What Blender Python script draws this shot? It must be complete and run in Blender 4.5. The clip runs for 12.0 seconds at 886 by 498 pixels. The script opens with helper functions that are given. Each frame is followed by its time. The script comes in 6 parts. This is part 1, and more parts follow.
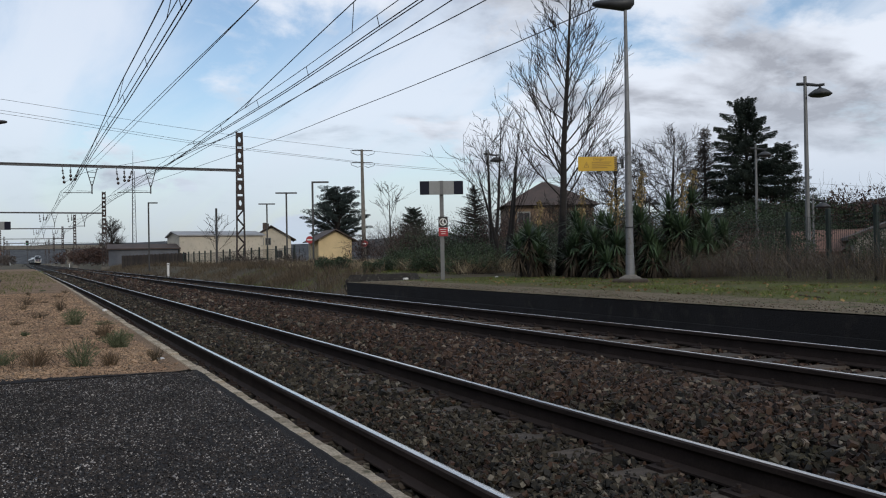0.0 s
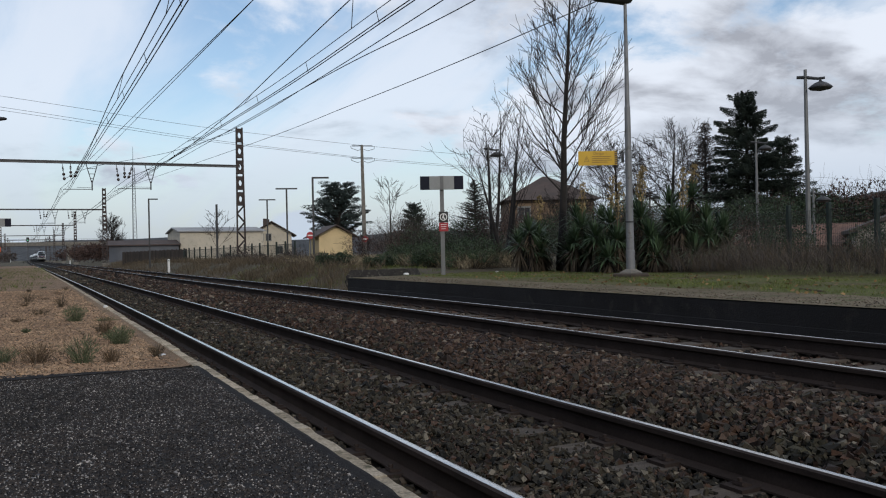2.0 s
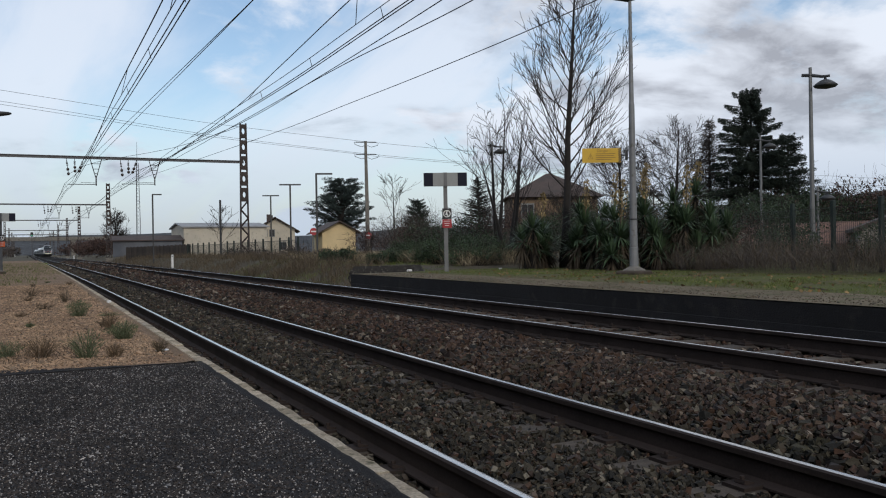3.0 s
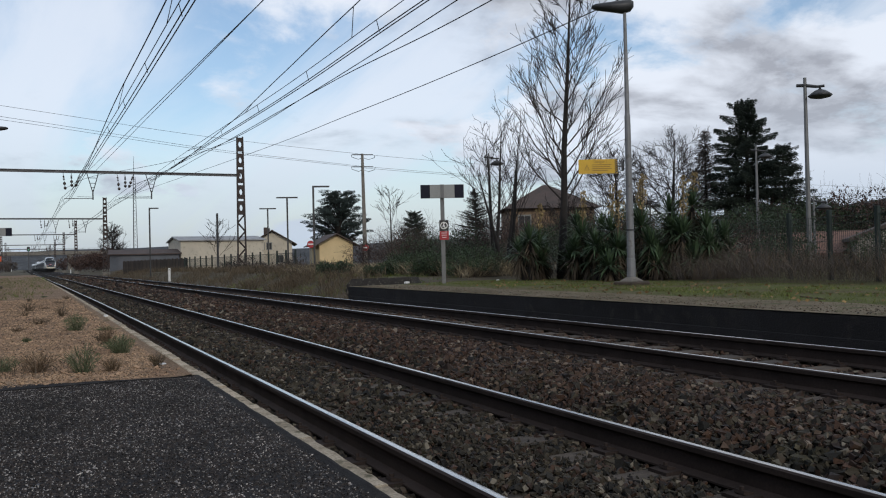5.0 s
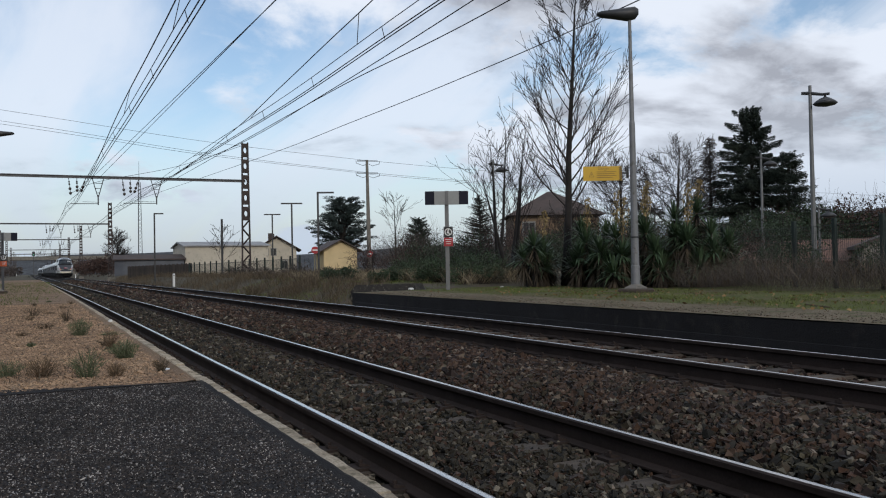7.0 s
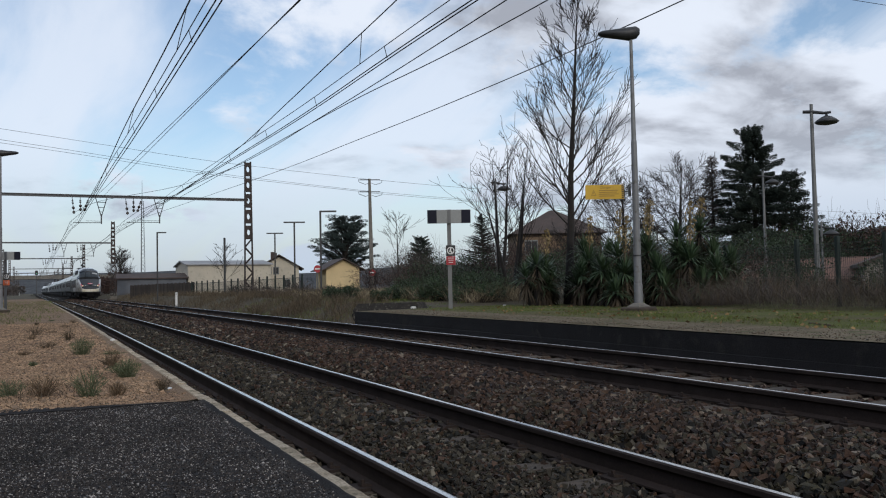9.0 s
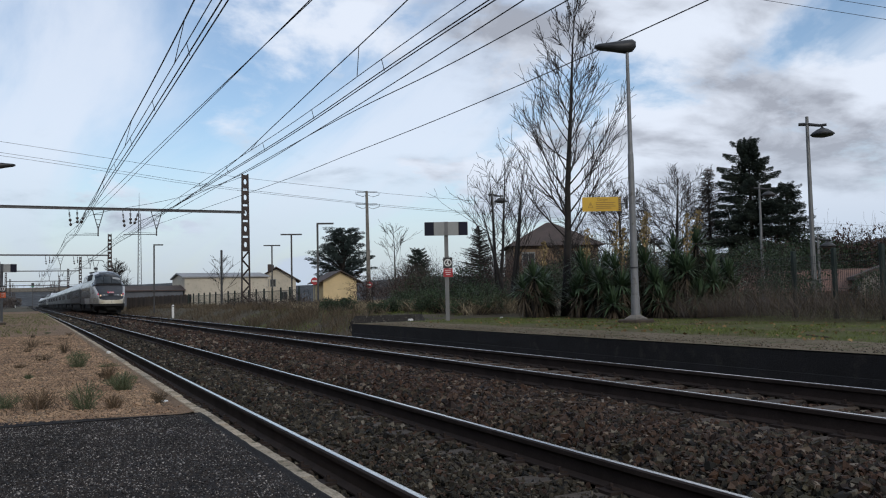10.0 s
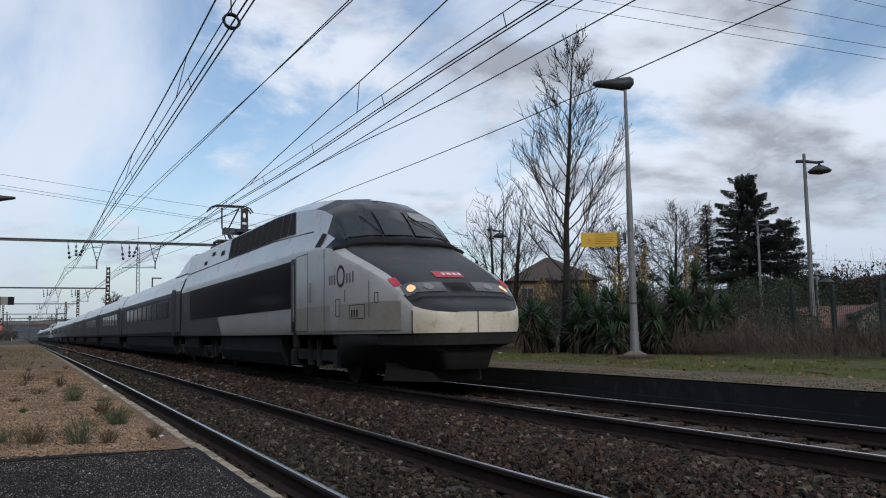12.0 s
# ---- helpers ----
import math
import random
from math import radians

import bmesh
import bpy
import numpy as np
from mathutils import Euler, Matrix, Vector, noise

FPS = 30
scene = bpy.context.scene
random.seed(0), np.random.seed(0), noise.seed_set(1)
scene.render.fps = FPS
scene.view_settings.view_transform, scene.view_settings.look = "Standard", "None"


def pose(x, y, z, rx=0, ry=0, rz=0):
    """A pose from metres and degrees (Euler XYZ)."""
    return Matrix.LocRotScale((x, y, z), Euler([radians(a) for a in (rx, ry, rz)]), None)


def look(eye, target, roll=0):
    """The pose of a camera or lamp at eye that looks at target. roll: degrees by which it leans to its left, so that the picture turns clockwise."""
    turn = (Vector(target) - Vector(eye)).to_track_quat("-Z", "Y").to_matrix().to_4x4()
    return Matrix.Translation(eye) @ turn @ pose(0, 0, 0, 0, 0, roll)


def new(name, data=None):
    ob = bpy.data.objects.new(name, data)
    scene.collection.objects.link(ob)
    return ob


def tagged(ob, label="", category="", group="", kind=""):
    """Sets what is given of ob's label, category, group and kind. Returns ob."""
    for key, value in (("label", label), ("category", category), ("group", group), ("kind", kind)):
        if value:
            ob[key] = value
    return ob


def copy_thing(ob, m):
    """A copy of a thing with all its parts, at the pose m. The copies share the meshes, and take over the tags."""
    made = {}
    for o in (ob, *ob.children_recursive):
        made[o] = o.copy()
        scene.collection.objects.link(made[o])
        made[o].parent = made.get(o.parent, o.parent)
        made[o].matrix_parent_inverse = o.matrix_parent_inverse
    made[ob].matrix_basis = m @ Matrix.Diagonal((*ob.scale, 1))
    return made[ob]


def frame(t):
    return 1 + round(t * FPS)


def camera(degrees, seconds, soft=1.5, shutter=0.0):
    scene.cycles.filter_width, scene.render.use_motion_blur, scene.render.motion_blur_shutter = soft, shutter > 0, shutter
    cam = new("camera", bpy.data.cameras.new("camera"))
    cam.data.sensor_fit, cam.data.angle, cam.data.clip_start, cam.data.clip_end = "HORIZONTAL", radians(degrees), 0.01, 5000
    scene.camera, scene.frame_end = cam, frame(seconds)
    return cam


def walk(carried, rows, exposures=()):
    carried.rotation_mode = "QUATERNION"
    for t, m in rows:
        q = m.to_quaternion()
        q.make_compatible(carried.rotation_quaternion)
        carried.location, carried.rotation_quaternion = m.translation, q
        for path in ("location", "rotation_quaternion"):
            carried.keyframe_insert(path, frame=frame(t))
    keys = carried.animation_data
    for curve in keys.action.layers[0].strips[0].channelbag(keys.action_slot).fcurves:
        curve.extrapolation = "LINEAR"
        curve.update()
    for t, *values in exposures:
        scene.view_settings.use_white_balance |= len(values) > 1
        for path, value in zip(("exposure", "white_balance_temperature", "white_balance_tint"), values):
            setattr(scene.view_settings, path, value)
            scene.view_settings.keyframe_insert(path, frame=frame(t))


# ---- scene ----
EYE = (0.0, 0.0, 1.109)
PATH = [
    (0.0, -26.048, 0.439, 0.995),
    (0.5, -26.133, 1.136, 1.284),
    (1.0, -26.034, 0.752, 1.176),
    (1.5, -26.074, 0.260, 1.249),
    (2.0, -26.015, 0.105, 1.228),
    (2.5, -25.820, -0.115, 1.171),
    (3.0, -25.792, -0.119, 0.968),
    (5.0, -25.976, 0.685, 1.344),
    (5.5, -26.083, 0.865, 1.412),
    (6.0, -26.219, 0.932, 1.608),
    (6.5, -26.148, 0.910, 1.436),
    (7.0, -25.694, 1.129, 1.114),
    (7.5, -25.473, 1.974, 1.094),
    (9.5, -25.593, 2.652, 1.178),
    (10.0, -25.718, 3.220, 1.202),
    (10.5, -25.872, 3.793, 1.074),
    (11.0, -25.883, 4.326, 1.039),
    (11.5, -25.652, 5.326, 1.032),
    (12.0, -25.823, 5.574, 0.938),
]
cam = camera(55.49, 12.0, soft=1.1)
walk(cam, [(t, pose(*EYE, 90 + tilt, lean, turn)) for t, turn, tilt, lean in PATH],
     exposures=[(0.0, 0.0, 6380, 10), (7.5, 0.0, 6340, 10), (10.0, -0.02, 6240, 10), (10.5, -0.07, 6220, 10), (11.0, -0.20, 6240, 10), (11.5, -0.08, 6240, 10), (12.0, -0.05, 6240, 10)])

# ---- daylight: broken cloud over a pale winter sky ----
SUN_TURN, SUN_HEIGHT = 190.0, 24.0   # compass turn from +y towards +x, height in degrees


def build_world():
    w = bpy.data.worlds.new("sky")
    scene.world = w
    w.use_nodes = True
    nt = w.node_tree
    n, l = nt.nodes, nt.links
    n.clear()
    out = n.new("ShaderNodeOutputWorld")
    sky = n.new("ShaderNodeTexSky")
    sky.sky_type, sky.sun_disc = "NISHITA", False
    sky.sun_elevation, sky.sun_rotation = radians(SUN_HEIGHT), radians(SUN_TURN)
    sky.air_density, sky.dust_density, sky.ozone_density = 1.0, 1.6, 1.2
    clear = n.new("ShaderNodeBackground")
    clear.inputs[1].default_value = 0.135
    l.new(sky.outputs[0], clear.inputs[0])
    co = n.new("ShaderNodeTexCoord")
    sep = n.new("ShaderNodeSeparateXYZ")
    l.new(co.outputs["Generated"], sep.inputs[0])

    def m(op, a, b=0.0, c=0.0, clamp=False):
        k = n.new("ShaderNodeMath")
        k.operation, k.use_clamp = op, clamp
        for i, v in enumerate((a, b, c)):
            if isinstance(v, (int, float)):
                k.inputs[i].default_value = v
            else:
                l.new(v, k.inputs[i])
        return k.outputs[0]

    up = m("ADD", m("MAXIMUM", sep.outputs[2], 0.0), 0.30)
    vec = n.new("ShaderNodeCombineXYZ")
    l.new(m("DIVIDE", sep.outputs[0], up), vec.inputs[0])
    l.new(m("DIVIDE", sep.outputs[1], up), vec.inputs[1])

    def cloud(scale, detail, offset, rough=0.55, stretch=(1, 1, 1), turn=0.0, warp=0.0):
        mp = n.new("ShaderNodeMapping")
        mp.inputs["Location"].default_value, mp.inputs["Scale"].default_value = offset, stretch
        mp.inputs["Rotation"].default_value = (0, 0, radians(turn))
        l.new(vec.outputs[0], mp.inputs[0])
        t = n.new("ShaderNodeTexNoise")
        t.inputs["Scale"].default_value, t.inputs["Detail"].default_value, t.inputs["Roughness"].default_value = scale, detail, rough
        t.inputs["Distortion"].default_value = warp
        l.new(mp.outputs[0], t.inputs[0])
        return t.outputs[0]

    def ramp(v, a, b):
        r = n.new("ShaderNodeMapRange")
        r.interpolation_type = "SMOOTHSTEP"
        r.inputs[1].default_value, r.inputs[2].default_value = a, b
        l.new(v, r.inputs[0])
        return r.outputs[0]

    veil = ramp(cloud(1.3, 8, (2.3, 0.4, 0), 0.56, (1.3, 0.45, 1), 34, 0.6), 0.37, 0.62)
    lump = cloud(1.9, 8, (5.1, 3.3, 2), 0.6, (1, 1, 1), 20, 0.25)
    # heavier cloud stands over the +x side
    side = ramp(m("ADD", m("MULTIPLY", sep.outputs[0], 0.9), m("MULTIPLY", sep.outputs[1], -0.55)), -0.22, 0.25)
    heavy = ramp(m("ADD", lump, m("MULTIPLY", side, 0.20)), 0.50, 0.66)
    haze = m("SUBTRACT", 1.0, ramp(sep.outputs[2], 0.0, 0.19))
    cover = m("MAXIMUM", m("MAXIMUM", m("MULTIPLY", veil, 0.80), heavy), m("MULTIPLY", haze, 0.74))
    body = ramp(cloud(3.0, 8, (3.7, 8.2, 1), 0.52, (0.8, 1.1, 1), 26, 0.2), 0.40, 0.62)
    puff = m("MULTIPLY_ADD", ramp(cloud(6.0, 8, (4.4, 1.2, 3), 0.6, (1, 1, 1), 35, 0.4), 0.34, 0.66), 0.65, 0.58)
    dark = m("MULTIPLY", m("MULTIPLY", m("MULTIPLY", heavy, body), puff), ramp(sep.outputs[2], 0.02, 0.11), 0.0, True)
    mix = n.new("ShaderNodeMix")
    mix.data_type = "RGBA"
    mix.inputs[6].default_value, mix.inputs[7].default_value = (0.70, 0.742, 0.815, 1), (0.34, 0.358, 0.405, 1)
    l.new(dark, mix.inputs[0])
    over = n.new("ShaderNodeBackground")
    over.inputs[1].default_value = 1.16
    low = n.new("ShaderNodeMix")
    low.data_type = "RGBA"
    low.inputs[7].default_value = (0.43, 0.505, 0.595, 1)
    l.new(m("MULTIPLY", haze, 0.85), low.inputs[0])
    l.new(mix.outputs[2], low.inputs[6])
    l.new(low.outputs[2], over.inputs[0])
    both = n.new("ShaderNodeMixShader")
    l.new(cover, both.inputs[0])
    l.new(clear.outputs[0], both.inputs[1])
    l.new(over.outputs[0], both.inputs[2])
    l.new(both.outputs[0], out.inputs[0])


build_world()
sun = new("sun", bpy.data.lights.new("sun", "SUN"))
sun.data.energy, sun.data.angle, sun.data.color = 1.0, radians(6), (1.0, 0.91, 0.78)
_a, _e = radians(SUN_TURN), radians(SUN_HEIGHT)
sun.matrix_world = look((60 * math.sin(_a), 60 * math.cos(_a), 60 * math.tan(_e)), (0, 0, 0))


# ---- materials ----
def material(name, color, rough=0.8, metal=0.0, second=None, scale=3.0, grain=60.0, bump=0.3, mixing=(0.4, 0.65), third=None, spread=0.15,
             random_tint=0.0, spec=0.5, glow=None, stretch=(1, 1, 1), island=False, depth=0.01, speck=None, odd=None):
    """Two colours mixed by a broad noise, darkened and lightened by a fine one, with fine relief."""
    mt = bpy.data.materials.new(name)
    mt.use_nodes = True
    nt = mt.node_tree
    n, l = nt.nodes, nt.links
    b = n["Principled BSDF"]
    b.inputs["Roughness"].default_value, b.inputs["Metallic"].default_value = rough, metal
    b.inputs["Specular IOR Level"].default_value = spec
    co = n.new("ShaderNodeTexCoord")
    mp = n.new("ShaderNodeMapping")
    mp.inputs["Scale"].default_value = stretch
    l.new(co.outputs["Object"], mp.inputs[0])

    def tex(s, d, r=0.6):
        t = n.new("ShaderNodeTexNoise")
        t.inputs["Scale"].default_value, t.inputs["Detail"].default_value, t.inputs["Roughness"].default_value = s, d, r
        l.new(mp.outputs[0], t.inputs[0])
        return t

    def mapr(v, a, c, lo=0.0, hi=1.0):
        r = n.new("ShaderNodeMapRange")
        r.inputs[1].default_value, r.inputs[2].default_value, r.inputs[3].default_value, r.inputs[4].default_value = a, c, lo, hi
        l.new(v, r.inputs[0])
        return r.outputs[0]

    def mix(f, a, c, blend="MIX"):
        k = n.new("ShaderNodeMix")
        k.data_type, k.blend_type = "RGBA", blend
        for i, v in ((0, f), (6, a), (7, c)):
            if isinstance(v, (int, float)):
                k.inputs[i].default_value = v
            elif isinstance(v, tuple):
                k.inputs[i].default_value = (*v[:3], 1)
            else:
                l.new(v, k.inputs[i])
        return k.outputs[2]

    second = second or tuple(c * 0.75 for c in color)
    col = mix(mapr(tex(scale, 5).outputs[0], *mixing), color, second)
    if third:
        col = mix(mapr(tex(scale * 3.7, 4).outputs[0], 0.56, 0.68), col, third)
    fine = tex(grain, 4, 0.7)
    col = mix(1.0, col, mix(mapr(fine.outputs[0], 0.3, 0.7), (1 - spread,) * 3, (1 + spread,) * 3), "MULTIPLY")
    if speck:
        col = mix(mapr(tex(speck[0], 2, 0.5).outputs[0], speck[1], speck[1] + 0.05), col, speck[2])
    if random_tint or island:
        if island:
            src = n.new("ShaderNodeNewGeometry").outputs["Random Per Island"]
        else:
            src = n.new("ShaderNodeObjectInfo").outputs["Random"]
        r = random_tint or 0.3
        col = mix(1.0, col, mix(src, (1 - r, 1 - r * 0.95, 1 - r * 0.85), (1 + r, 1 + r * 0.85, 1 + r * 0.7)), "MULTIPLY")
    if odd:
        col = mix(mapr(src, 0.91, 0.99), col, odd)
    l.new(col, b.inputs["Base Color"])
    l.new(mapr(fine.outputs[0], 0.3, 0.7, max(rough - min(0.08, spread * 0.4), 0.02), min(rough + min(0.08, spread * 0.4), 1)), b.inputs["Roughness"])
    if bump:
        bp = n.new("ShaderNodeBump")
        bp.inputs["Strength"].default_value, bp.inputs["Distance"].default_value = bump, depth
        l.new(fine.outputs[0], bp.inputs["Height"])
        l.new(bp.outputs[0], b.inputs["Normal"])
    if glow:
        b.inputs["Emission Color"].default_value, b.inputs["Emission Strength"].default_value = (*glow[:3], 1), glow[3]
    return mt


M = dict(
    asphalt=material("worn_asphalt", (0.034, 0.033, 0.035), 0.88, 0, (0.023, 0.022, 0.0235), 0.9, 130, 1.0, third=(0.052, 0.047, 0.044), spec=0.15, spread=0.5, depth=0.012, speck=(210, 0.63, (0.085, 0.083, 0.08))),
    gravel=material("fine_red_gravel", (0.27, 0.185, 0.12), 0.95, 0, (0.19, 0.132, 0.088), 0.7, 55, 0.9, third=(0.16, 0.115, 0.06), spread=0.5, depth=0.02, speck=(40, 0.66, (0.42, 0.33, 0.25)), spec=0.2),
    gritpath=material("grit_path", (0.20, 0.165, 0.115), 0.95, 0, (0.135, 0.115, 0.075), 0.8, 60, 0.9, third=(0.09, 0.10, 0.04), spread=0.3, depth=0.02, spec=0.15),
    kerb=material("pale_kerb_stone", (0.50, 0.43, 0.33), 0.95, 0, (0.30, 0.25, 0.18), 3, 70, 0.9, third=(0.12, 0.11, 0.07), spread=0.45, random_tint=0.18, spec=0.2),
    soot=material("sooty_concrete", (0.019, 0.019, 0.0215), 0.95, 0, (0.012, 0.012, 0.0135), 1.2, 40, 0.7, third=(0.030, 0.028, 0.027), spread=0.35, depth=0.02),
    concrete=material("grey_concrete", (0.20, 0.185, 0.16), 0.9, 0, (0.13, 0.12, 0.105), 2, 50, 0.5, third=(0.1, 0.095, 0.085)),
    # Bed colour is darkened to put shade into the gaps between the stones.
    ballastbed=material("ballast_ground", (0.022, 0.019, 0.017), 0.95, 0, (0.015, 0.013, 0.012), 1.5, 28, 1.0, spread=0.6, depth=0.05, spec=0.12),
    ballast=material("ballast_stone", (0.050, 0.033, 0.024), 0.7, 0, (0.046, 0.026, 0.018), 0.5, 90, 0.6, third=(0.040, 0.036, 0.026), random_tint=0.8, spec=0.25, odd=(0.19, 0.155, 0.12), island=True, spread=0.3, depth=0.006),
    ballastgrey=material("grey_ballast_stone", (0.043, 0.039, 0.030), 0.8, 0, (0.032, 0.029, 0.022), 0.5, 90, 0.6, third=(0.042, 0.040, 0.025), random_tint=0.8, spec=0.25, odd=(0.19, 0.17, 0.135), island=True, spread=0.3, depth=0.006),
    rust=material("rail_rust", (0.044, 0.034, 0.031), 0.8, 0.0, (0.030, 0.024, 0.022), 3, 60, 0.3, spread=0.25, depth=0.003, spec=0.1),
    railtop=material("polished_rail_head", (0.72, 0.69, 0.65), 0.26, 1.0, (0.5, 0.5, 0.51), 2, 40, 0.05, spread=0.06, stretch=(6, 0.3, 1), depth=0.001),
    sleeper=material("weathered_sleeper_wood", (0.088, 0.071, 0.056), 0.9, 0, (0.046, 0.037, 0.030), 2, 30, 0.6, random_tint=0.25, stretch=(1, 5, 1), depth=0.008),
    earth=material("winter_ground", (0.06, 0.052, 0.026), 0.95, 0, (0.075, 0.056, 0.034), 0.12, 12, 0.8, third=(0.04, 0.05, 0.02), spread=0.35, depth=0.05),
    moss=material("mossy_turf", (0.105, 0.120, 0.038), 0.95, 0, (0.125, 0.102, 0.060), 0.8, 45, 0.9, third=(0.070, 0.080, 0.028), spread=0.35, depth=0.03, spec=0.15),
    mast=material("rusted_mast_steel", (0.055, 0.040, 0.036), 0.7, 0.2, (0.036, 0.028, 0.026), 2, 30, 0.2, spread=0.2),
    beam=material("grey_beam_steel", (0.11, 0.11, 0.115), 0.6, 0.4, (0.075, 0.075, 0.08), 1.5, 30, 0.1),
    wire=material("copper_wire_dark", (0.03, 0.03, 0.032), 0.6, 0.4, (0.02, 0.02, 0.022), 1, 20, 0),
    glass_ins=material("brown_insulator", (0.05, 0.035, 0.03), 0.3, 0, (0.04, 0.03, 0.026), 5, 40, 0),
    galv=material("galvanised_steel", (0.175, 0.178, 0.18), 0.6, 0.35, (0.13, 0.134, 0.137), 1.5, 50, 0.08, spread=0.1),
    lampsteel=material("pale_galvanised_steel", (0.22, 0.225, 0.238), 0.6, 0.3, (0.17, 0.175, 0.175), 1.5, 50, 0.08, third=(0.13, 0.125, 0.115), spread=0.12),
    footstone=material("brown_mossy_concrete", (0.07, 0.054, 0.042), 0.95, 0, (0.045, 0.035, 0.028), 5, 50, 0.7, third=(0.06, 0.07, 0.035), spread=0.3),
    darkmetal=material("dark_painted_metal", (0.045, 0.047, 0.05), 0.5, 0.2, (0.03, 0.031, 0.034), 2, 60, 0.05),
)


# ---- mesh tools ----
class Shape:
    """Collects points and faces for one mesh; each face keeps the index of its material."""

    def __init__(self):
        self.v, self.f, self.k = [], [], []

    def add(self, verts, faces, k=0):
        o = len(self.v)
        self.v += [tuple(p) for p in verts]
        self.f += [tuple(i + o for i in q) for q in faces]
        self.k += [k] * len(faces)
        return self

    def box(self, c, s, k=0, m=None):
        x, y, z = (a / 2 for a in s)
        p = [Vector((sx * x, sy * y, sz * z)) for sz in (-1, 1) for sx, sy in ((-1, -1), (1, -1), (1, 1), (-1, 1))]
        p = [(m @ q if m else q) + Vector(c) for q in p]
        return self.add(p, [(3, 2, 1, 0), (4, 5, 6, 7), (0, 1, 5, 4), (1, 2, 6, 5), (2, 3, 7, 6), (3, 0, 4, 7)], k)

    def block(self, c, s, bevel=0.01, k=0):
        """A box with chamfered upright and top edges."""
        x, y, z = (a / 2 for a in s)
        b = min(bevel, x * 0.9, y * 0.9, z * 0.9)
        ring = lambda i, h: [(c[0] + px, c[1] + py, c[2] + h) for px, py in ((-x + i, -y + i + b), (-x + i + b, -y + i), (x - i - b, -y + i), (x - i, -y + i + b),
                                                                             (x - i, y - i - b), (x - i - b, y - i), (-x + i + b, y - i), (-x + i, y - i - b))]
        return self.loft([ring(0, -z), ring(0, z - b), ring(b * 0.7, z)], k, caps=True)

    def loft(self, rings, k=0, caps=False, closed=True):
        n = len(rings[0])
        v = [p for r in rings for p in r]
        f = []
        for i in range(len(rings) - 1):
            for j in range(n if closed else n - 1):
                a, b = i * n + j, i * n + (j + 1) % n
                f.append((a, b, b + n, a + n))
        if caps:
            f.append(tuple(reversed(range(n))))
            f.append(tuple((len(rings) - 1) * n + j for j in range(n)))
        return self.add(v, f, k)

    def tube(self, pts, r, n=6, k=0, caps=True):
        """A round bar along points; r is one radius or one for each point."""
        pts = [Vector(p) for p in pts]
        rs = r if isinstance(r, (list, tuple)) else [r] * len(pts)
        rings, side = [], None
        for i, p in enumerate(pts):
            d = (pts[min(i + 1, len(pts) - 1)] - pts[max(i - 1, 0)]).normalized()
            if side is None or abs(side.dot(d)) > 0.95:
                side = d.cross(Vector((0.31, 0.95, 0.05)) if abs(d.z) > 0.7 else Vector((0, 0, 1))).normalized()
            side = (side - d * side.dot(d)).normalized()
            up = d.cross(side)
            rings.append([p + (side * math.cos(a) + up * math.sin(a)) * rs[i] for a in (2 * math.pi * j / n for j in range(n))])
        return self.loft(rings, k, caps)

    def mesh(self, name, mats, smooth=False):
        me = bpy.data.meshes.new(name)
        me.from_pydata(self.v, [], self.f)
        for mt in mats if isinstance(mats, (list, tuple)) else [mats]:
            me.materials.append(mt)
        if any(self.k):
            me.polygons.foreach_set("material_index", self.k)
        if smooth:
            me.polygons.foreach_set("use_smooth", [True] * len(me.polygons))
        me.update()
        return me

    def put(self, name, mats, parent=None, label="", smooth=False, at=None):
        ob = new(name, self.mesh(name, mats, smooth))
        if parent:
            ob.parent = parent
        if label:
            ob["label"] = label
        if at is not None:
            ob.matrix_basis = at
        return ob


def thing(name, at, label, category, group="", kind=""):
    ob = new(name)
    ob.empty_display_size = 0.2
    ob.matrix_basis = at if isinstance(at, Matrix) else pose(*at)
    return tagged(ob, label, category, group, kind)


def share(name, mesh, parent, at):
    ob = new(name, mesh)
    ob.parent = parent
    ob.matrix_basis = at
    return ob


# ---- the line: a slow bend to the left far off ----
X1, X2, GAUGE, Z2 = 2.71, 6.385, 1.505, 0.153


def bend(y):
    s = y - 27.0
    return -0.0097 * 0.5 * (s + math.sqrt(s * s + 225.0))


STEPS = [-20 + 4 * i for i in range(26)] + [90 + 12 * i for i in range(60)]

# ---- ground ----
def ground_height(x, y):
    r = x - bend(y)
    if r < 1.15:
        z = 0.05
    elif r < 8.3:
        z = -0.45
    elif y < 23.0:
        z = 0.25
    else:
        t = min(max((r - 8.3) / 3.5, 0), 1)
        z = -0.25 + 0.75 * t * t * (3 - 2 * t)
    far = min(max((math.hypot(x, y) - 150) / 500, 0), 1)
    return z * (1 - far) - 1.2 * far * (0 if abs(r - 4) < 30 else 1) + 0.06 * noise.noise((x * 0.2, y * 0.2, 0)) * (1 if r > 9 or r < 0 else 0)


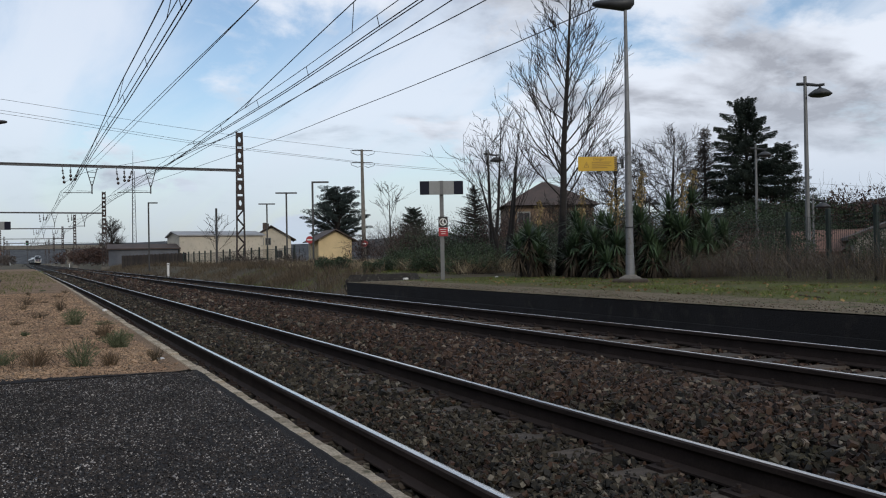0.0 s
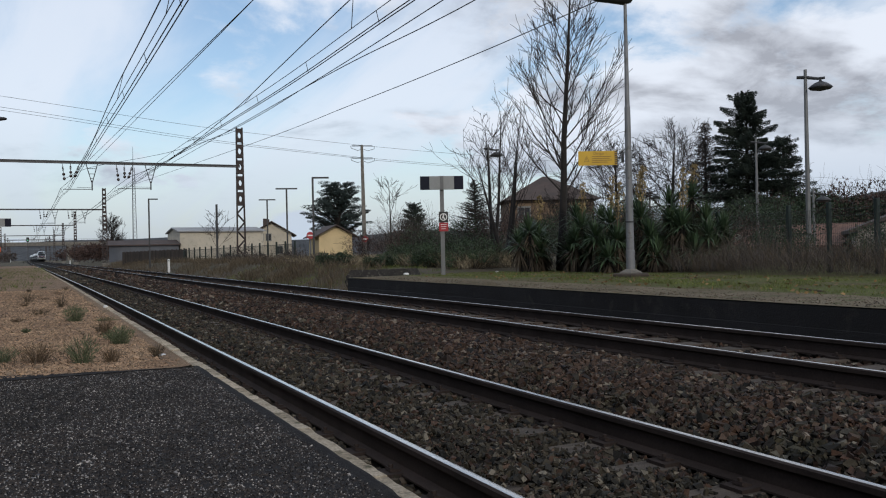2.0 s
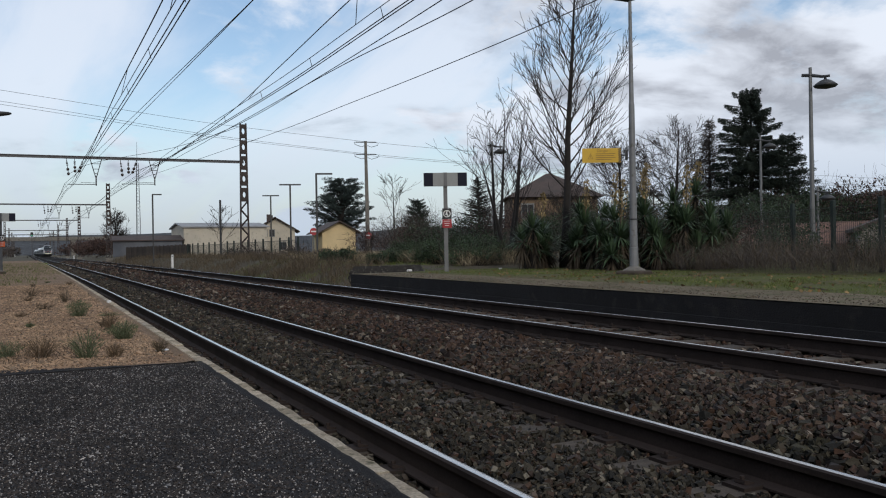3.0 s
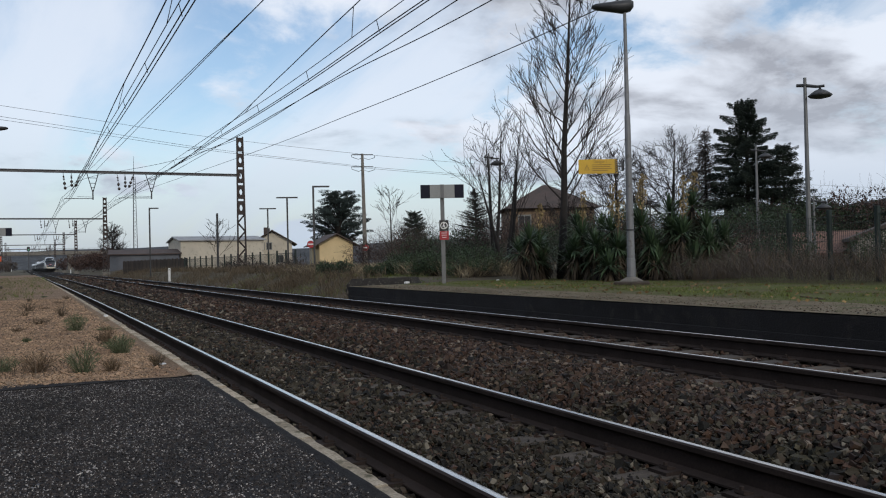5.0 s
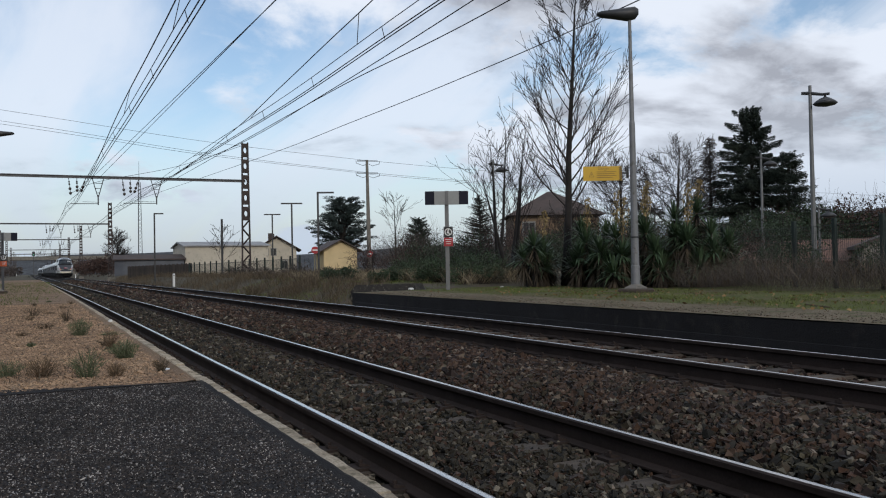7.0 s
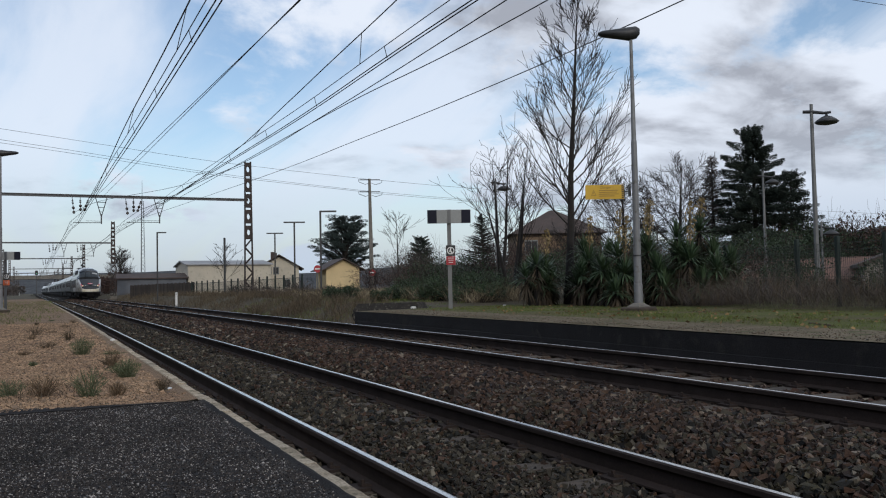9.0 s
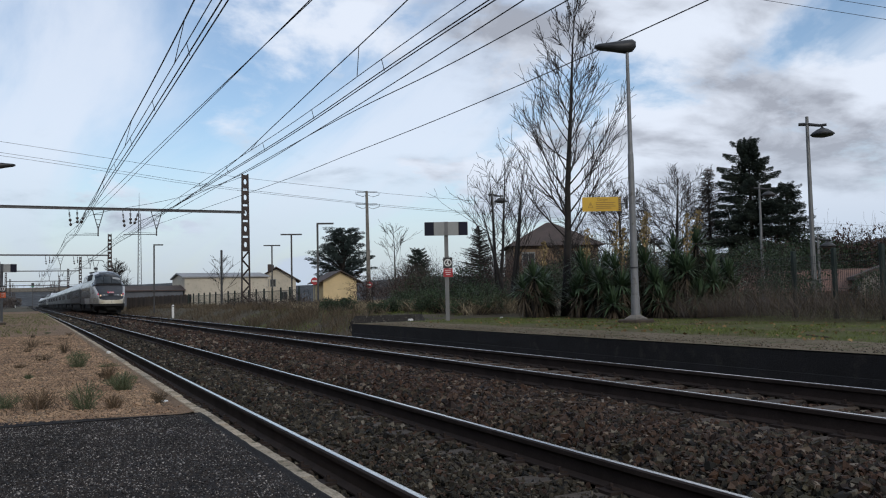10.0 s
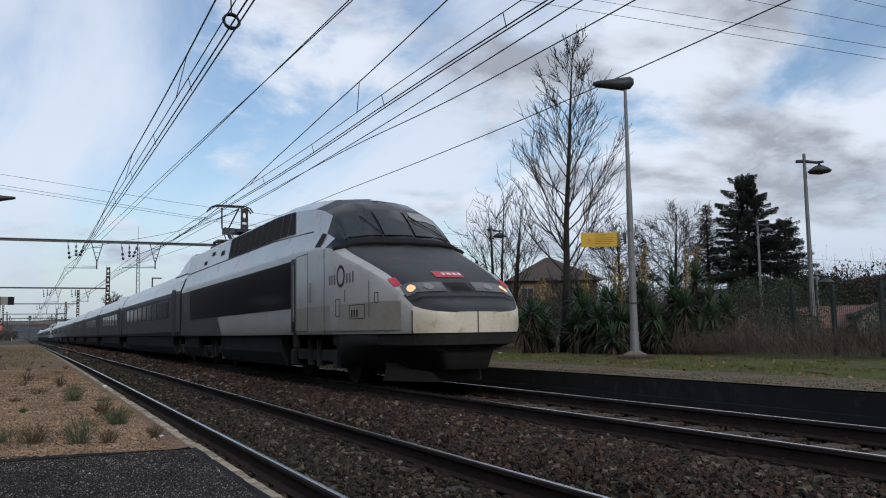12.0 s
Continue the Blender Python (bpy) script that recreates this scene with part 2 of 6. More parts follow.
def build_ground():
    xs = [-3000, -1200, -500, -200, -90, -40, -20, -10, -5, -2, 0, 1.1, 1.2, 1.3, 3, 5, 7, 8.2, 8.4, 9, 9.6, 10.4, 11.2, 12, 13, 14, 16, 18, 21, 25, 30, 36, 45, 60, 85, 130, 220, 400, 800, 1600, 3000]
    ys = [-3000, -1000, -300, -100, -40, -20] + [-10 + 2.5 * i for i in range(14)] + [24, 26] + [28 + 4 * i for i in range(28)] + [150, 170, 200, 240, 300, 380, 500, 700, 1000, 1600, 3200]
    s = Shape()
    rings = [[(x + (bend(min(y, 900)) if -2 < x < 60 else 0), y, ground_height(x + (bend(min(y, 900)) if -2 < x < 60 else 0), y)) for x in xs] for y in ys]
    s.loft(rings, 0, closed=False)
    s.f = [tuple(reversed(q)) for q in s.f]
    ob = s.put("ground", M["earth"], smooth=True)
    tagged(ob, "winter ground of dull grass and bare earth", "ground", kind="structure")


build_ground()

BED = [(1.2, -0.26), (1.5, -0.22), (1.95, -0.20), (2.35, -0.175), (2.7, -0.168), (3.05, -0.196), (3.46, -0.205), (3.75, -0.14), (4.1, -0.06), (4.55, -0.02), (5.0, -0.022),
       (5.35, -0.05), (5.63, -0.08), (6.0, -0.075), (6.4, -0.07), (6.8, -0.075), (7.14, -0.09), (7.5, -0.04), (7.9, -0.06), (8.0, -0.08), (8.4, -0.14), (9.0, -0.3), (9.4, -0.5)]


def bed_height(r):
    for (a, za), (b, zb) in zip(BED, BED[1:]):
        if a <= r <= b:
            return za + (zb - za) * (r - a) / (b - a)
    return -0.5


def build_bed():
    s = Shape()
    s.loft([[(r + bend(y), y, z) for r, z in BED] for y in STEPS], 0, closed=False)
    ob = s.put("ballast_bed", M["ballastbed"], smooth=True)
    tagged(ob, "dark brown bed of ballast under two railway tracks", "ballast", kind="structure")


build_bed()


def build_stones():
    """Loose ballast: sharp broken lumps, finer near the platform."""
    rng = np.random.default_rng(5)
    cube = np.array([(x, y, z) for z in (-1, 1) for x, y in ((-1, -1), (1, -1), (1, 1), (-1, 1))], float) * 0.62
    cuf = np.array([(0, 2, 1), (0, 3, 2), (4, 5, 6), (4, 6, 7), (0, 1, 5), (0, 5, 4), (1, 2, 6), (1, 6, 5), (2, 3, 7), (2, 7, 6), (3, 0, 4), (3, 4, 7)])
    octa = np.array([(1, 0, 0), (-1, 0, 0), (0, 1, 0), (0, -1, 0), (0, 0, 1), (0, 0, -1)], float)
    ocf = np.array([(0, 2, 4), (2, 1, 4), (1, 3, 4), (3, 0, 4), (2, 0, 5), (1, 2, 5), (3, 1, 5), (0, 3, 5)])
    V, F, G, off = [], [], [], 0
    for base, faces, y0, y1, count, size in ((cube, cuf, -9.0, 1.0, 36000, 0.031), (cube, cuf, 1.0, 6.5, 68000, 0.021), (cube, cuf, 6.5, 11.0, 38000, 0.024), (cube, cuf, 11.0, 20.0, 38000, 0.027), (octa, ocf, 20.0, 42.0, 42000, 0.040), (octa, ocf, 42.0, 125.0, 30000, 0.085)):
        r = rng.uniform(1.32, 7.95 if y0 < 20 else 9.0, count)
        y = rng.uniform(y0, y1, count)
        rails = np.array([X1 - GAUGE / 2, X1 + GAUGE / 2, X2 - GAUGE / 2, X2 + GAUGE / 2])
        near = np.abs(r[:, None] - rails).min(1)
        # sleepers stay half bare beside the rails
        on = (np.abs((y / 0.6) % 1 - 0.5) < 0.2) & (near < np.where(r > 5.6, 0.9, 0.5)) & (rng.random(count) < np.where(r > 5.0, 0.97, np.where((r > 2.85) & (r < 3.5), 0.82, 0.68)))
        keep = (near > 0.10) & ~on
        r, y = r[keep], y[keep]
        z = np.array([bed_height(a) for a in r]) + 0.006 + rng.uniform(-0.012, 0.028, len(r))
        x = r + np.array([bend(b) for b in y])
        k = len(r)
        dims = size * rng.uniform(0.45, 1.55, (k, 1, 1)) * rng.choice([0.8, 1.0, 1.25], (k, 1, 1)) * np.where(r > 3.5, 1.12, 0.9)[:, None, None] * rng.uniform(0.40, 1.3, (k, 1, 3))
        p = (base[None] + rng.uniform(-0.33, 0.33, (k, len(base), 3))) * dims
        q = rng.normal(size=(k, 4))
        q /= np.linalg.norm(q, axis=1, keepdims=True)
        w, a, b, c = q.T
        R3 = np.stack([np.stack([1 - 2 * (b * b + c * c), 2 * (a * b - c * w), 2 * (a * c + b * w)], -1), np.stack([2 * (a * b + c * w), 1 - 2 * (a * a + c * c), 2 * (b * c - a * w)], -1),
                       np.stack([2 * (a * c - b * w), 2 * (b * c + a * w), 1 - 2 * (a * a + b * b)], -1)], 1)
        p = np.einsum("kij,kvj->kvi", R3, p) + np.stack([x, y, z], -1)[:, None]
        V.append(p.reshape(-1, 3))
        F.append((faces[None] + (np.arange(k) * len(base))[:, None, None]).reshape(-1, 3) + off)
        odds = np.interp(r, [3.3, 3.9, 4.6, 6.0], [0.80, 0.30, 0.08, 0.15]) + np.interp(y, [3.0, 7.0], [0.30, 0.0]) * (r > 3.5)
        G.append(np.repeat(rng.random(k) < odds, len(faces)))
        off += k * len(base)
    V, F = np.concatenate(V), np.concatenate(F)
    me = bpy.data.meshes.new("ballast_stones")
    me.vertices.add(len(V))
    me.vertices.foreach_set("co", V.ravel())
    me.loops.add(F.size)
    me.loops.foreach_set("vertex_index", F.ravel().astype(np.int32))
    me.polygons.add(len(F))
    me.polygons.foreach_set("loop_start", np.arange(0, F.size, 3, dtype=np.int32))
    me.polygons.foreach_set("loop_total", np.full(len(F), 3, np.int32))
    me.update(calc_edges=True)
    me.polygons.foreach_set("use_smooth", np.zeros(len(F), bool))
    me.materials.append(M["ballast"])
    me.materials.append(M["ballastgrey"])
    grey = np.concatenate(G)
    me.polygons.foreach_set("material_index", grey.astype(np.int32))
    tagged(new("ballast_stones", me), "loose grey-brown ballast stones between the rails", "ballast", kind="stuff")


build_stones()


# ---- tracks ----
PROFILE = [(-0.07, -0.172), (0.07, -0.172), (0.07, -0.160), (0.012, -0.142), (0.010, -0.052), (0.036, -0.040), (0.036, -0.010), (0.022, -0.0025), (0.008, 0.0), (-0.010, 0.0), (-0.020, -0.002), (-0.036, -0.010), (-0.036, -0.040), (-0.010, -0.052), (-0.012, -0.142), (-0.07, -0.160)]


def build_track(x0, z0, label):
    t = thing("railway_track", (x0, 0, z0), label, "railway track", "tracks of the line", "structure")
    ys = [-20 + 1.5 * i for i in range(100)] + [132 + 8 * i for i in range(70)]
    for sx in (-1, 1):
        s = Shape()
        s.loft([[(sx * GAUGE / 2 + px + bend(y), y, pz) for px, pz in PROFILE] for y in ys], 0)
        n = len(PROFILE)
        s.k = [1 if i % n in (7, 8, 9) else 0 for i in range(len(s.f))]
        s.f = [tuple(reversed(q)) for q in s.f]
        s.put("rail", [M["rust"], M["railtop"]], t, "rusty rail with a polished running surface")
    w = Shape()
    w.block((0, 0, -0.105), (2.5, 0.25, 0.21), 0.02)
    sleeper = w.mesh("sleeper", M["sleeper"])
    c = Shape()
    for sx in (-1, 1):
        c.box((sx * 0.115, 0, 0.008), (0.13, 0.16, 0.024))
        c.box((sx * 0.10, 0, 0.026), (0.07, 0.07, 0.02), m=Matrix.Rotation(0.25 * -sx, 3, "Y"))
        c.tube([(sx * 0.115, 0, 0.01), (sx * 0.115, 0, 0.06)], 0.014, 6)
    clip = c.mesh("rail_clip", M["rust"])
    for i in range(158):
        y = -9.9 + 0.6 * i
        ob = share("sleeper", sleeper, t, pose(bend(y) + 0.02 * math.sin(i * 7.1), y, -0.174, 0, 0, 0.6 * math.sin(i * 3.3)))
        if 16 < i < 62:
            for sx in (-1, 1):
                share("rail_clip", clip, ob, pose(sx * GAUGE / 2, 0, 0.0))
    return t


build_track(X1, 0.0, "straight railway track with polished rails on worn sleepers")
build_track(X2, Z2, "railway track beside the far platform, sleepers half bare")


# ---- platforms ----
def build_platforms():
    s = Shape()
    edge = lambda y: bend(y) * 0.95
    lip = lambda y: 1.146 + 0.014 * noise.noise((y * 2.1, 0, 5)) + 0.010 * noise.noise((y * 9.0, 3, 5))
    s.loft([[(-14, y, 0.243), (-4, y, 0.246), (0, y, 0.248), (1.09, y, 0.2485), (lip(y) - 0.015, y, 0.259), (lip(y), y, 0.256), (lip(y), y, 0.20)] for y in [-12, -8, -4, -2] + [0.08 * i for i in range(85)]], 0, closed=False)
    ends = [(x, 6.72 + 0.235 * (1.16 - x) ** 1.15 + 0.045 * noise.noise((x * 3.0, 1, 8)) + 0.02 * noise.noise((x * 14.0, 2, 8))) for x in (1.15 - 0.05 * i for i in range(48))]
    s.add([(ends[0][0], 6.72, 0.256)] + [(x, y, 0.2485 if x < 1.1 else 0.256) for x, y in ends] + [(-5, 9.0, 0.243), (-14, 10, 0.243), (-14, 6.72, 0.243)], [tuple(range(len(ends) + 4))])
    tagged(s.put("platform_asphalt", M["asphalt"]), "dark worn asphalt platform surface with pale grit", "platform", kind="structure")
    g = Shape()
    g.loft([[(-30, y, 0.20), (-3 + edge(y), y, 0.236 + 0.008 * noise.noise((1, y, 0))), (0 + edge(y), y, 0.241 + 0.008 * noise.noise((2, y, 0))), (1.0 + edge(y), y, 0.243), (1.135 + edge(y) + 0.015 * noise.noise((y * 1.7, 3, 0)), y, 0.256), (1.14 + edge(y), y, -0.3)]
            for y in [6.8 + 1.05 * i for i in range(20)] + [30 + 5 * i for i in range(20)]], 0, closed=False)
    tagged(g.put("platform_gravel", M["gravel"], smooth=False), "reddish fine gravel platform with sparse weeds", "platform", kind="structure")
    k = thing("platform_edge", (0, 0, 0), "pale worn kerb stones along the platform edge", "kerb", kind="structure")
    stones = []
    for v in range(5):
        b = Shape()
        rag = lambda q, w: 0.010 * noise.noise((q * 5.0, v * 7.1, w)) + 0.007 * noise.noise((q * 17.0, v * 3.3, w + 4))
        b.loft([[(-0.06, y, -0.5), (-0.06, y, -0.03), (-0.04, y, -0.012), (-0.014, y, 0.010 + rag(y, 1) * 0.4), (0.054 + rag(y, 2), y, 0.010 + rag(y, 3) * 0.4), (0.064 + rag(y, 4), y, -0.006 + rag(y, 5)), (0.060 + rag(y, 6) * 0.6, y, -0.06), (0.055, y, -0.5)] for y in [-0.492 + 0.0492 * i for i in range(21)]], 0, True)
        stones.append(b.mesh("kerb_stone", M["kerb"]))
    for i in range(110):
        y = -4 + i
        share("kerb_stone", stones[i * 3 % 5], k, pose(1.172 + edge(y) + 0.004 * math.sin(i * 5.0), y + 0.5, 0.243 + 0.004 * math.sin(i * 2.7), 0, 0, 0.3 * math.sin(i * 3.1)))
    # far platform
    p = thing("far_platform", (0, 0, 0), "sooty far platform with a grit and moss top", "platform", kind="structure")
    w = Shape()
    w.loft([[(8.01, y, -0.3), (8.01, y, 0.13), (8.018, y, 0.135), (8.0 + 0.012 * noise.noise((y * 2, 0, 0)), y, 0.385), (8.30, y, 0.40)] for y in [-12 + 0.4 * i for i in range(86)] + [22.6]], 0, closed=False)
    w.add([(8.01, 22.6, -0.3), (8.01, 22.6, 0.31), (8.0, 22.6, 0.385), (8.3, 22.6, 0.40), (12.5, 23.4, 0.40), (12.5, 23.4, -0.3)], [(0, 1, 2, 3, 4, 5)])
    w.put("platform_wall", M["soot"], p, "black sooty platform wall")
    c = Shape()
    c.loft([[(8.0 + 0.03 * noise.noise((y * 3, 1, 0)), y, 0.402), (9.2, y, 0.408), (10.2 + 0.3 * noise.noise((y, 0, 3)), y, 0.412)] for y in [-12 + 1.5 * i for i in range(24)]], 0, closed=False)
    c.put("grit_strip", M["gritpath"], p, "brown grit path along the platform edge")
    gr = Shape()
    gr.loft([[(9.5 + 0.25 * noise.noise((y * 0.7, 0, 3)), y, 0.409), (11, y, 0.425 + 0.02 * noise.noise((y, 4, 0))), (13, y, 0.44), (22, y, 0.50), (40, y, 0.45)] for y in [-12 + 0.75 * i for i in range(47)]], 0, closed=False)
    gr.put("turf", M["moss"], p, "thin mossy winter turf")


build_platforms()


def grit(name, mat, label, category, regions, seed):
    """Fine loose grit lying on a platform surface: count, x range, y range, size, height."""
    rng = np.random.default_rng(seed)
    tet = np.array([(1, 1, 1), (1, -1, -1), (-1, 1, -1), (-1, -1, 1)], float)
    tf = np.array([(0, 1, 2), (0, 3, 1), (0, 2, 3), (1, 3, 2)])
    V, F, off = [], [], 0
    for n, x0, x1, y0, y1, size, z in regions:
        c = np.stack([rng.uniform(x0, x1, n), rng.uniform(y0, y1, n), np.full(n, z)], 1)
        p = (tet[None] + rng.uniform(-0.7, 0.7, (n, 4, 3))) * size * rng.uniform(0.4, 1.7, (n, 1, 1)) * np.array([1, 1, 0.7])
        V.append((p + c[:, None]).reshape(-1, 3))
        F.append((tf[None] + (np.arange(n) * 4)[:, None, None]).reshape(-1, 3) + off)
        off += n * 4
    V, F = np.concatenate(V), np.concatenate(F)
    me = bpy.data.meshes.new(name)
    me.from_pydata(V.tolist(), [], F.tolist())
    me.materials.append(M[mat])
    tagged(new(name, me), label, category, kind="stuff")


M["palegrit"] = material("pale_grit", (0.30, 0.295, 0.29), 0.9, 0, (0.15, 0.147, 0.144), 2, 60, 0, random_tint=0.7, island=True)
M["redgrit"] = material("red_grit", (0.32, 0.225, 0.145), 0.9, 0, (0.20, 0.135, 0.09), 2, 60, 0, random_tint=0.55, island=True)
grit("asphalt_grit", "palegrit", "pale grit worn loose in the asphalt", "grit", [(15000, -0.6, 1.14, 2.2, 6.7, 0.0022, 0.2505), (700, -0.6, 1.14, 2.2, 6.7, 0.0042, 0.2505)], 1)
M["darkgrit"] = material("dark_asphalt_chip", (0.040, 0.035, 0.033), 0.8, 0, (0.022, 0.020, 0.019), 2, 60, 0, random_tint=0.75, island=True, spec=0.25)
grit("asphalt_chips", "darkgrit", "dark stone chips standing out of the worn asphalt", "grit", [(60000, -0.6, 1.13, 2.2, 6.75, 0.0042, 0.2475), (26000, -4.0, 1.13, -5.0, 2.2, 0.0055, 0.2475), (14000, -4.0, -0.6, 2.2, 6.75, 0.0055, 0.246)], 4)
grit("gravel_grains", "redgrit", "reddish gravel grains on the platform", "gravel", [(42000, -0.9, 1.1, 6.9, 13.0, 0.0062, 0.243), (1200, -0.9, 1.1, 6.9, 13.0, 0.013, 0.243), (24000, -1.4, 1.0, 13.0, 26.0, 0.011, 0.242)], 2)
M["browngrit"] = material("brown_grit", (0.16, 0.12, 0.08), 0.9, 0, (0.10, 0.078, 0.052), 2, 60, 0, random_tint=0.5, island=True)
grit("path_grit", "browngrit", "brown grit on the far platform path", "grit", [(9000, 8.1, 10.6, 4.0, 22.0, 0.007, 0.407)], 3)


# ---- overhead line ----
def lattice_mast(at, height, label):
    """A rectangular steel mast: pierced plates above, zigzag lacing below."""
    t = thing("catenary_mast", at, label, "catenary mast", "masts of the overhead line")
    w0, w1 = 0.30, 0.20
    half = lambda z: w0 + (w1 - w0) * z / height
    for sx in (-1, 1):
        s = Shape()
        s.loft([[(sx * half(z) + dx, dy, z) for dx, dy in ((-0.04, -0.11), (0.04, -0.11), (0.04, 0.11), (-0.04, 0.11))] for z in (0, height)], 0, True)
        s.put("upright", M["mast"], t)
    low = height * 0.43
    s, z, side = Shape(), 0.1, 1
    while z < low - 0.4:
        z2 = z + 0.62
        for dy in (-0.09, 0.09):
            s.tube([(-side * half(z), dy, z), (side * half(z2), dy, z2)], 0.045, 4)
        z, side = z2, -side
    s.put("lacing", M["mast"], t)
    step = (height - low) / 5
    for i in range(5):
        z0, z1 = low + i * step + 0.08, low + (i + 1) * step - 0.08
        zc, h, r = (z0 + z1) / 2, half((z0 + z1) / 2), 0.15
        p = Shape()
        n = 16
        for dy in (-0.085, 0.085):
            hole = [(r * 0.8 * math.cos(2 * math.pi * j / n), dy, zc + r * 1.4 * math.sin(2 * math.pi * j / n)) for j in range(n)]
            rim = []
            for j in range(n):
                a = 2 * math.pi * j / n
                c, d = math.cos(a), math.sin(a)
                k = min(h / max(abs(c), 1e-6), (z1 - z0) / 2 / max(abs(d), 1e-6))
                rim.append((c * k, dy, zc + d * k))
            p.loft([rim, hole], 0)
        p.put("pierced_plate", M["mast"], t)
    f = Shape().block((0, 0, -0.1), (0.9, 0.7, 0.5), 0.04)
    f.put("footing", M["concrete"], t)
    return t


def insulator(s, a, b, k=0):
    a, b = Vector(a), Vector(b)
    s.tube([a, b], 0.02, 5, k)
    for i in range(3):
        c = a.lerp(b, 0.22 + 0.09 * i)
        s.tube([c, c + (b - a).normalized() * 0.05], [0.075, 0.05], 8, k)
    d = (b - a).normalized()
    for f in (0.68, 0.96):
        c = a.lerp(b, f)
        s.tube([c - d * 0.10, c - d * 0.06, c + d * 0.04, c + d * 0.10], [0.03, 0.095, 0.095, 0.03], 8, k)


def portal(y, xr, x_left, beam_z, drops):
    lattice_mast((xr, y, 0.25), 10.05 if y < 100 else 10.2, "rusty steel mast of a catenary portal")
    if y < 130:
        lattice_mast((x_left, y, 0.15), 10.0, "rusty steel mast of a catenary portal behind the platform")
    else:
        lattice_mast((x_left, y, 0.0), 9.5, "distant rusty steel catenary mast")
    t = thing("portal_beam", (0, y, beam_z), "grey steel beam spanning both tracks between masts", "catenary portal", "portals of the overhead line")
    s = Shape()
    for dz in (-0.07, 0.07):
        s.box(((xr + x_left) / 2, 0, dz), (xr - x_left, 0.16, 0.05))
    s.box(((xr + x_left) / 2, 0, 0), (xr - x_left, 0.05, 0.1))
    s.put("beam", M["beam"], t)
    for cx, arm, zc in drops:
        v = Shape()
        v.tube([(cx - 0.36, 0, -0.08), (cx - 0.03, 0, -1.3)], 0.03, 5)
        v.tube([(cx + 0.36, 0, -0.08), (cx + 0.03, 0, -1.3)], 0.03, 5)
        v.tube([(cx, 0, -1.2), (cx, 0, zc - beam_z - 0.08)], 0.045, 6)
        for h in (0.35, 0.7, 1.0):
            v.tube([(cx - 0.36 + 0.27 * h, 0, -h - 0.05), (cx + 0.36 - 0.27 * h, 0, -h - 0.05)], 0.02, 4)
        v.put("drop_bracket", M["beam"], t)
        a = Shape()
        a.tube([(cx, 0, zc - beam_z), (arm, 0, zc - beam_z - 0.02)], 0.025, 5)
        a.tube([(cx, 0, zc - beam_z + 0.1), (arm + 0.8, 0, zc - beam_z + 0.12)], 0.012, 4)
        a.put("steady_arm", M["beam"], t)
        for off, ln, lean in ((-0.05, 1.15, 0.12), (0.45, 0.95, 0.02), (1.0, 0.95, -0.28)):
            c = Shape()
            insulator(c, (arm + off, 0, -0.08), (arm + off + lean, 0, -ln))
            c.put("insulator_chain", M["glass_ins"], t, smooth=True)
    return t


portal(61.0, 13.6, -6.0, 7.5, [(3.71, 1.95, 5.72), (7.46, 5.3, 5.8)])
for _y, _x, _z in ((121.0, 8.8, 7.55), (181.0, 7.75, 7.65), (241.0, 7.4, 7.2), (301.0, 6.6, 7.3), (361.0, 6.2, 7.3), (421.0, 5.8, 7.3)):
    _b = bend(_y)
    portal(_y, _x, _b - 5.0, _z, [(3.7 + _b, 1.95 + _b, 5.72), (7.3 + _b, 5.3 + _b, 5.8)])


def wire(name, pts, r, label, group="wires of the overhead line"):
    s = Shape()
    s.tube(pts, r, 4)
    return tagged(s.put(name, M["wire"]), label, "wire", group)


def smooth_line(keys, n=8):
    out = []
    for i in range(len(keys) - 1):
        p0, p1, p2, p3 = (Vector(keys[max(i - 1, 0)]), Vector(keys[i]), Vector(keys[i + 1]), Vector(keys[min(i + 2, len(keys) - 1)]))
        for j in range(n):
            t = j / n
            out.append(0.5 * ((2 * p1) + (p2 - p0) * t + (2 * p0 - 5 * p1 + 4 * p2 - p3) * t * t + (3 * p1 - p0 - 3 * p2 + p3) * t ** 3))
    return out + [Vector(keys[-1])]


def far_spans(cx, z_hang, z_sag, y0=61.0, spans=6):
    out = []
    for i in range(spans):
        for j in range(1, 9):
            y = y0 + 60 * (i + j / 8)
            out.append((cx + bend(y), y, z_hang - (z_hang - z_sag) * 4 * (j / 8) * (1 - j / 8)))
    return out


def catenary(label, messenger, contact, cx, zc, n_near):
    t = thing("catenary", (0, 0, 0), label, "catenary wire", "wires of the overhead line")
    mess = smooth_line(messenger) + [Vector(p) for p in far_spans(cx, messenger[-1][2], messenger[-1][2] - 0.55)]
    cont = smooth_line(contact) + [Vector(p) for p in far_spans(cx, zc, zc)]
    aux = [p + Vector((-0.06, 0, 0.24)) for p in cont]
    Shape().tube(mess, 0.017, 4).put("messenger_wire", M["wire"], t)
    Shape().tube(aux, 0.011, 4).put("auxiliary_wire", M["wire"], t)
    for dx in (-0.045, 0.045):
        Shape().tube([p + Vector((dx, 0, 0)) for p in cont], 0.014, 4).put("contact_wire", M["wire"], t)

    def at(line, y):
        for a, b in zip(line, line[1:]):
            if a.y <= y <= b.y:
                return a.lerp(b, (y - a.y) / (b.y - a.y))
        return line[-1]

    for i in range(n_near):
        y = 6.0 + 5.0 * i
        a, b = at(aux, y), at(cont, y)
        Shape().tube([a, b], 0.008, 4).put("dropper", M["wire"], t)
        if i % 2 == 0:
            y += 1.5
            a, b = at(mess, y), at(aux, y)
            Shape().tube([a, b], 0.009, 4).put("dropper", M["wire"], t)
    return t


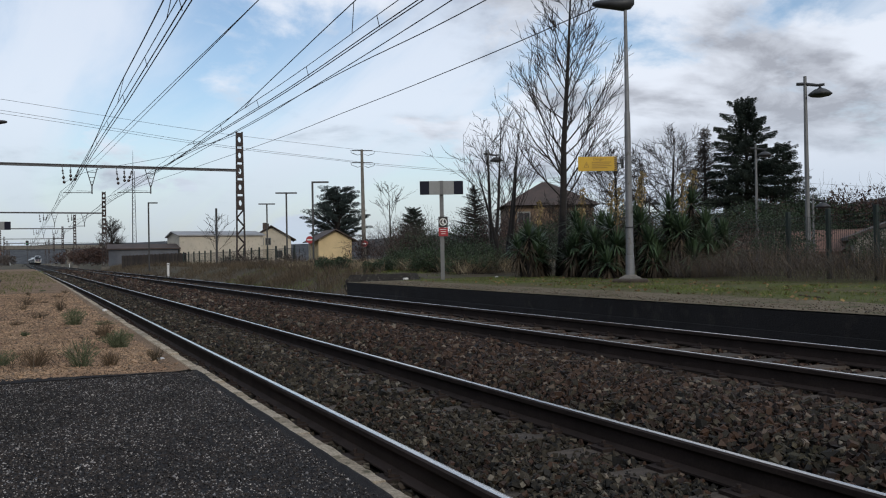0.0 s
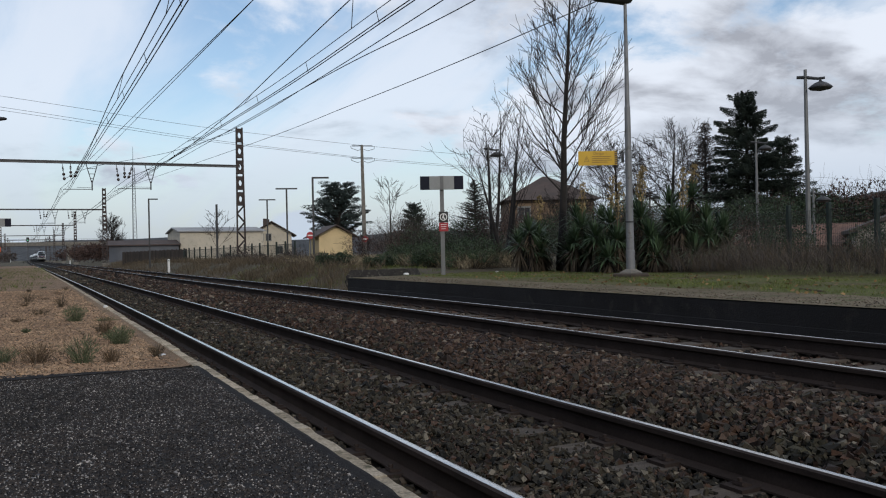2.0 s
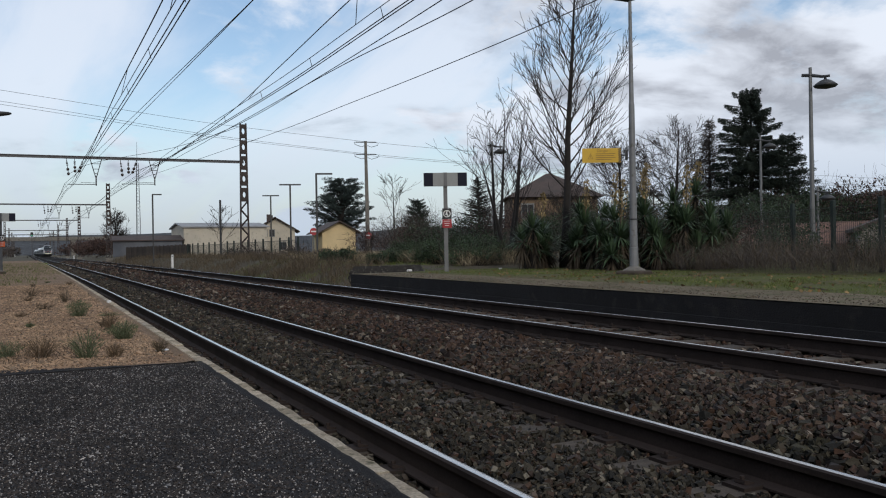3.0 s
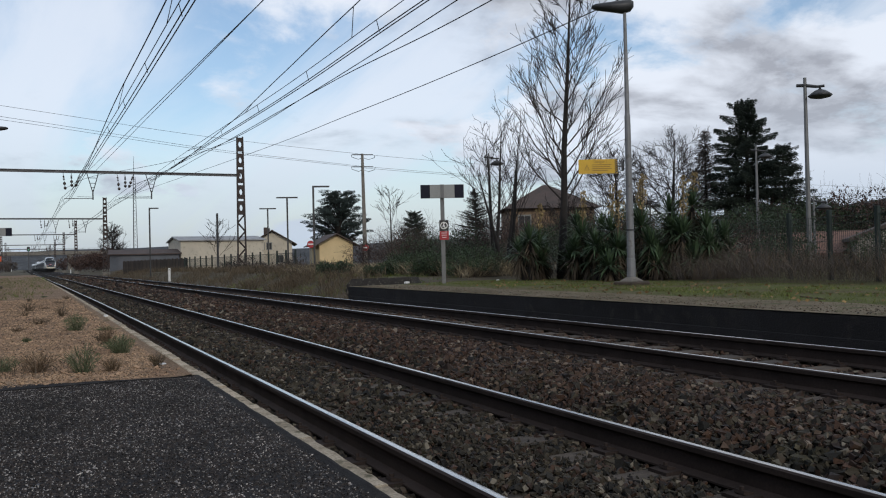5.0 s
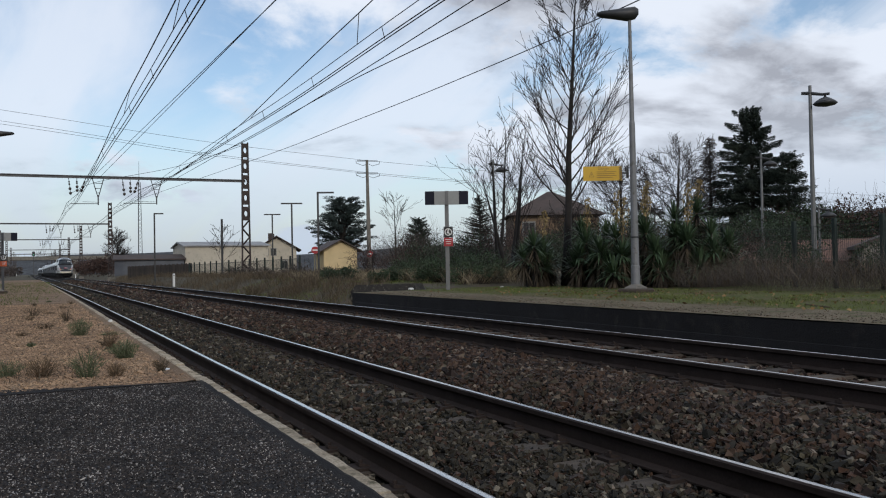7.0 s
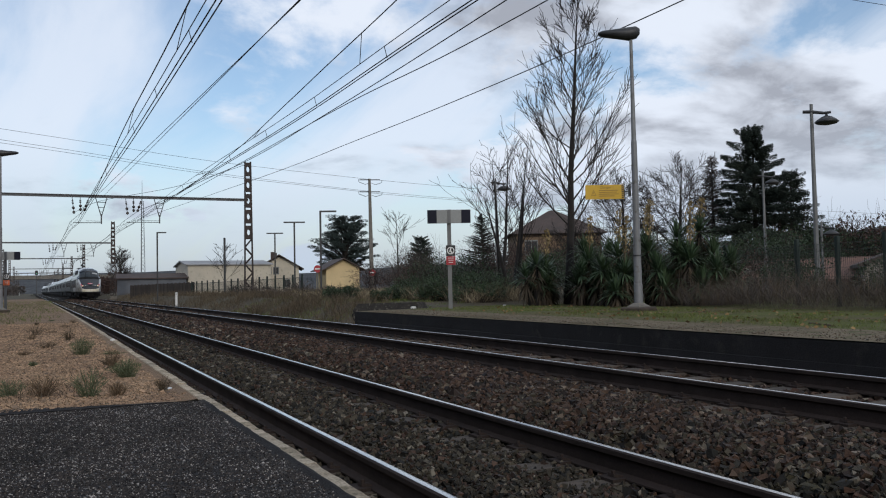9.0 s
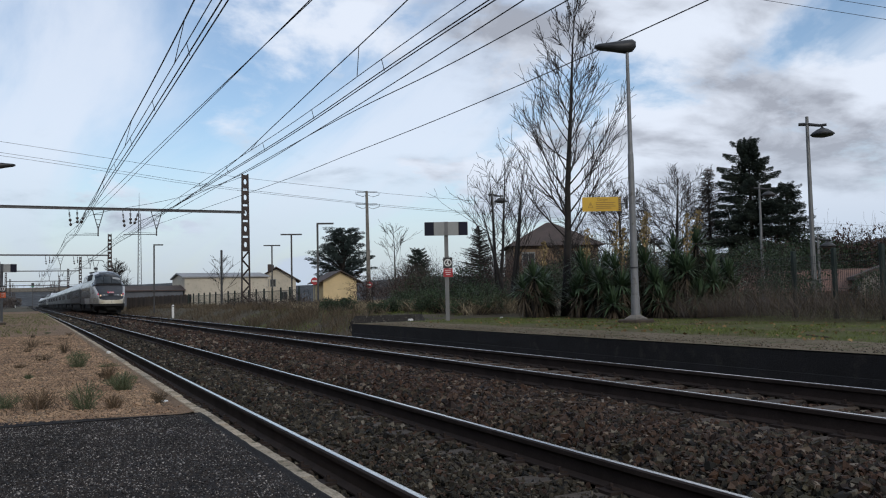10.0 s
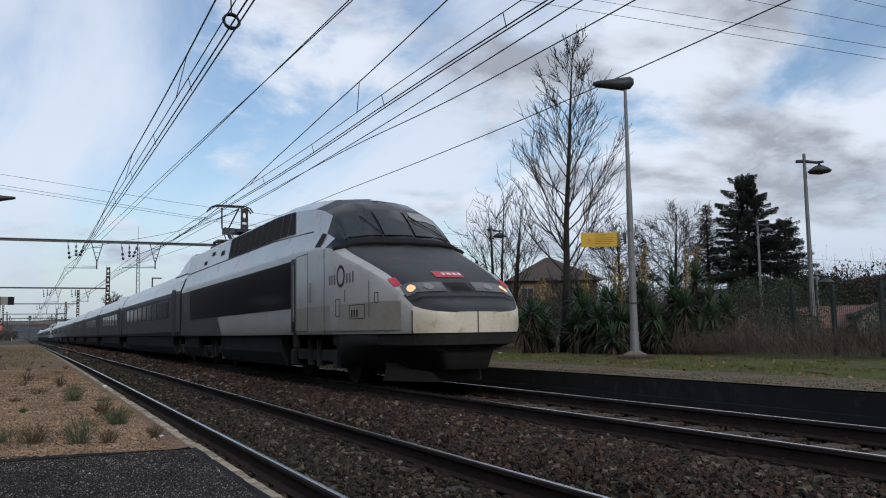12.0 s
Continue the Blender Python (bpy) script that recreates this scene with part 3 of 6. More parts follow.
catenary("dark copper catenary wires over the platform track", [(2.7, -30, 6.7), (2.75, 1, 7.15), (2.69, 19.3, 6.85), (2.62, 31.2, 6.75), (2.72, 47, 6.64), (2.65, 61, 6.55)],
         [(2.65, -30, 5.7), (2.59, 1, 5.7), (2.56, 15.3, 5.7), (2.50, 26.5, 5.7), (2.43, 33, 5.7), (2.36, 43.3, 5.7), (2.3, 61, 5.7)], X1 - 0.3, 5.7, 14)
catenary("dark copper catenary wires over the far track", [(6.3, -30, 6.9), (6.4, 1, 7.3), (6.47, 17.4, 6.75), (6.5, 24, 6.48), (6.68, 32.3, 6.33), (6.7, 47, 6.29), (6.1, 61, 6.6)],
         [(6.4, -30, 5.8), (6.6, 1, 5.8), (6.47, 14, 5.8), (6.47, 23.4, 5.8), (6.14, 37.9, 5.8), (5.9, 61, 5.8)], X2 - 0.3, 5.8, 14)
for _k in ([(5.593, -30, 6.222), (4.64, 18.66, 6.9), (3.81, 61, 7.49)],
           [(6.20, -30, 6.33), (4.63, 18.94, 6.9), (3.28, 61, 7.39)]):
    wire("feeder_wire", smooth_line(_k), 0.014, "dark feeder wire strung between portal beams")
for _k in ([(10.6, -30, 7.6), (10.3, 1, 7.4), (10.0, 17.8, 7.3), (9.4, 26.9, 7.3), (9.14, 40.2, 7.4), (8.73, 61, 7.52)],
           [(8.0, -30, 7.2), (8.5, 1, 7.0), (8.79, 17.3, 7.0), (9.1, 29.6, 7.2), (9.2, 41, 7.38), (8.16, 61, 7.5), (7.0, 121, 7.55)],
           [(13.2, -30, 7.8), (13.3, 1, 7.6), (13.4, 17.3, 7.55), (13.5, 26.6, 7.7), (13.7, 38, 8.1), (13.8, 61, 8.9), (8.9, 121, 9.6)]):
    wire("feeder_wire", smooth_line(_k), 0.016, "dark feeder wire running beside the far track")
wire("stay_wire", smooth_line([(13.5, 61, 10.1), (9.0, 63, 8.6), (4.0, 66, 7.7), (2.4, 70, 7.2)]), 0.014, "thin stay wire from a mast top to the line")


def wire_coil():
    t = thing("wire_coil", (2.66, 12.93, 6.0), "coil of spare cable tied to the overhead wires", "cable coil")
    for i in range(5):
        s = Shape()
        a0 = i * 0.7
        s.tube([(0.12 * math.cos(a) * (1 + 0.1 * i) * math.cos(a0 * 0.3), 0.10 * math.sin(a0) * math.sin(a), 0.13 * math.sin(a)) for a in (2 * math.pi * j / 16 for j in range(17))], 0.016, 5)
        s.put("loop", M["wire"], t)
    s = Shape().tube([(0, 0, 0.1), (-0.03, 0, 0.85)], 0.012, 5)
    s.put("hanger", M["wire"], t)


wire_coil()


def utility_pole():
    t = thing("utility_pole", (28.4, 75.1, 0.3), "tall grey concrete utility pole with crossarms", "utility pole")
    Shape().loft([[(dx * r + (0.0 + z * -0.008), dy * r * 0.6, z) for dx, dy in ((-1, -1), (1, -1), (1, 1), (-1, 1))] for z, r in ((-0.4, 0.20), (11.0, 0.11))], 0, True).put("pole", M["concrete"], t)
    for z in (9.75, 10.9):
        a = Shape().tube([(-1.0, 0.25, z), (0.9, -0.25, z)], 0.05, 5)
        a.put("crossarm", M["beam"], t)
        for sx in (-1, 1):
            c = Shape()
            c.tube([(sx * 1.2, 0, z), (sx * 1.15, 0, z - 0.25), (sx * 0.5, 0, z - 0.45), (0.1 * sx, 0, z - 0.3)], 0.025, 4)
            c.put("jumper", M["wire"], t)
    top = (28.3, 75.1, 11.25)
    for dz, e in ((0, 13.2), (-1.15, 12.38), (-1.25, 12.15)):
        wire("power_line", smooth_line([(28.3, 75.1, 11.25 + dz), (13, 72.6, (11.25 + dz + e) / 2 - 0.25), (-1.93, 69.9, e), (-40, 63, e + 3)]), 0.013, "thin power line crossing high over the tracks", "power lines")
    for dz, e in ((0, 9.0), (-1.15, 8.1), (-1.3, 7.9)):
        wire("power_line", smooth_line([(28.3, 75.1, 11.25 + dz), (40.3, 74.8, 10.65 + dz), (70, 74, 9.6 + dz), (100.4, 73.3, e)]), 0.013, "thin power line running away behind the trees", "power lines")
    for a, b in (((13.23, 21.51, 11.25), (19.85, 14.19, 7.99)), ((15.27, 20.53, 11.21), (19.84, 14.16, 8.29)), ((19.51, 18.48, 11.14), (21.8, 14.3, 8.95)), ((22.5, 17.03, 11.08), (23.8, 14.3, 9.46))):
        a, b = Vector(a), Vector(b)
        wire("power_line", [a + (a - b) * 0.8, a, b, b + (b - a) * 1.5], 0.007, "thin line crossing above the far platform", "power lines")


utility_pole()


# ---- platform lamps and signs ----
def platform_lamp(at, turn, label, height=6.15):
    t = thing("platform_lamp", pose(*at, 0, 0, turn), label, "street lamp", "platform lamps")
    s = Shape()
    n = 16
    ring = lambda r, z: [(r * math.cos(2 * math.pi * j / n), r * math.sin(2 * math.pi * j / n), z) for j in range(n)]
    s.loft([ring(0.100, 0.1), ring(0.094, 0.58), ring(0.086, 0.60), ring(0.079, 1.45), ring(0.064, 3.76), ring(0.053, 3.82), ring(0.034, height)], 0, True)
    s.put("pole", M["lampsteel"], t, smooth=False)
    hexa = lambda rows: [[(rx * math.cos(2 * math.pi * (j + 0.5) / 6), ry * math.sin(2 * math.pi * (j + 0.5) / 6), z) for j in range(6)] for rx, ry, z in rows]
    Shape().loft(hexa(((0.44, 0.40, -0.06), (0.45, 0.41, 0.045), (0.42, 0.38, 0.075), (0.26, 0.22, 0.08))), 0, True).put("base_slab", M["footstone"], t, "dark brown mossy foot slab")
    Shape().loft(hexa(((0.29, 0.26, 0.06), (0.28, 0.25, 0.095), (0.19, 0.17, 0.135), (0.125, 0.125, 0.17))), 0, True).put("base", M["concrete"], t, "pale weathered concrete foot")
    h = Shape()
    secs = [(-0.72, 0.10, 0.03, 0.06), (-0.62, 0.15, 0.07, 0.055), (-0.3, 0.18, 0.11, 0.03), (-0.05, 0.17, 0.15, 0.01), (0.12, 0.12, 0.14, 0.03), (0.20, 0.05, 0.06, 0.05)]
    h.loft([[(x, w * math.cos(2 * math.pi * j / 10), height + dz + 0.05 + hh * math.sin(2 * math.pi * j / 10)) for j in range(10)] for x, w, hh, dz in secs], 0, True)
    h.put("lamp_head", M["darkmetal"], t, "dark teardrop lamp head", smooth=True)
    c = Shape()
    c.tube([(0.0, 0, 1.20), (0.0, 0, 1.235)], 0.088, 12)
    c.put("band", M["darkmetal"], t)
    return t


M["yellow"] = material("yellow_sign_enamel", (0.62, 0.38, 0.015), 0.5, 0, (0.55, 0.33, 0.015), 2, 30, 0.02, spread=0.05)
M["ink"] = material("black_sign_ink", (0.02, 0.02, 0.022), 0.6, 0, (0.025, 0.024, 0.024), 3, 30, 0)
M["brownink"] = material("brown_sign_ink", (0.30, 0.175, 0.02), 0.6, 0, (0.27, 0.155, 0.02), 3, 30, 0)
M["signgrey"] = material("sign_back_grey", (0.27, 0.28, 0.28), 0.55, 0.2, (0.23, 0.24, 0.24), 2, 30, 0.03, spread=0.08)
M["signnavy"] = material("sign_navy", (0.012, 0.014, 0.026), 0.6, 0, (0.015, 0.016, 0.029), 2, 30, 0.02, spec=0.15)
M["signred"] = material("sign_red", (0.38, 0.022, 0.03), 0.5, 0, (0.32, 0.022, 0.03), 2, 30, 0.02)
M["signwhite"] = material("sign_white", (0.75, 0.75, 0.74), 0.5, 0, (0.65, 0.65, 0.64), 3, 30, 0.02)


def face_to_eye(x, y):
    return math.degrees(math.atan2(-x, y))


platform_lamp((11.98, 15.03, 0.44), face_to_eye(11.98, 15.03), "tall tapered grey lamp post on the far platform")
platform_lamp((-1.62, 42.8, 0.28), 180, "tall grey lamp post on the gravel platform", 7.1)


def danger_sign():
    t = thing("danger_sign", pose(11.44, 15.43, 3.105, 0, 0, -25.5), "yellow danger notice clamped to the lamp post", "sign")
    Shape().block((0, 0, 0), (0.87, 0.02, 0.32), 0.004).put("board", M["yellow"], t)
    a = Shape().tube([(0.42, 0.02, 0.0), (0.60, 0.02, 0.0)], 0.018, 6)
    a.box((0.56, 0.02, 0.0), (0.05, 0.08, 0.22))
    a.put("clamp", M["darkmetal"], t)
    f = Shape()
    for i in range(7):
        z = -0.155 + i * 0.045
        f.loft([[(0.375, yy, z), (0.434, yy, z + 0.022), (0.434, yy, min(z + 0.048, 0.158)), (0.375, yy, z + 0.026)] for yy in (-0.011, -0.017)], 0, True)
    f.put("hazard_stripes", M["ink"], t)
    w = Shape()
    tri = [(-0.31, -0.08), (-0.19, -0.08), (-0.25, 0.05)]
    w.loft([[(x, -0.0125, z) for x, z in tri], [(-0.25 + (x + 0.25) * 0.75, -0.0125, -0.04 + (z + 0.04) * 0.75) for x, z in tri]], 0)
    w.box((-0.25, -0.0125, -0.02), (0.012, 0.002, 0.05))
    w.put("warning_triangle", M["brownink"], t)
    for i, (x0, x1) in enumerate(((-0.13, 0.30), (-0.13, 0.27), (-0.13, 0.31), (-0.13, 0.22))):
        Shape().box(((x0 + x1) / 2, -0.0125, 0.035 - i * 0.042), (x1 - x0, 0.002, 0.016)).put("text_line", M["brownink"], t)
    cu = bpy.data.curves.new("heading", "FONT")
    cu.body, cu.size, cu.extrude = "Danger !", 0.085, 0.001
    cu.materials.append(M["brownink"])
    ob = new("heading", cu)
    ob.parent = t
    ob.matrix_basis = pose(-0.10, -0.013, 0.078, 90, 0, 0)


danger_sign()


def name_board(at, turn, label, low_colour="signred"):
    t = thing("name_board", pose(*at, 0, 0, turn), label, "station sign", "platform name boards")
    Shape().loft([[(rx * 0.055, ry * 0.03, z) for rx, ry in ((-1, -1), (1, -1), (1, 1), (-1, 1))] for z in (-0.05, 2.8)], 0, True).put("post", M["galv"], t)
    Shape().block((0, -0.06, 2.6), (1.22, 0.05, 0.38), 0.01).put("board", M["signgrey"], t)
    for sx in (-1, 1):
        Shape().box((sx * 0.475, -0.0885, 2.6), (0.255, 0.005, 0.372)).put("navy_panel", M["signnavy"], t)
    Shape().box((0, -0.095, 2.6), (0.09, 0.02, 0.385)).put("strap", M["galv"], t)
    Shape().block((0.03, -0.05, 1.64), (0.26, 0.02, 0.30), 0.004).put("pictogram_panel", M["ink"], t)
    s = Shape()
    n = 18
    circ = lambda r: [(0.03 + r * math.cos(2 * math.pi * j / n), -0.063, 1.64 + r * math.sin(2 * math.pi * j / n)) for j in range(n)]
    s.loft([circ(0.105), circ(0.080)], 0)
    s.put("pictogram_disc", M["signwhite"], t)
    k = Shape()
    k.box((0.02, -0.066, 1.66), (0.035, 0.002, 0.12), m=Matrix.Rotation(0.3, 3, "Y"))
    k.box((0.05, -0.066, 1.60), (0.03, 0.002, 0.09), m=Matrix.Rotation(-0.4, 3, "Y"))
    k.put("pictogram_mark", M["signwhite"], t)
    Shape().block((0.03, -0.05, 1.36), (0.26, 0.02, 0.24), 0.004).put("warning_panel", M[low_colour], t)
    for i, w in enumerate((0.17, 0.15, 0.12)):
        Shape().box((0.03, -0.062, 1.43 - i * 0.06), (w, 0.003, 0.014)).put("text_line", M["signwhite"], t)
    return t


name_board((10.4, 21.31, 0.41), -22.0, "grey station board on a post above a red notice")
M["signorange"] = material("sign_orange", (0.65, 0.12, 0.03), 0.5, 0, (0.55, 0.1, 0.03), 2, 30, 0.02)
name_board((-1.45, 43.8, 0.23), 4.0, "station board on the gravel platform above an orange notice", "signorange")


# ---- the high-speed train ----
M["silver"] = material("train_white_silver", (0.58, 0.60, 0.63), 0.25, 0.0, (0.51, 0.53, 0.56), 0.5, 14, 0.02, third=(0.41, 0.42, 0.44), spread=0.05, spec=0.7)
M["pale"] = material("train_pale_grey", (0.46, 0.46, 0.455), 0.35, 0.0, (0.41, 0.41, 0.405), 0.6, 14, 0.02, third=(0.37, 0.365, 0.35), spread=0.06)
M["cream"] = material("train_white_bumper", (0.66, 0.62, 0.52), 0.34, 0.0, (0.58, 0.53, 0.41), 1.2, 18, 0.02, third=(0.44, 0.37, 0.23), spread=0.08)
M["beige"] = material("train_dull_beige", (0.36, 0.345, 0.31), 0.42, 0.0, (0.31, 0.29, 0.25), 1.2, 18, 0.02, third=(0.30, 0.27, 0.21), spread=0.08)
M["midgrey"] = material("train_side_grey", (0.070, 0.069, 0.074), 0.5, 0.0, (0.055, 0.054, 0.058), 0.5, 14, 0.02, spread=0.06)
M["slate"] = material("train_slate_hood", (0.024, 0.026, 0.030), 0.45, 0.0, (0.018, 0.019, 0.022), 0.8, 20, 0.03, third=(0.042, 0.042, 0.046), spread=0.1, spec=0.35)
M["bandglass"] = material("train_dark_band", (0.009, 0.010, 0.014), 0.12, 0.0, (0.010, 0.012, 0.018), 0.6, 10, 0.0, spread=0.0, spec=0.14)
M["screen"] = material("train_windscreen", (0.012, 0.014, 0.016), 0.14, 0.0, (0.010, 0.012, 0.014), 0.6, 10, 0.0, spread=0.0, spec=0.2)
M["under"] = material("train_underframe", (0.027, 0.0265, 0.027), 0.85, 0.0, (0.020, 0.0195, 0.020), 1.2, 18, 0.15, third=(0.022, 0.020, 0.019), spread=0.2, spec=0.15)
M["bogie"] = material("train_bogie_steel", (0.042, 0.040, 0.038), 0.8, 0.1, (0.028, 0.026, 0.025), 2, 20, 0.1, spread=0.2)
M["red"] = material("train_red_mark", (0.55, 0.02, 0.05), 0.4, 0, (0.48, 0.02, 0.05), 2, 20, 0)
M["purple"] = material("train_plum_mark", (0.06, 0.02, 0.05), 0.4, 0, (0.05, 0.02, 0.045), 2, 20, 0)
M["ringgrey"] = material("train_ring_grey", (0.14, 0.145, 0.155), 0.5, 0, (0.11, 0.115, 0.12), 2, 20, 0)
M["rubber"] = material("train_bellows", (0.012, 0.012, 0.012), 0.9, 0, (0.009, 0.009, 0.009), 2, 20, 0.1)
M["headlit"] = material("lit_headlamp", (0.9, 0.75, 0.5), 0.2, 0, (0.9, 0.7, 0.45), 2, 20, 0, glow=(1.0, 0.42, 0.13, 0.55))
M["headglass"] = material("headlamp_glass", (0.10, 0.105, 0.105), 0.14, 0.0, (0.08, 0.084, 0.086), 2, 20, 0)
M["screenglass"] = material("cab_glass_grey", (0.042, 0.050, 0.056), 0.12, 0, (0.034, 0.041, 0.047), 2, 20, 0, spec=0.3)
M["blind"] = material("cab_sun_blind", (0.36, 0.37, 0.37), 0.6, 0, (0.30, 0.31, 0.31), 2, 20, 0)

# along the nose: y, half width, height of the shoulder line, height on the centre line
NOSE = [(0.0, 0.42, 1.25, 1.26), (0.04, 0.62, 1.26, 1.30), (0.12, 0.78, 1.28, 1.36), (0.24, 0.89, 1.31, 1.41), (0.38, 0.98, 1.36, 1.47), (0.62, 1.06, 1.54, 1.65), (0.95, 1.13, 1.73, 1.83), (1.4, 1.20, 1.92, 2.02), (2.0, 1.265, 2.12, 2.23),
        (2.7, 1.345, 2.34, 2.45), (3.10, 1.375, 2.49, 2.59), (3.20, 1.38, 2.53, 2.73), (3.60, 1.39, 2.58, 3.10), (4.05, 1.40, 2.61, 3.44), (4.5, 1.405, 2.63, 3.63), (5.1, 1.41, 2.64, 3.79), (5.8, 1.41, 2.65, 3.89), (6.8, 1.41, 2.65, 3.99), (8.0, 1.41, 2.65, 4.05), (20.2, 1.41, 2.65, 4.08)]
ACROSS = [(0.85, 0.36), (0.775, 0.78), (0.47, 0.96), (0.0, 1.0)]


def bow(y):
    """How far hood and windscreen bulge forwards on the centre line."""
    return np.interp(y, [0.4, 1.6, 3.0, 4.5, 6.8], [0.0, 0.16, 0.36, 0.34, 0.0]).item()


def nose_ring(y, w, zs, zt):
    """Half a cross-section, from the sill up to the roof's middle."""
    p = [(w - 0.03, 0.93), (w, 1.02), (w, min(1.22, zs - 0.13)), (w, zs - 0.07), (w - 0.035, zs)]
    p += [(w * fx, zs + (zt - zs) * fz) for fx, fz in ACROSS]
    return [(x, y - (bow(y) * (1 - (x / w) ** 2) if i > 4 else 0.0), z) for i, (x, z) in enumerate(p)]


def side_x(y):
    return np.interp(y, [st[0] for st in NOSE], [st[1] for st in NOSE]).item()


def shell(sx, j, y, t, lift=0.008):
    """A point on the strip above ring point j at the length y, t of the way up, lifted a little."""
    st = [np.interp(y, [q[0] for q in NOSE], [q[i] for q in NOSE]).item() for i in range(4)]
    ring = nose_ring(*st)
    a, b = Vector(ring[j]), Vector(ring[j + 1])
    p = a.lerp(b, t)
    out = Vector((b.z - a.z, 0, a.x - b.x)).normalized() * lift
    return (sx * (p.x + out.x), p.y, p.z + out.z)


def hood_point(x, y, lift=0.006):
    for a, b in zip(NOSE, NOSE[1:]):
        if a[0] <= y <= b[0]:
            t = (y - a[0]) / (b[0] - a[0])
            w, zs, zt = (a[i] + (b[i] - a[i]) * t for i in (1, 2, 3))
            fr = abs(x) / w
            pts = [(1.0, 0.0)] + ACROSS
            for (xa, za), (xb, zb) in zip(pts, pts[1:]):
                if xb <= fr <= xa:
                    return (x, y - bow(y) * (1 - fr * fr) - lift * 0.5, zs + (zt - zs) * (za + (zb - za) * (xa - fr) / (xa - xb)) + lift)
    return (x, y, 1.3)


def patch(x0, x1, y0, y1, nx=6, ny=4, lift=0.008, slant=0.0):
    s = Shape()
    s.loft([[hood_point(x0 + (x1 - x0) * i / nx + slant * j / ny, y0 + (y1 - y0) * j / ny, lift) for i in range(nx + 1)] for j in range(ny + 1)], 0, closed=False)
    return s


def bogie(parent, y):
    s = Shape()
    for sx in (-1, 1):
        s.block((sx * 1.02, y, 0.52), (0.16, 2.9, 0.22), 0.04)
        for dy in (-1.5, 1.5):
            s.block((sx * 1.06, y + dy * 0.97, 0.46), (0.24, 0.34, 0.34), 0.05)
        s.tube([(sx * 1.08, y - 0.3, 0.3), (sx * 1.08, y - 0.3, 0.85)], 0.09, 8)
        s.tube([(sx * 1.08, y + 0.3, 0.3), (sx * 1.08, y + 0.3, 0.85)], 0.09, 8)
    for dy in (-0.5, 0.5):
        s.box((0, y + dy, 0.52), (2.0, 0.22, 0.18))
    b = s.put("bogie", M["bogie"], parent, "grimy steel bogie")
    for dy in (-1.5, 1.5):
        w = Shape()
        for sx in (-1, 1):
            w.tube([(sx * 0.68, y + dy, 0.46), (sx * 0.70, y + dy, 0.46), (sx * 0.705, y + dy, 0.46), (sx * 0.815, y + dy, 0.46)], [0.48, 0.48, 0.455, 0.455], 24)
        w.tube([(-0.7, y + dy, 0.46), (0.7, y + dy, 0.46)], 0.09, 8)
        w.put("wheelset", M["bogie"], b)


def skirt(parent, y0, y1, w=1.30, z0=0.24, front=None):
    s = Shape()
    ring = lambda y, ht, h, zb: [(-ht, y, 0.925), (-ht, y, 0.74), (-h, y, zb + 0.30), (-h + 0.12, y, zb), (h - 0.12, y, zb), (h, y, zb + 0.30), (ht, y, 0.74), (ht, y, 0.925)]
    st = [(y0, w, w), (y1, w, w)] if not front else [(0.30, 0.72, 0.42), (0.40, 0.84, 0.50), (0.62, 0.96, 0.58), (0.9, 1.04, 0.68), (1.3, 1.12, 0.84), (1.8, 1.20, 1.02), (2.3, 1.26, 1.18), (2.8, w, w), (y1, w, w)]
    s.loft([ring(y, ht, h, z0 + (0.10 if front else 0.0)) for y, ht, h in st], 0, True)
    s.put("skirt", M["under"], parent, "black grimy skirt", smooth=bool(front))


def pantograph(parent, y):
    s = Shape()
    s.block((0, y, 4.10), (1.1, 1.3, 0.10), 0.02)
    for sx in (-0.45, 0.45):
        s.tube([(sx, y - 0.4, 4.05), (sx, y - 0.4, 4.28)], 0.06, 8)
        s.tube([(sx, y + 0.4, 4.05), (sx, y + 0.4, 4.28)], 0.06, 8)
    s.box((0, y, 4.3), (1.0, 0.9, 0.05))
    base = s.put("pantograph", M["darkmetal"], parent, "raised dark pantograph")
    a = Shape()
    a.tube([(0, y - 0.35, 4.33), (0, y + 0.75, 4.88)], [0.07, 0.05], 8)
    for sx in (-1, 1):
        a.tube([(sx * 0.12, y + 0.75, 4.88), (sx * 0.30, y - 0.1, 5.50)], 0.028, 6)
        a.tube([(sx * 0.18, y - 0.3, 4.33), (sx * 0.1, y + 0.7, 4.80)], 0.02, 5)
    a.box((0, y + 0.2, 4.7), (0.4, 0.3, 0.22))
    a.put("arm", M["darkmetal"], base)
    h = Shape()
    for dy in (-0.22, 0.10):
        h.tube([(-0.80, y + dy, 5.36), (-0.68, y + dy, 5.52), (-0.5, y + dy, 5.585), (0.5, y + dy, 5.585), (0.68, y + dy, 5.52), (0.80, y + dy, 5.36)], 0.028, 6)
    for sx in (-0.45, 0.45):
        h.tube([(sx, y - 0.22, 5.56), (sx, y + 0.10, 5.56)], 0.02, 5)
    h.put("collector_head", M["darkmetal"], base)


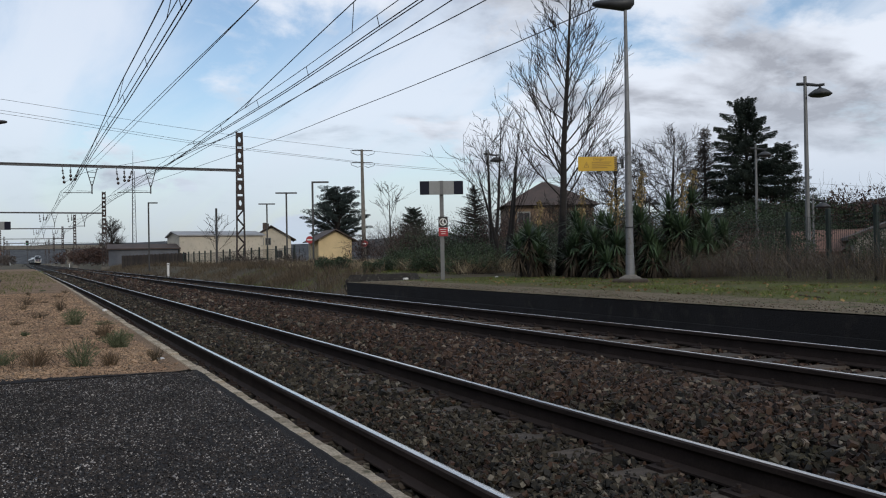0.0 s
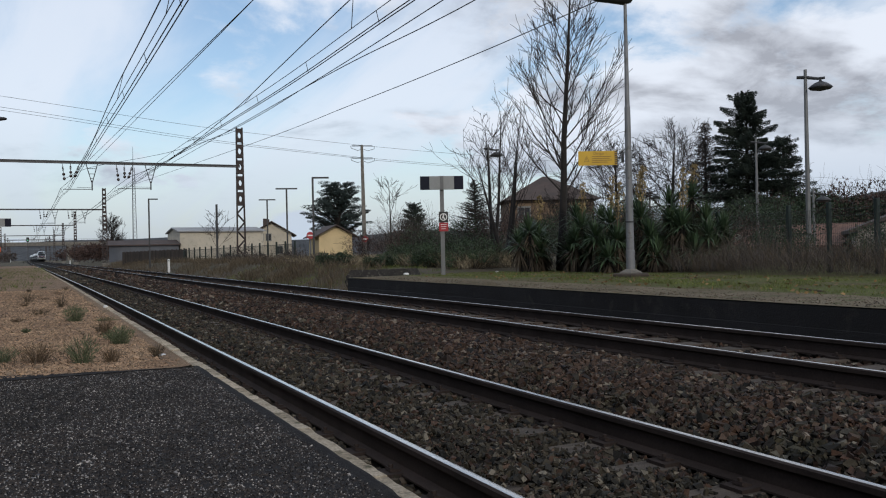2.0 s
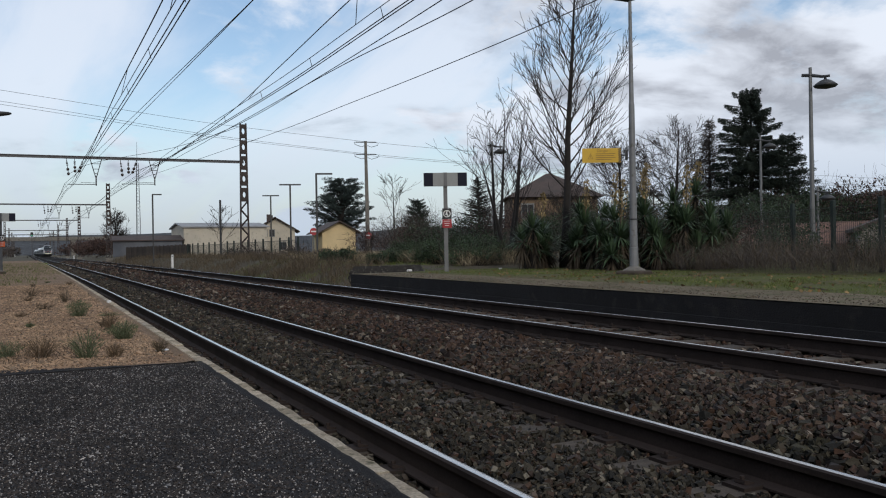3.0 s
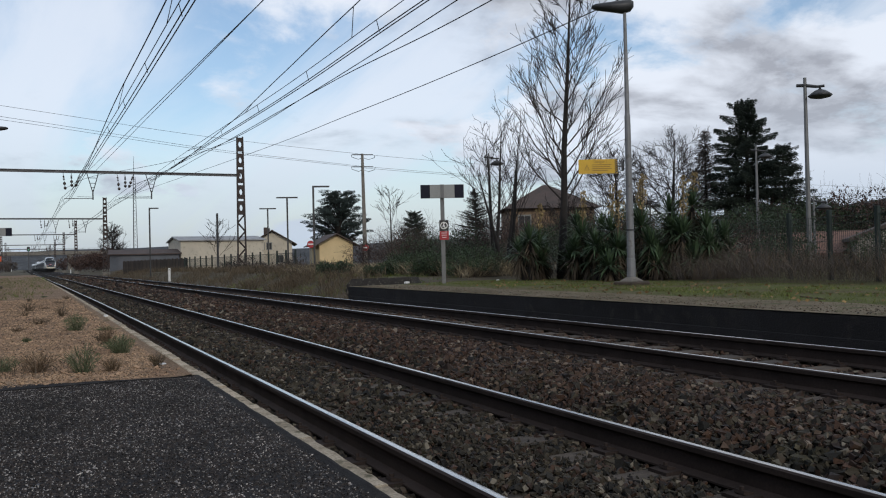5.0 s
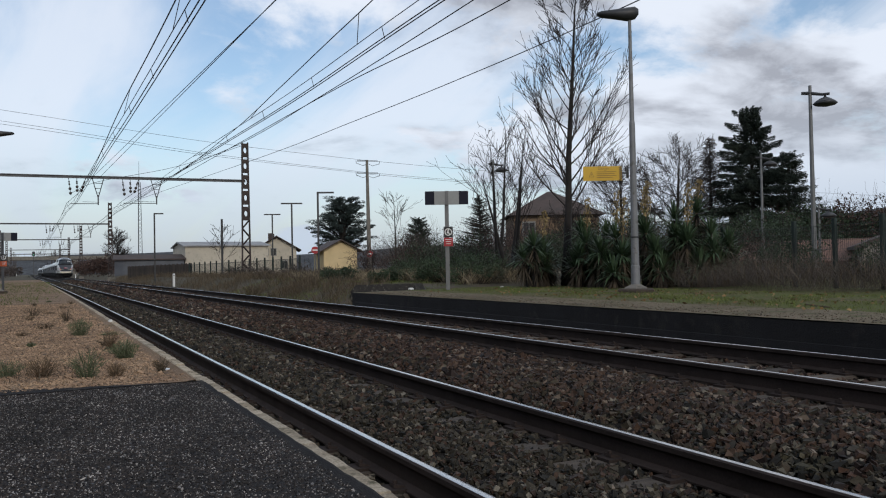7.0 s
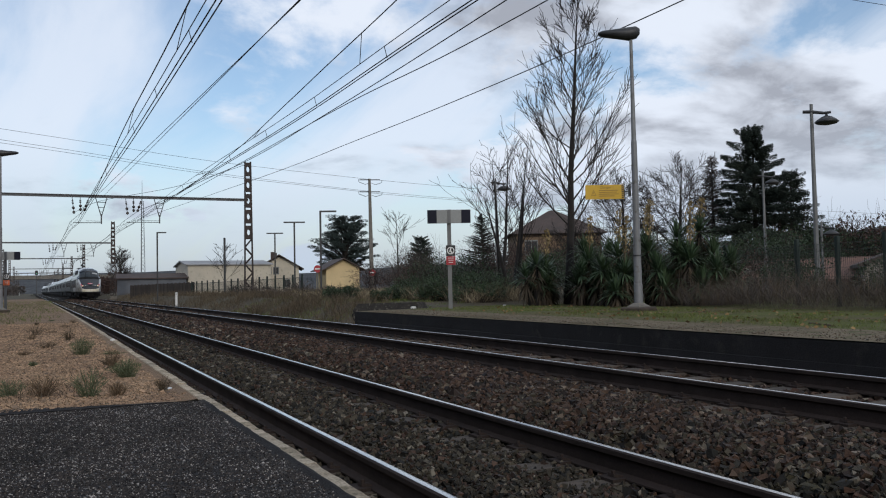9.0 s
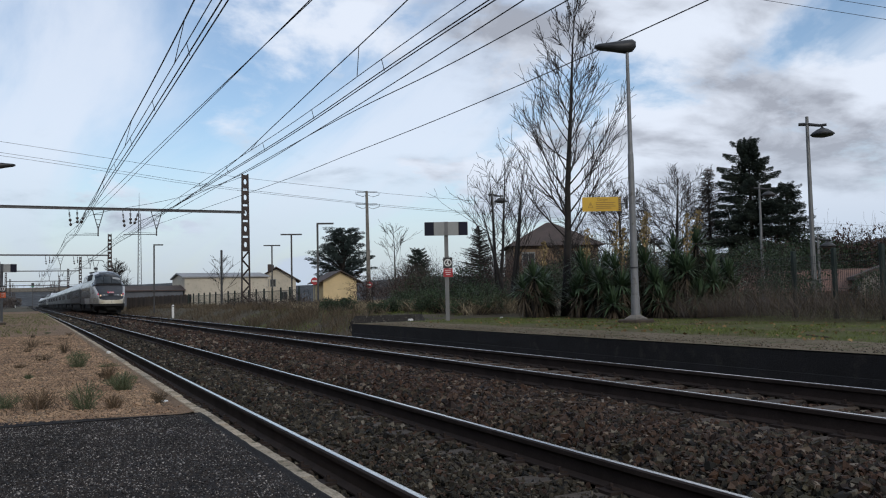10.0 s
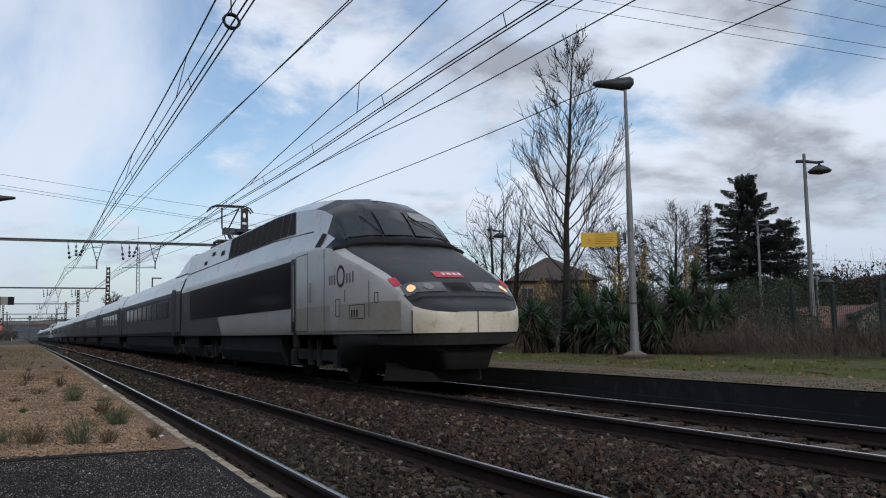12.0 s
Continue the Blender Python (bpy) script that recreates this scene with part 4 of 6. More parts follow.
def build_power_car():
    t = thing("power_car", (0, 0, 0), "white and grey high-speed power car with a slate nose", "train", "cars of the train")
    n = 9
    rings = [nose_ring(*st) for st in NOSE]
    groups = {}
    for i in range(len(rings) - 1):
        y = NOSE[i][0]
        for j in range(n - 1):
            if j >= 4:
                if y < 3.05:
                    g = "hood" if j >= 5 or y < 0.60 else "nose_stripe"
                elif y < 3.15:
                    g = "cowl"
                elif y < (3.5 if j == 4 else 4.0 if j == 5 else 4.3):
                    g = "windscreen"
                elif y < (3.5 if j == 4 else 4.0 if j == 5 else 5.0 if j == 6 else 5.7):
                    g = "roof_front"
                else:
                    g = "roof"
            else:
                g = "bumper" if y < 0.38 else "body"
            groups.setdefault(g, []).append((i, j))
    mats = dict(hood="slate", nose_stripe="pale", cowl="rubber", windscreen="screen", roof_front="slate", roof="silver", bumper="cream", body="pale")
    split = {"body", "nose_stripe", "bumper"}
    for g, sides, cells in [(g, sd, c) for g, c in groups.items() for sd in (((-1,), (1,)) if g in split else ((-1, 1),))]:
        s = Shape()
        for sx in sides:
            for i, j in cells:
                q = [rings[i][j], rings[i + 1][j], rings[i + 1][j + 1], rings[i][j + 1]]
                q = [(sx * x, y, z) for x, y, z in q]
                s.add(q if sx > 0 else q[::-1], [(0, 1, 2, 3)])
        ob = s.put(g, M[mats[g]], t, smooth=True)
        bm = bmesh.new()
        bm.from_mesh(ob.data)
        bmesh.ops.remove_doubles(bm, verts=bm.verts, dist=0.0005)
        bmesh.ops.recalc_face_normals(bm, faces=bm.faces)
        for e in bm.edges:
            e.smooth = len(e.link_faces) < 2 or e.calc_face_angle(0) < radians(28)
        bm.to_mesh(ob.data)
        bm.free()
    # front plate, floor and rear wall close the shell
    s = Shape()
    front = rings[0]
    s.add([(x, y, z) for x, y, z in front] + [(-x, y, z) for x, y, z in reversed(front)], [tuple(range(2 * n))])
    s.put("front_plate", M["cream"], t)
    s = Shape()
    s.add([(x, y, z) for x, y, z in rings[-1]] + [(-x, y, z) for x, y, z in reversed(rings[-1])], [tuple(range(2 * n))])
    s.loft([[(-st[1] + 0.03, st[0], 0.93), (st[1] - 0.03, st[0], 0.93)] for st in NOSE], 0, closed=False)
    s.put("end_wall", M["rubber"], t)
    # coupler cover seams
    for x in (-0.98, 0.0, 0.98):
        yb = {0.0: -0.004}.get(x, 0.37)
        Shape().box((x, yb, 1.11), (0.012, 0.02, 0.36)).put("seam", M["rubber"], t)
    s = Shape()
    s.loft([[hood_point(x, 0.42 + 0.05 * abs(x) ** 4, 0.012) for x in (-0.95 + 0.095 * i for i in range(21))], [hood_point(x, 0.445 + 0.05 * abs(x) ** 4, 0.012) for x in (-0.95 + 0.095 * i for i in range(21))]], 0, closed=False)
    s.put("seam", M["rubber"], t)
    # lamps, grille and marks on the nose
    for sx in (-1, 1):
        p = patch(0.27 * sx, 0.99 * sx, 0.56, 0.84, 8, 4, 0.010)
        lamp = p.put("headlamp_cover", M["headglass"], t, "glazed headlamp cluster", smooth=True)
        for cx, r, mt in ((0.86, 0.075, "headlit"), (0.55, 0.085, "signgrey")):
            d = Shape()
            c = [hood_point(sx * cx + r * math.cos(a), 0.69 + r * 1.1 * math.sin(a), 0.016) for a in (2 * math.pi * k / 16 for k in range(16))]
            d.add(c + [hood_point(sx * cx, 0.69, 0.026)], [(k, (k + 1) % 16, 16) for k in range(16)])
            d.put("headlamp" if mt == "headlit" else "tail_lamp", M[mt], lamp, "lit warm headlamp" if mt == "headlit" else "")
        r = patch(0.96 * sx, 1.09 * sx, 0.86, 1.14, 4, 4, 0.012)
        r.put("marker_lamp", M["red"], t, "red marker lamp")
    g = Shape()
    for i in range(9):
        x = -0.19 + 0.045 * i
        g.loft([[hood_point(x + 0.03, 0.56, 0.014), hood_point(x + 0.056, 0.56, 0.014)], [hood_point(x - 0.05, 0.82, 0.014), hood_point(x - 0.024, 0.82, 0.014)]], 0, closed=False)
    g.put("grille", M["rubber"], t)
    patch(-0.27, 0.27, 1.02, 1.30, 6, 3, 0.008).put("badge", M["red"], t, "small red badge")
    b = Shape()
    for x0, x1 in ((-0.12, -0.05), (-0.02, 0.06), (0.09, 0.16), (0.19, 0.25)):
        b.loft([[hood_point(x0, 1.11, 0.013), hood_point(x1, 1.11, 0.013)], [hood_point(x0, 1.22, 0.013), hood_point(x1, 1.22, 0.013)]], 0, closed=False)
    b.put("badge_mark", M["signwhite"], t)
    # panes, wipers and blind on the windscreen
    for x0, x1 in ((-1.12, -0.44), (-0.38, 0.20), (0.26, 1.10)):
        patch(x0, x1, 3.27, 3.98, 10, 8, 0.009).put("windscreen_pane", M["screenglass"], t, smooth=True)
    patch(0.36, 0.98, 3.66, 3.92, 8, 5, 0.018).put("blind", M["blind"], t, "pale sun blind behind the windscreen", smooth=True)
    for x0, x1, x2 in ((1.02, 0.45, 0.30), (-0.40, -0.62, -0.70)):
        w = Shape().tube([hood_point(x0 + (x1 - x0) * i / 6, 3.24 + 0.34 * i / 6, 0.03) for i in range(7)], 0.009, 5)
        w.tube([hood_point(x1, 3.58, 0.035), hood_point(x1 + (x2 - x1) * 0.5, 3.66, 0.04), hood_point(x2, 3.74, 0.035)], 0.014, 5)
        w.put("wiper", M["rubber"], t)
    patch(-0.12, 0.16, 4.52, 4.75, 4, 3, 0.012).put("roof_lamp", M["headglass"], t, "small lamp above the windscreen", smooth=True)
    c = Shape()
    c.tube([hood_point(-1.36 + 2.72 * i / 16, 3.13, 0.012) for i in range(17)], 0.042, 6)
    c.put("screen_gasket", M["rubber"], t, "black rubber bead under the windscreen", smooth=True)
    # dark valance under the bumper
    v = Shape()
    v.loft([[(sg * (st[1] - 0.06), st[0] + 0.02, z) for sg in (-1, 1) for z in ((0.93, 0.74) if sg < 0 else (0.74, 0.93))] for st in NOSE[:12]], 0, True)
    v.put("valance", M["under"], t, "dark grimy valance under the bumper")
    for sx in (-1, 1):
        x = sx * 1.414
        # dark glazed band with a paler rear panel
        Shape().box((x, 12.08, 1.985), (0.012, 12.64, 1.0)).put("side_band", M["bandglass"], t, "long dark glazed side band")
        Shape().box((x, 19.28, 1.985), (0.010, 1.74, 1.0)).put("side_band", M["midgrey"], t)
        # Flat strip: its dark colour stands in for the depth of the handrail gap.
        Shape().box((x, 5.56, 1.75), (0.010, 0.30, 1.55)).put("door_recess", M["slate"], t, "flat dark strip standing for the recess beside the cab door")
        mk = Shape()
        mk.loft([[(sx * 1.422, 19.25 + r * math.cos(2 * math.pi * k / 18), 2.1 + r * 1.05 * math.sin(2 * math.pi * k / 18)) for k in range(18)] for r in (0.30, 0.20)], 0)
        mk.put("ring_mark", M["ringgrey"], t, "faint grey ring on the dark band")
        f = Shape()
        f.add([(x, 13.0, 0.96), (x, 20.15, 0.96), (x, 20.15, 1.48), (x, 13.6, 1.48)], [(0, 1, 2, 3)])
        f.put("lower_panel", M["midgrey"], t)
        # beige strip laid over the lower side, ending near z 1.47
        f = Shape()
        f.loft([[(sx * (side_x(y) + 0.002), y, z) for z in (0.99, min(1.47, np.interp(y, [q[0] for q in NOSE], [q[2] for q in NOSE]).item() - 0.09))] for y in (0.62, 0.95, 1.4, 2.0, 2.7, 3.3, 4.2, 5.1, 5.4)], 0, closed=False)
        f.put("lower_panel", M["beige"], t)
        # doors and hatches as thin recessed lines
        lines = Shape()
        for y0, y1, z0, z1 in ((4.55, 5.36, 1.0, 2.9), (3.55, 3.55, 0.95, 2.55), (1.78, 2.36, 1.20, 1.44), (2.75, 2.95, 1.26, 1.56), (1.62, 1.62, 1.2, 1.84), (2.55, 2.55, 1.5, 1.72), (1.3, 1.42, 1.45, 1.62)):
            for yy in {y0, y1}:
                lines.box((sx * side_x(yy), yy, (z0 + min(z1, 2.55)) / 2), (0.008, 0.016, min(z1, 2.55) - z0))
            if y1 > y0:
                for zz in (z0, min(z1, 2.55)):
                    lines.tube([(sx * side_x(y0), y0, zz), (sx * side_x(y1), y1, zz)], 0.007, 4)
        lines.put("panel_joint", M["rubber"], t)
        h = Shape().tube([(sx * 1.43, 5.50, 1.2), (sx * 1.43, 5.50, 2.4)], 0.018, 6)
        h.tube([(sx * 1.43, 4.30, 1.55), (sx * 1.43, 4.30, 1.95)], 0.015, 6)
        h.put("handrail", M["galv"], t)
        h = Shape().box((sx * 1.38, 5.5, 1.15), (0.1, 0.14, 0.3))
        h.box((sx * 1.36, 5.5, 0.85), (0.1, 0.16, 0.35))
        h.put("step", M["under"], t)
        w = Shape()
        w.loft([[shell(sx, 4, 3.92, 0.10), shell(sx, 4, 4.24, 0.08)], [shell(sx, 4, 4.02, 0.95), shell(sx, 4, 4.28, 0.95)]], 0, closed=False)
        w.put("cab_side_window", M["rubber"], t)
        # plum letter shapes and unit number bars
        m = Shape()
        q = 16
        xx = lambda yy: sx * side_x(yy)
        ring = lambda ry, rz: [(xx(2.72 + ry * math.cos(2 * math.pi * k / q)) + sx * 0.004, 2.72 + ry * math.cos(2 * math.pi * k / q), 1.98 + rz * math.sin(2 * math.pi * k / q)) for k in range(q)]
        m.loft([ring(0.18, 0.21), ring(0.125, 0.15)], 0)
        for y0, w_, z0, z1 in ((2.46, 0.035, 1.84, 2.02), (2.34, 0.035, 1.84, 2.02), (2.22, 0.035, 1.84, 2.04), (2.99, 0.035, 1.84, 2.02), (3.12, 0.035, 1.84, 2.02), (3.24, 0.035, 1.84, 2.02)):
            yy = y0
            m.box((xx(yy), yy, (z0 + z1) / 2), (0.014, w_, z1 - z0))
        m.put("letter_mark", M["purple"], t)
        m = Shape()
        for y0 in (2.08, 2.18, 2.28):
            m.box((xx(y0), y0, 1.29), (0.01, 0.07, 0.13))
        m.put("number_bar", M["ink"], t)
        # roof grilles behind the cab
        for i in range(11):
            y0 = 6.15 + 0.64 * i
            lead = 0.32 if i == 0 else 0.0
            lou = Shape().loft([[shell(sx, 5, y0, 0.04), shell(sx, 5, y0 + 0.60, 0.04)], [shell(sx, 5, y0 + lead, 1.0), shell(sx, 5, y0 + 0.60, 1.0)]], 0, closed=False)
            lou.put("roof_grille", M["rubber"], t, "dark roof ventilation grille")
        for y0, f0, f1 in ((13.9, 0.35, 0.6), (15.4, 0.55, 0.75), (16.6, 0.2, 0.4)):
            lou = Shape().loft([[shell(sx, 5, y0, f0), shell(sx, 5, y0 + 0.5, f0)], [shell(sx, 5, y0, f1), shell(sx, 5, y0 + 0.5, f1)]], 0, closed=False)
            lou.put("roof_vent", M["rubber"], t)
        Shape().tube([shell(sx, 5, 4.9, 0.0), shell(sx, 5, 8.0, 0.0), shell(sx, 5, 20.15, 0.0)], 0.014, 5).put("gutter", M["slate"], t)
    Shape().block((0, 13.9, 4.08), (1.9, 0.9, 0.10), 0.03).put("roof_hatch", M["slate"], t)
    Shape().tube([(0.2, 8.6, 3.9), (0.2, 8.6, 4.12)], 0.03, 6).put("aerial", M["darkmetal"], t)
    for y0, y1, fr in ((0.2, 3.1, True), (6.9, 13.6, False), (17.2, 20.1, False)):
        skirt(t, y0, y1, front=fr)
    Shape().box((0, 10.8, 0.65), (1.8, 18.4, 0.52)).put("underframe", M["under"], t)
    s = Shape()
    s.loft([[(-0.46, 0.80, 0.13), (-0.42, 0.78, 0.44), (0.42, 0.78, 0.44), (0.46, 0.80, 0.13)], [(-0.62, 1.05, 0.13), (-0.56, 1.0, 0.44), (0.56, 1.0, 0.44), (0.62, 1.05, 0.13)], [(-0.95, 1.7, 0.13), (-0.9, 1.6, 0.44), (0.9, 1.6, 0.44), (0.95, 1.7, 0.13)]], 0, True)
    s.put("snow_plough", M["under"], t)
    bogie(t, 5.0)
    bogie(t, 15.4)
    pantograph(t, 18.75)
    return t


def build_trailer(length):
    t = thing("trailer", (0, 0, 0), "grey and white high-speed passenger coach with dark windows", "train", "cars of the train")
    half = [(1.36, 0.95), (1.43, 1.1), (1.43, 2.3), (1.40, 2.62), (1.26, 3.0), (1.05, 3.3), (0.72, 3.47), (0.0, 3.53)]
    names = ["side", "side", "side", "roof", "roof", "roof", "roof"]
    for g, mt in (("side", "midgrey"), ("roof", "silver")):
        idx = [j for j, q in enumerate(names) if q == g]
        ln = [half[j] for j in idx] + [half[idx[-1] + 1]]
        for sx in (-1, 1):
            s = Shape()
            s.loft([[(sx * x, y, z) for x, z in ln] for y in (0.18, length - 0.18)], 0, closed=False)
            s.put("coach_" + g, M[mt], t, smooth=False)
    e = Shape()
    for y in (0.18, length - 0.18):
        e.add([(x, y, z) for x, z in half] + [(-x, y, z) for x, z in reversed(half)], [tuple(range(16))])
    e.loft([[(-1.36, 0.18, 0.95), (1.36, 0.18, 0.95)], [(-1.36, length - 0.18, 0.95), (1.36, length - 0.18, 0.95)]], 0, closed=False)
    e.put("end_wall", M["rubber"], t)
    b = Shape()
    b.loft([[(-1.2, y, 0.9), (1.2, y, 0.9), (1.2, y, 2.8), (0.9, y, 3.3), (-0.9, y, 3.3), (-1.2, y, 2.8)] for y in (-0.2, 0.2)], 0, True)
    b.put("bellows", M["rubber"], t)
    pane = Shape().block((0, 0, 0), (0.012, 1.25, 0.66), 0.004)
    pm = pane.mesh("window_pane", M["bandglass"])
    count = int((length - 5) / 1.75)
    for sx in (-1, 1):
        for i in range(count):
            share("window_pane", pm, t, pose(sx * 1.434, 3.2 + 1.75 * i + 0.3, 2.0))
        d = Shape()
        d.block((sx * 1.434, 1.6, 1.85), (0.012, 0.85, 1.72), 0.004)
        d.put("door", M["slate"], t)
        Shape().box((sx * 1.436, length / 2, 2.43), (0.008, length - 0.5, 0.05)).put("stripe", M["slate"], t)
    skirt(t, 2.3, length - 2.3, 1.32, 0.22)
    Shape().box((0, length / 2, 0.65), (1.7, length - 1, 0.5)).put("underframe", M["under"], t)
    bogie(t, length - 0.3)
    if length > 20:
        bogie(t, 2.2)
        f = Shape()
        f.loft([[(-1.1, y, 3.3), (-0.85, y, z), (0.85, y, z), (1.1, y, 3.3)] for y, z in ((0.25, 4.0), (1.2, 3.98), (2.6, 3.75), (3.6, 3.5))], 0, True)
        f.put("roof_fairing", M["silver"], t, "white roof fairing")
    else:
        Shape().block((0, length * 0.5, 3.54), (1.0, 4.0, 0.12), 0.04).put("roof_unit", M["signgrey"], t)
    return t


SPEED, TIP = 33.3, 11.85      # metres a second; the nose at the last moment
TRAIN = []


def make_train():
    """Two coupled sets, each with a power car at both ends."""
    lead, first, mid = build_power_car(), build_trailer(21.1), build_trailer(17.2)
    used, y = set(), 0.0
    for _ in range(2):
        for car, length, turned in [(lead, 20.35, False), (first, 21.1, False)] + [(mid, 17.2, False)] * 6 + [(first, 21.1, True), (lead, 20.35, True)]:
            TRAIN.append((copy_thing(car, pose(0, 0, 0)) if car in used else car, y, length, turned))
            used.add(car)
            y += length
        y += 0.4


make_train()


def train_rows(offset, length, turned):
    rows = []
    for i in range(25):
        t = i * 0.5
        a = TIP + SPEED * (12.0 - t) + offset
        b = a + length
        xa, xb = X2 + bend(a), X2 + bend(b)
        turn = -math.degrees(math.atan2(xb - xa, b - a))
        rows.append((t, pose(xb, b, Z2, 0, 0, turn + 180) if turned else pose(xa, a, Z2, 0, 0, turn)))
    return rows


# ---- buildings and distance ----
M["render_cream"] = material("cream_wall_render", (0.62, 0.48, 0.27), 0.9, 0, (0.54, 0.42, 0.24), 0.6, 12, 0.1, spread=0.08)
M["render_pale"] = material("pale_wall_render", (0.52, 0.47, 0.38), 0.9, 0, (0.44, 0.40, 0.33), 0.5, 12, 0.1, third=(0.36, 0.33, 0.27), spread=0.08)
M["render_dim"] = material("dim_wall_render", (0.30, 0.28, 0.25), 0.9, 0, (0.24, 0.22, 0.2), 0.5, 12, 0.1, spread=0.08)
M["cladding"] = material("grey_blue_cladding", (0.10, 0.11, 0.13), 0.6, 0.2, (0.08, 0.085, 0.10), 0.6, 10, 0.05)
M["brickwork"] = material("brown_brick", (0.20, 0.14, 0.09), 0.9, 0, (0.145, 0.10, 0.07), 1.5, 20, 0.2, spread=0.2)
M["tile"] = material("brown_roof_tile", (0.074, 0.053, 0.046), 0.85, 0, (0.052, 0.040, 0.036), 0.8, 9, 0.4, spread=0.25, depth=0.03)
M["slateroof"] = material("grey_roof_sheet", (0.30, 0.30, 0.30), 0.6, 0.1, (0.24, 0.24, 0.24), 0.5, 9, 0.1)
M["orangeroof"] = material("orange_roof_tile", (0.17, 0.088, 0.06), 0.85, 0, (0.12, 0.062, 0.046), 1.2, 9, 0.4, spread=0.25, depth=0.03)
M["wood"] = material("dark_fence_wood", (0.055, 0.045, 0.038), 0.9, 0, (0.035, 0.03, 0.026), 2, 20, 0.3, random_tint=0.25)
M["greenmetal"] = material("dark_green_fence_paint", (0.014, 0.026, 0.022), 0.6, 0.1, (0.010, 0.019, 0.016), 2, 20, 0.05)
M["pane"] = material("house_window_glass", (0.03, 0.034, 0.04), 0.12, 0, (0.025, 0.028, 0.033), 1, 10, 0)
M["shutter"] = material("grey_shutter", (0.22, 0.23, 0.23), 0.7, 0, (0.18, 0.19, 0.19), 2, 20, 0.05)
# Hill tones are lifted paler and bluer: distance haze put into the colour.
M["hill"] = material("hazed_wooded_hill", (0.112, 0.118, 0.125), 1.0, 0, (0.084, 0.09, 0.096), 0.02, 0.25, 1.0, third=(0.14, 0.148, 0.16), spread=0.35, depth=3.0, spec=0.0)


def house(name, at, turn, w, d, eave, ridge, wall, roof, label, hip=False, windows=(), chimney=None, along="y", over=0.35):
    """w across the front (-y), d deep; the ridge runs along y (gable to the front) or along x."""
    t = thing(name, pose(*at, 0, 0, turn), label, "house" if name == "house" else "building")
    s = Shape()
    hw, hd = w / 2, d / 2
    if hip:
        s.loft([[(-hw, -hd, z), (hw, -hd, z), (hw, hd, z), (-hw, hd, z)] for z in (-1.0, eave)], 0, True)
    elif along == "y":
        s.loft([[(-hw, y, -1.0), (hw, y, -1.0), (hw, y, eave), (0, y, ridge - 0.15), (-hw, y, eave)] for y in (-hd, hd)], 0, True)
    else:
        s.loft([[(x, -hd, -1.0), (x, hd, -1.0), (x, hd, eave), (x, 0, ridge - 0.15), (x, -hd, eave)] for x in (-hw, hw)], 0, True)
    s.put("wall", M[wall], t)
    r = Shape()
    if hip:
        q = max(hw - hd, 0.2)
        base = [(-hw - over, -hd - over, eave - 0.1), (hw + over, -hd - over, eave - 0.1), (hw + over, hd + over, eave - 0.1), (-hw - over, hd + over, eave - 0.1)]
        topz = [(-q, 0, ridge), (q, 0, ridge)]
        r.add(base + topz, [(0, 1, 5, 4), (1, 2, 5), (2, 3, 4, 5), (3, 0, 4), (3, 2, 1, 0)])
    else:
        m = (ridge - eave) / (hw if along == "y" else hd)
        for sg in (-1, 1):
            e = (hw if along == "y" else hd) + over
            ln = (hd if along == "y" else hw) + over
            sec = [(0, ridge), (sg * e, ridge - m * e), (sg * e, ridge - m * e + 0.16), (0, ridge + 0.18)]
            if along == "y":
                r.loft([[(x, y, z) for x, z in sec] for y in (-ln, ln)], 0, True)
            else:
                r.loft([[(x, y, z) for y, z in sec] for x in (-ln, ln)], 0, True)
    rf = r.put("roof", M[roof], t)
    if chimney:
        for cx, cy in chimney:
            Shape().block((cx, cy, ridge + 0.2), (0.7, 0.55, 1.4), 0.05).put("chimney", M["tile"], rf)
    for wx, wz, ww, wh in windows:
        f = Shape().block((wx, -hd - 0.02, wz), (ww + 0.16, 0.08, wh + 0.16), 0.01)
        wo = f.put("window", M["shutter"], t)
        for sg in (-1, 1):
            Shape().box((wx + sg * ww * 0.25, -hd - 0.065, wz), (ww * 0.44, 0.02, wh * 0.92)).put("pane", M["pane"], wo)
    return t


house("house", (48.9, 147.0, 0.6), -6.0, 6.0, 9, 3.75, 5.35, "render_cream", "tile", "small cream house with a brown tiled gable roof", along="y", windows=(), over=0.95)
house("house", (41.9, 64.5, 0.4), -24.0, 7.4, 6.9, 5.0, 7.2, "brickwork", "tile", "brown brick house with a shallow hipped roof", hip=True, windows=((1.6, 3.7, 1.1, 1.2), (-2.4, 3.7, 1.0, 1.2), (0.2, 1.4, 1.0, 1.3)), over=0.6)
house("warehouse", (26.6, 138.5, 0.3), 0.5, 12.8, 12.0, 4.5, 5.2, "render_pale", "slateroof", "long pale industrial shed with a low roof", along="x")
house("house", (36.9, 142.5, 0.4), -14.0, 6.4, 12, 4.1, 6.0, "render_pale", "tile", "pale house with a shallow gable and small windows", along="y", windows=((-1.7, 3.5, 0.8, 1.1), (-0.5, 3.5, 0.8, 1.1), (1.2, 1.4, 1.0, 1.2)), chimney=((-1.0, 2.0), (-0.6, 5)), over=0.8)
house("shed", (15.4, 136.0, 0.3), -5.0, 9.8, 7.0, 2.55, 3.2, "cladding", "tile", "low dark shed with a shallow brown roof", along="x")
house("house", (38.3, 33.0, -1.4), -75.0, 7.0, 8.0, 2.3, 3.35, "brickwork", "orangeroof", "low house with an orange tiled roof behind the fence", along="x")
house("house", (38.6, 25.6, -1.1), -48.0, 7.4, 7.0, 2.7, 4.1, "render_dim", "tile", "pale house with a brown roof behind the mesh fence", along="y")


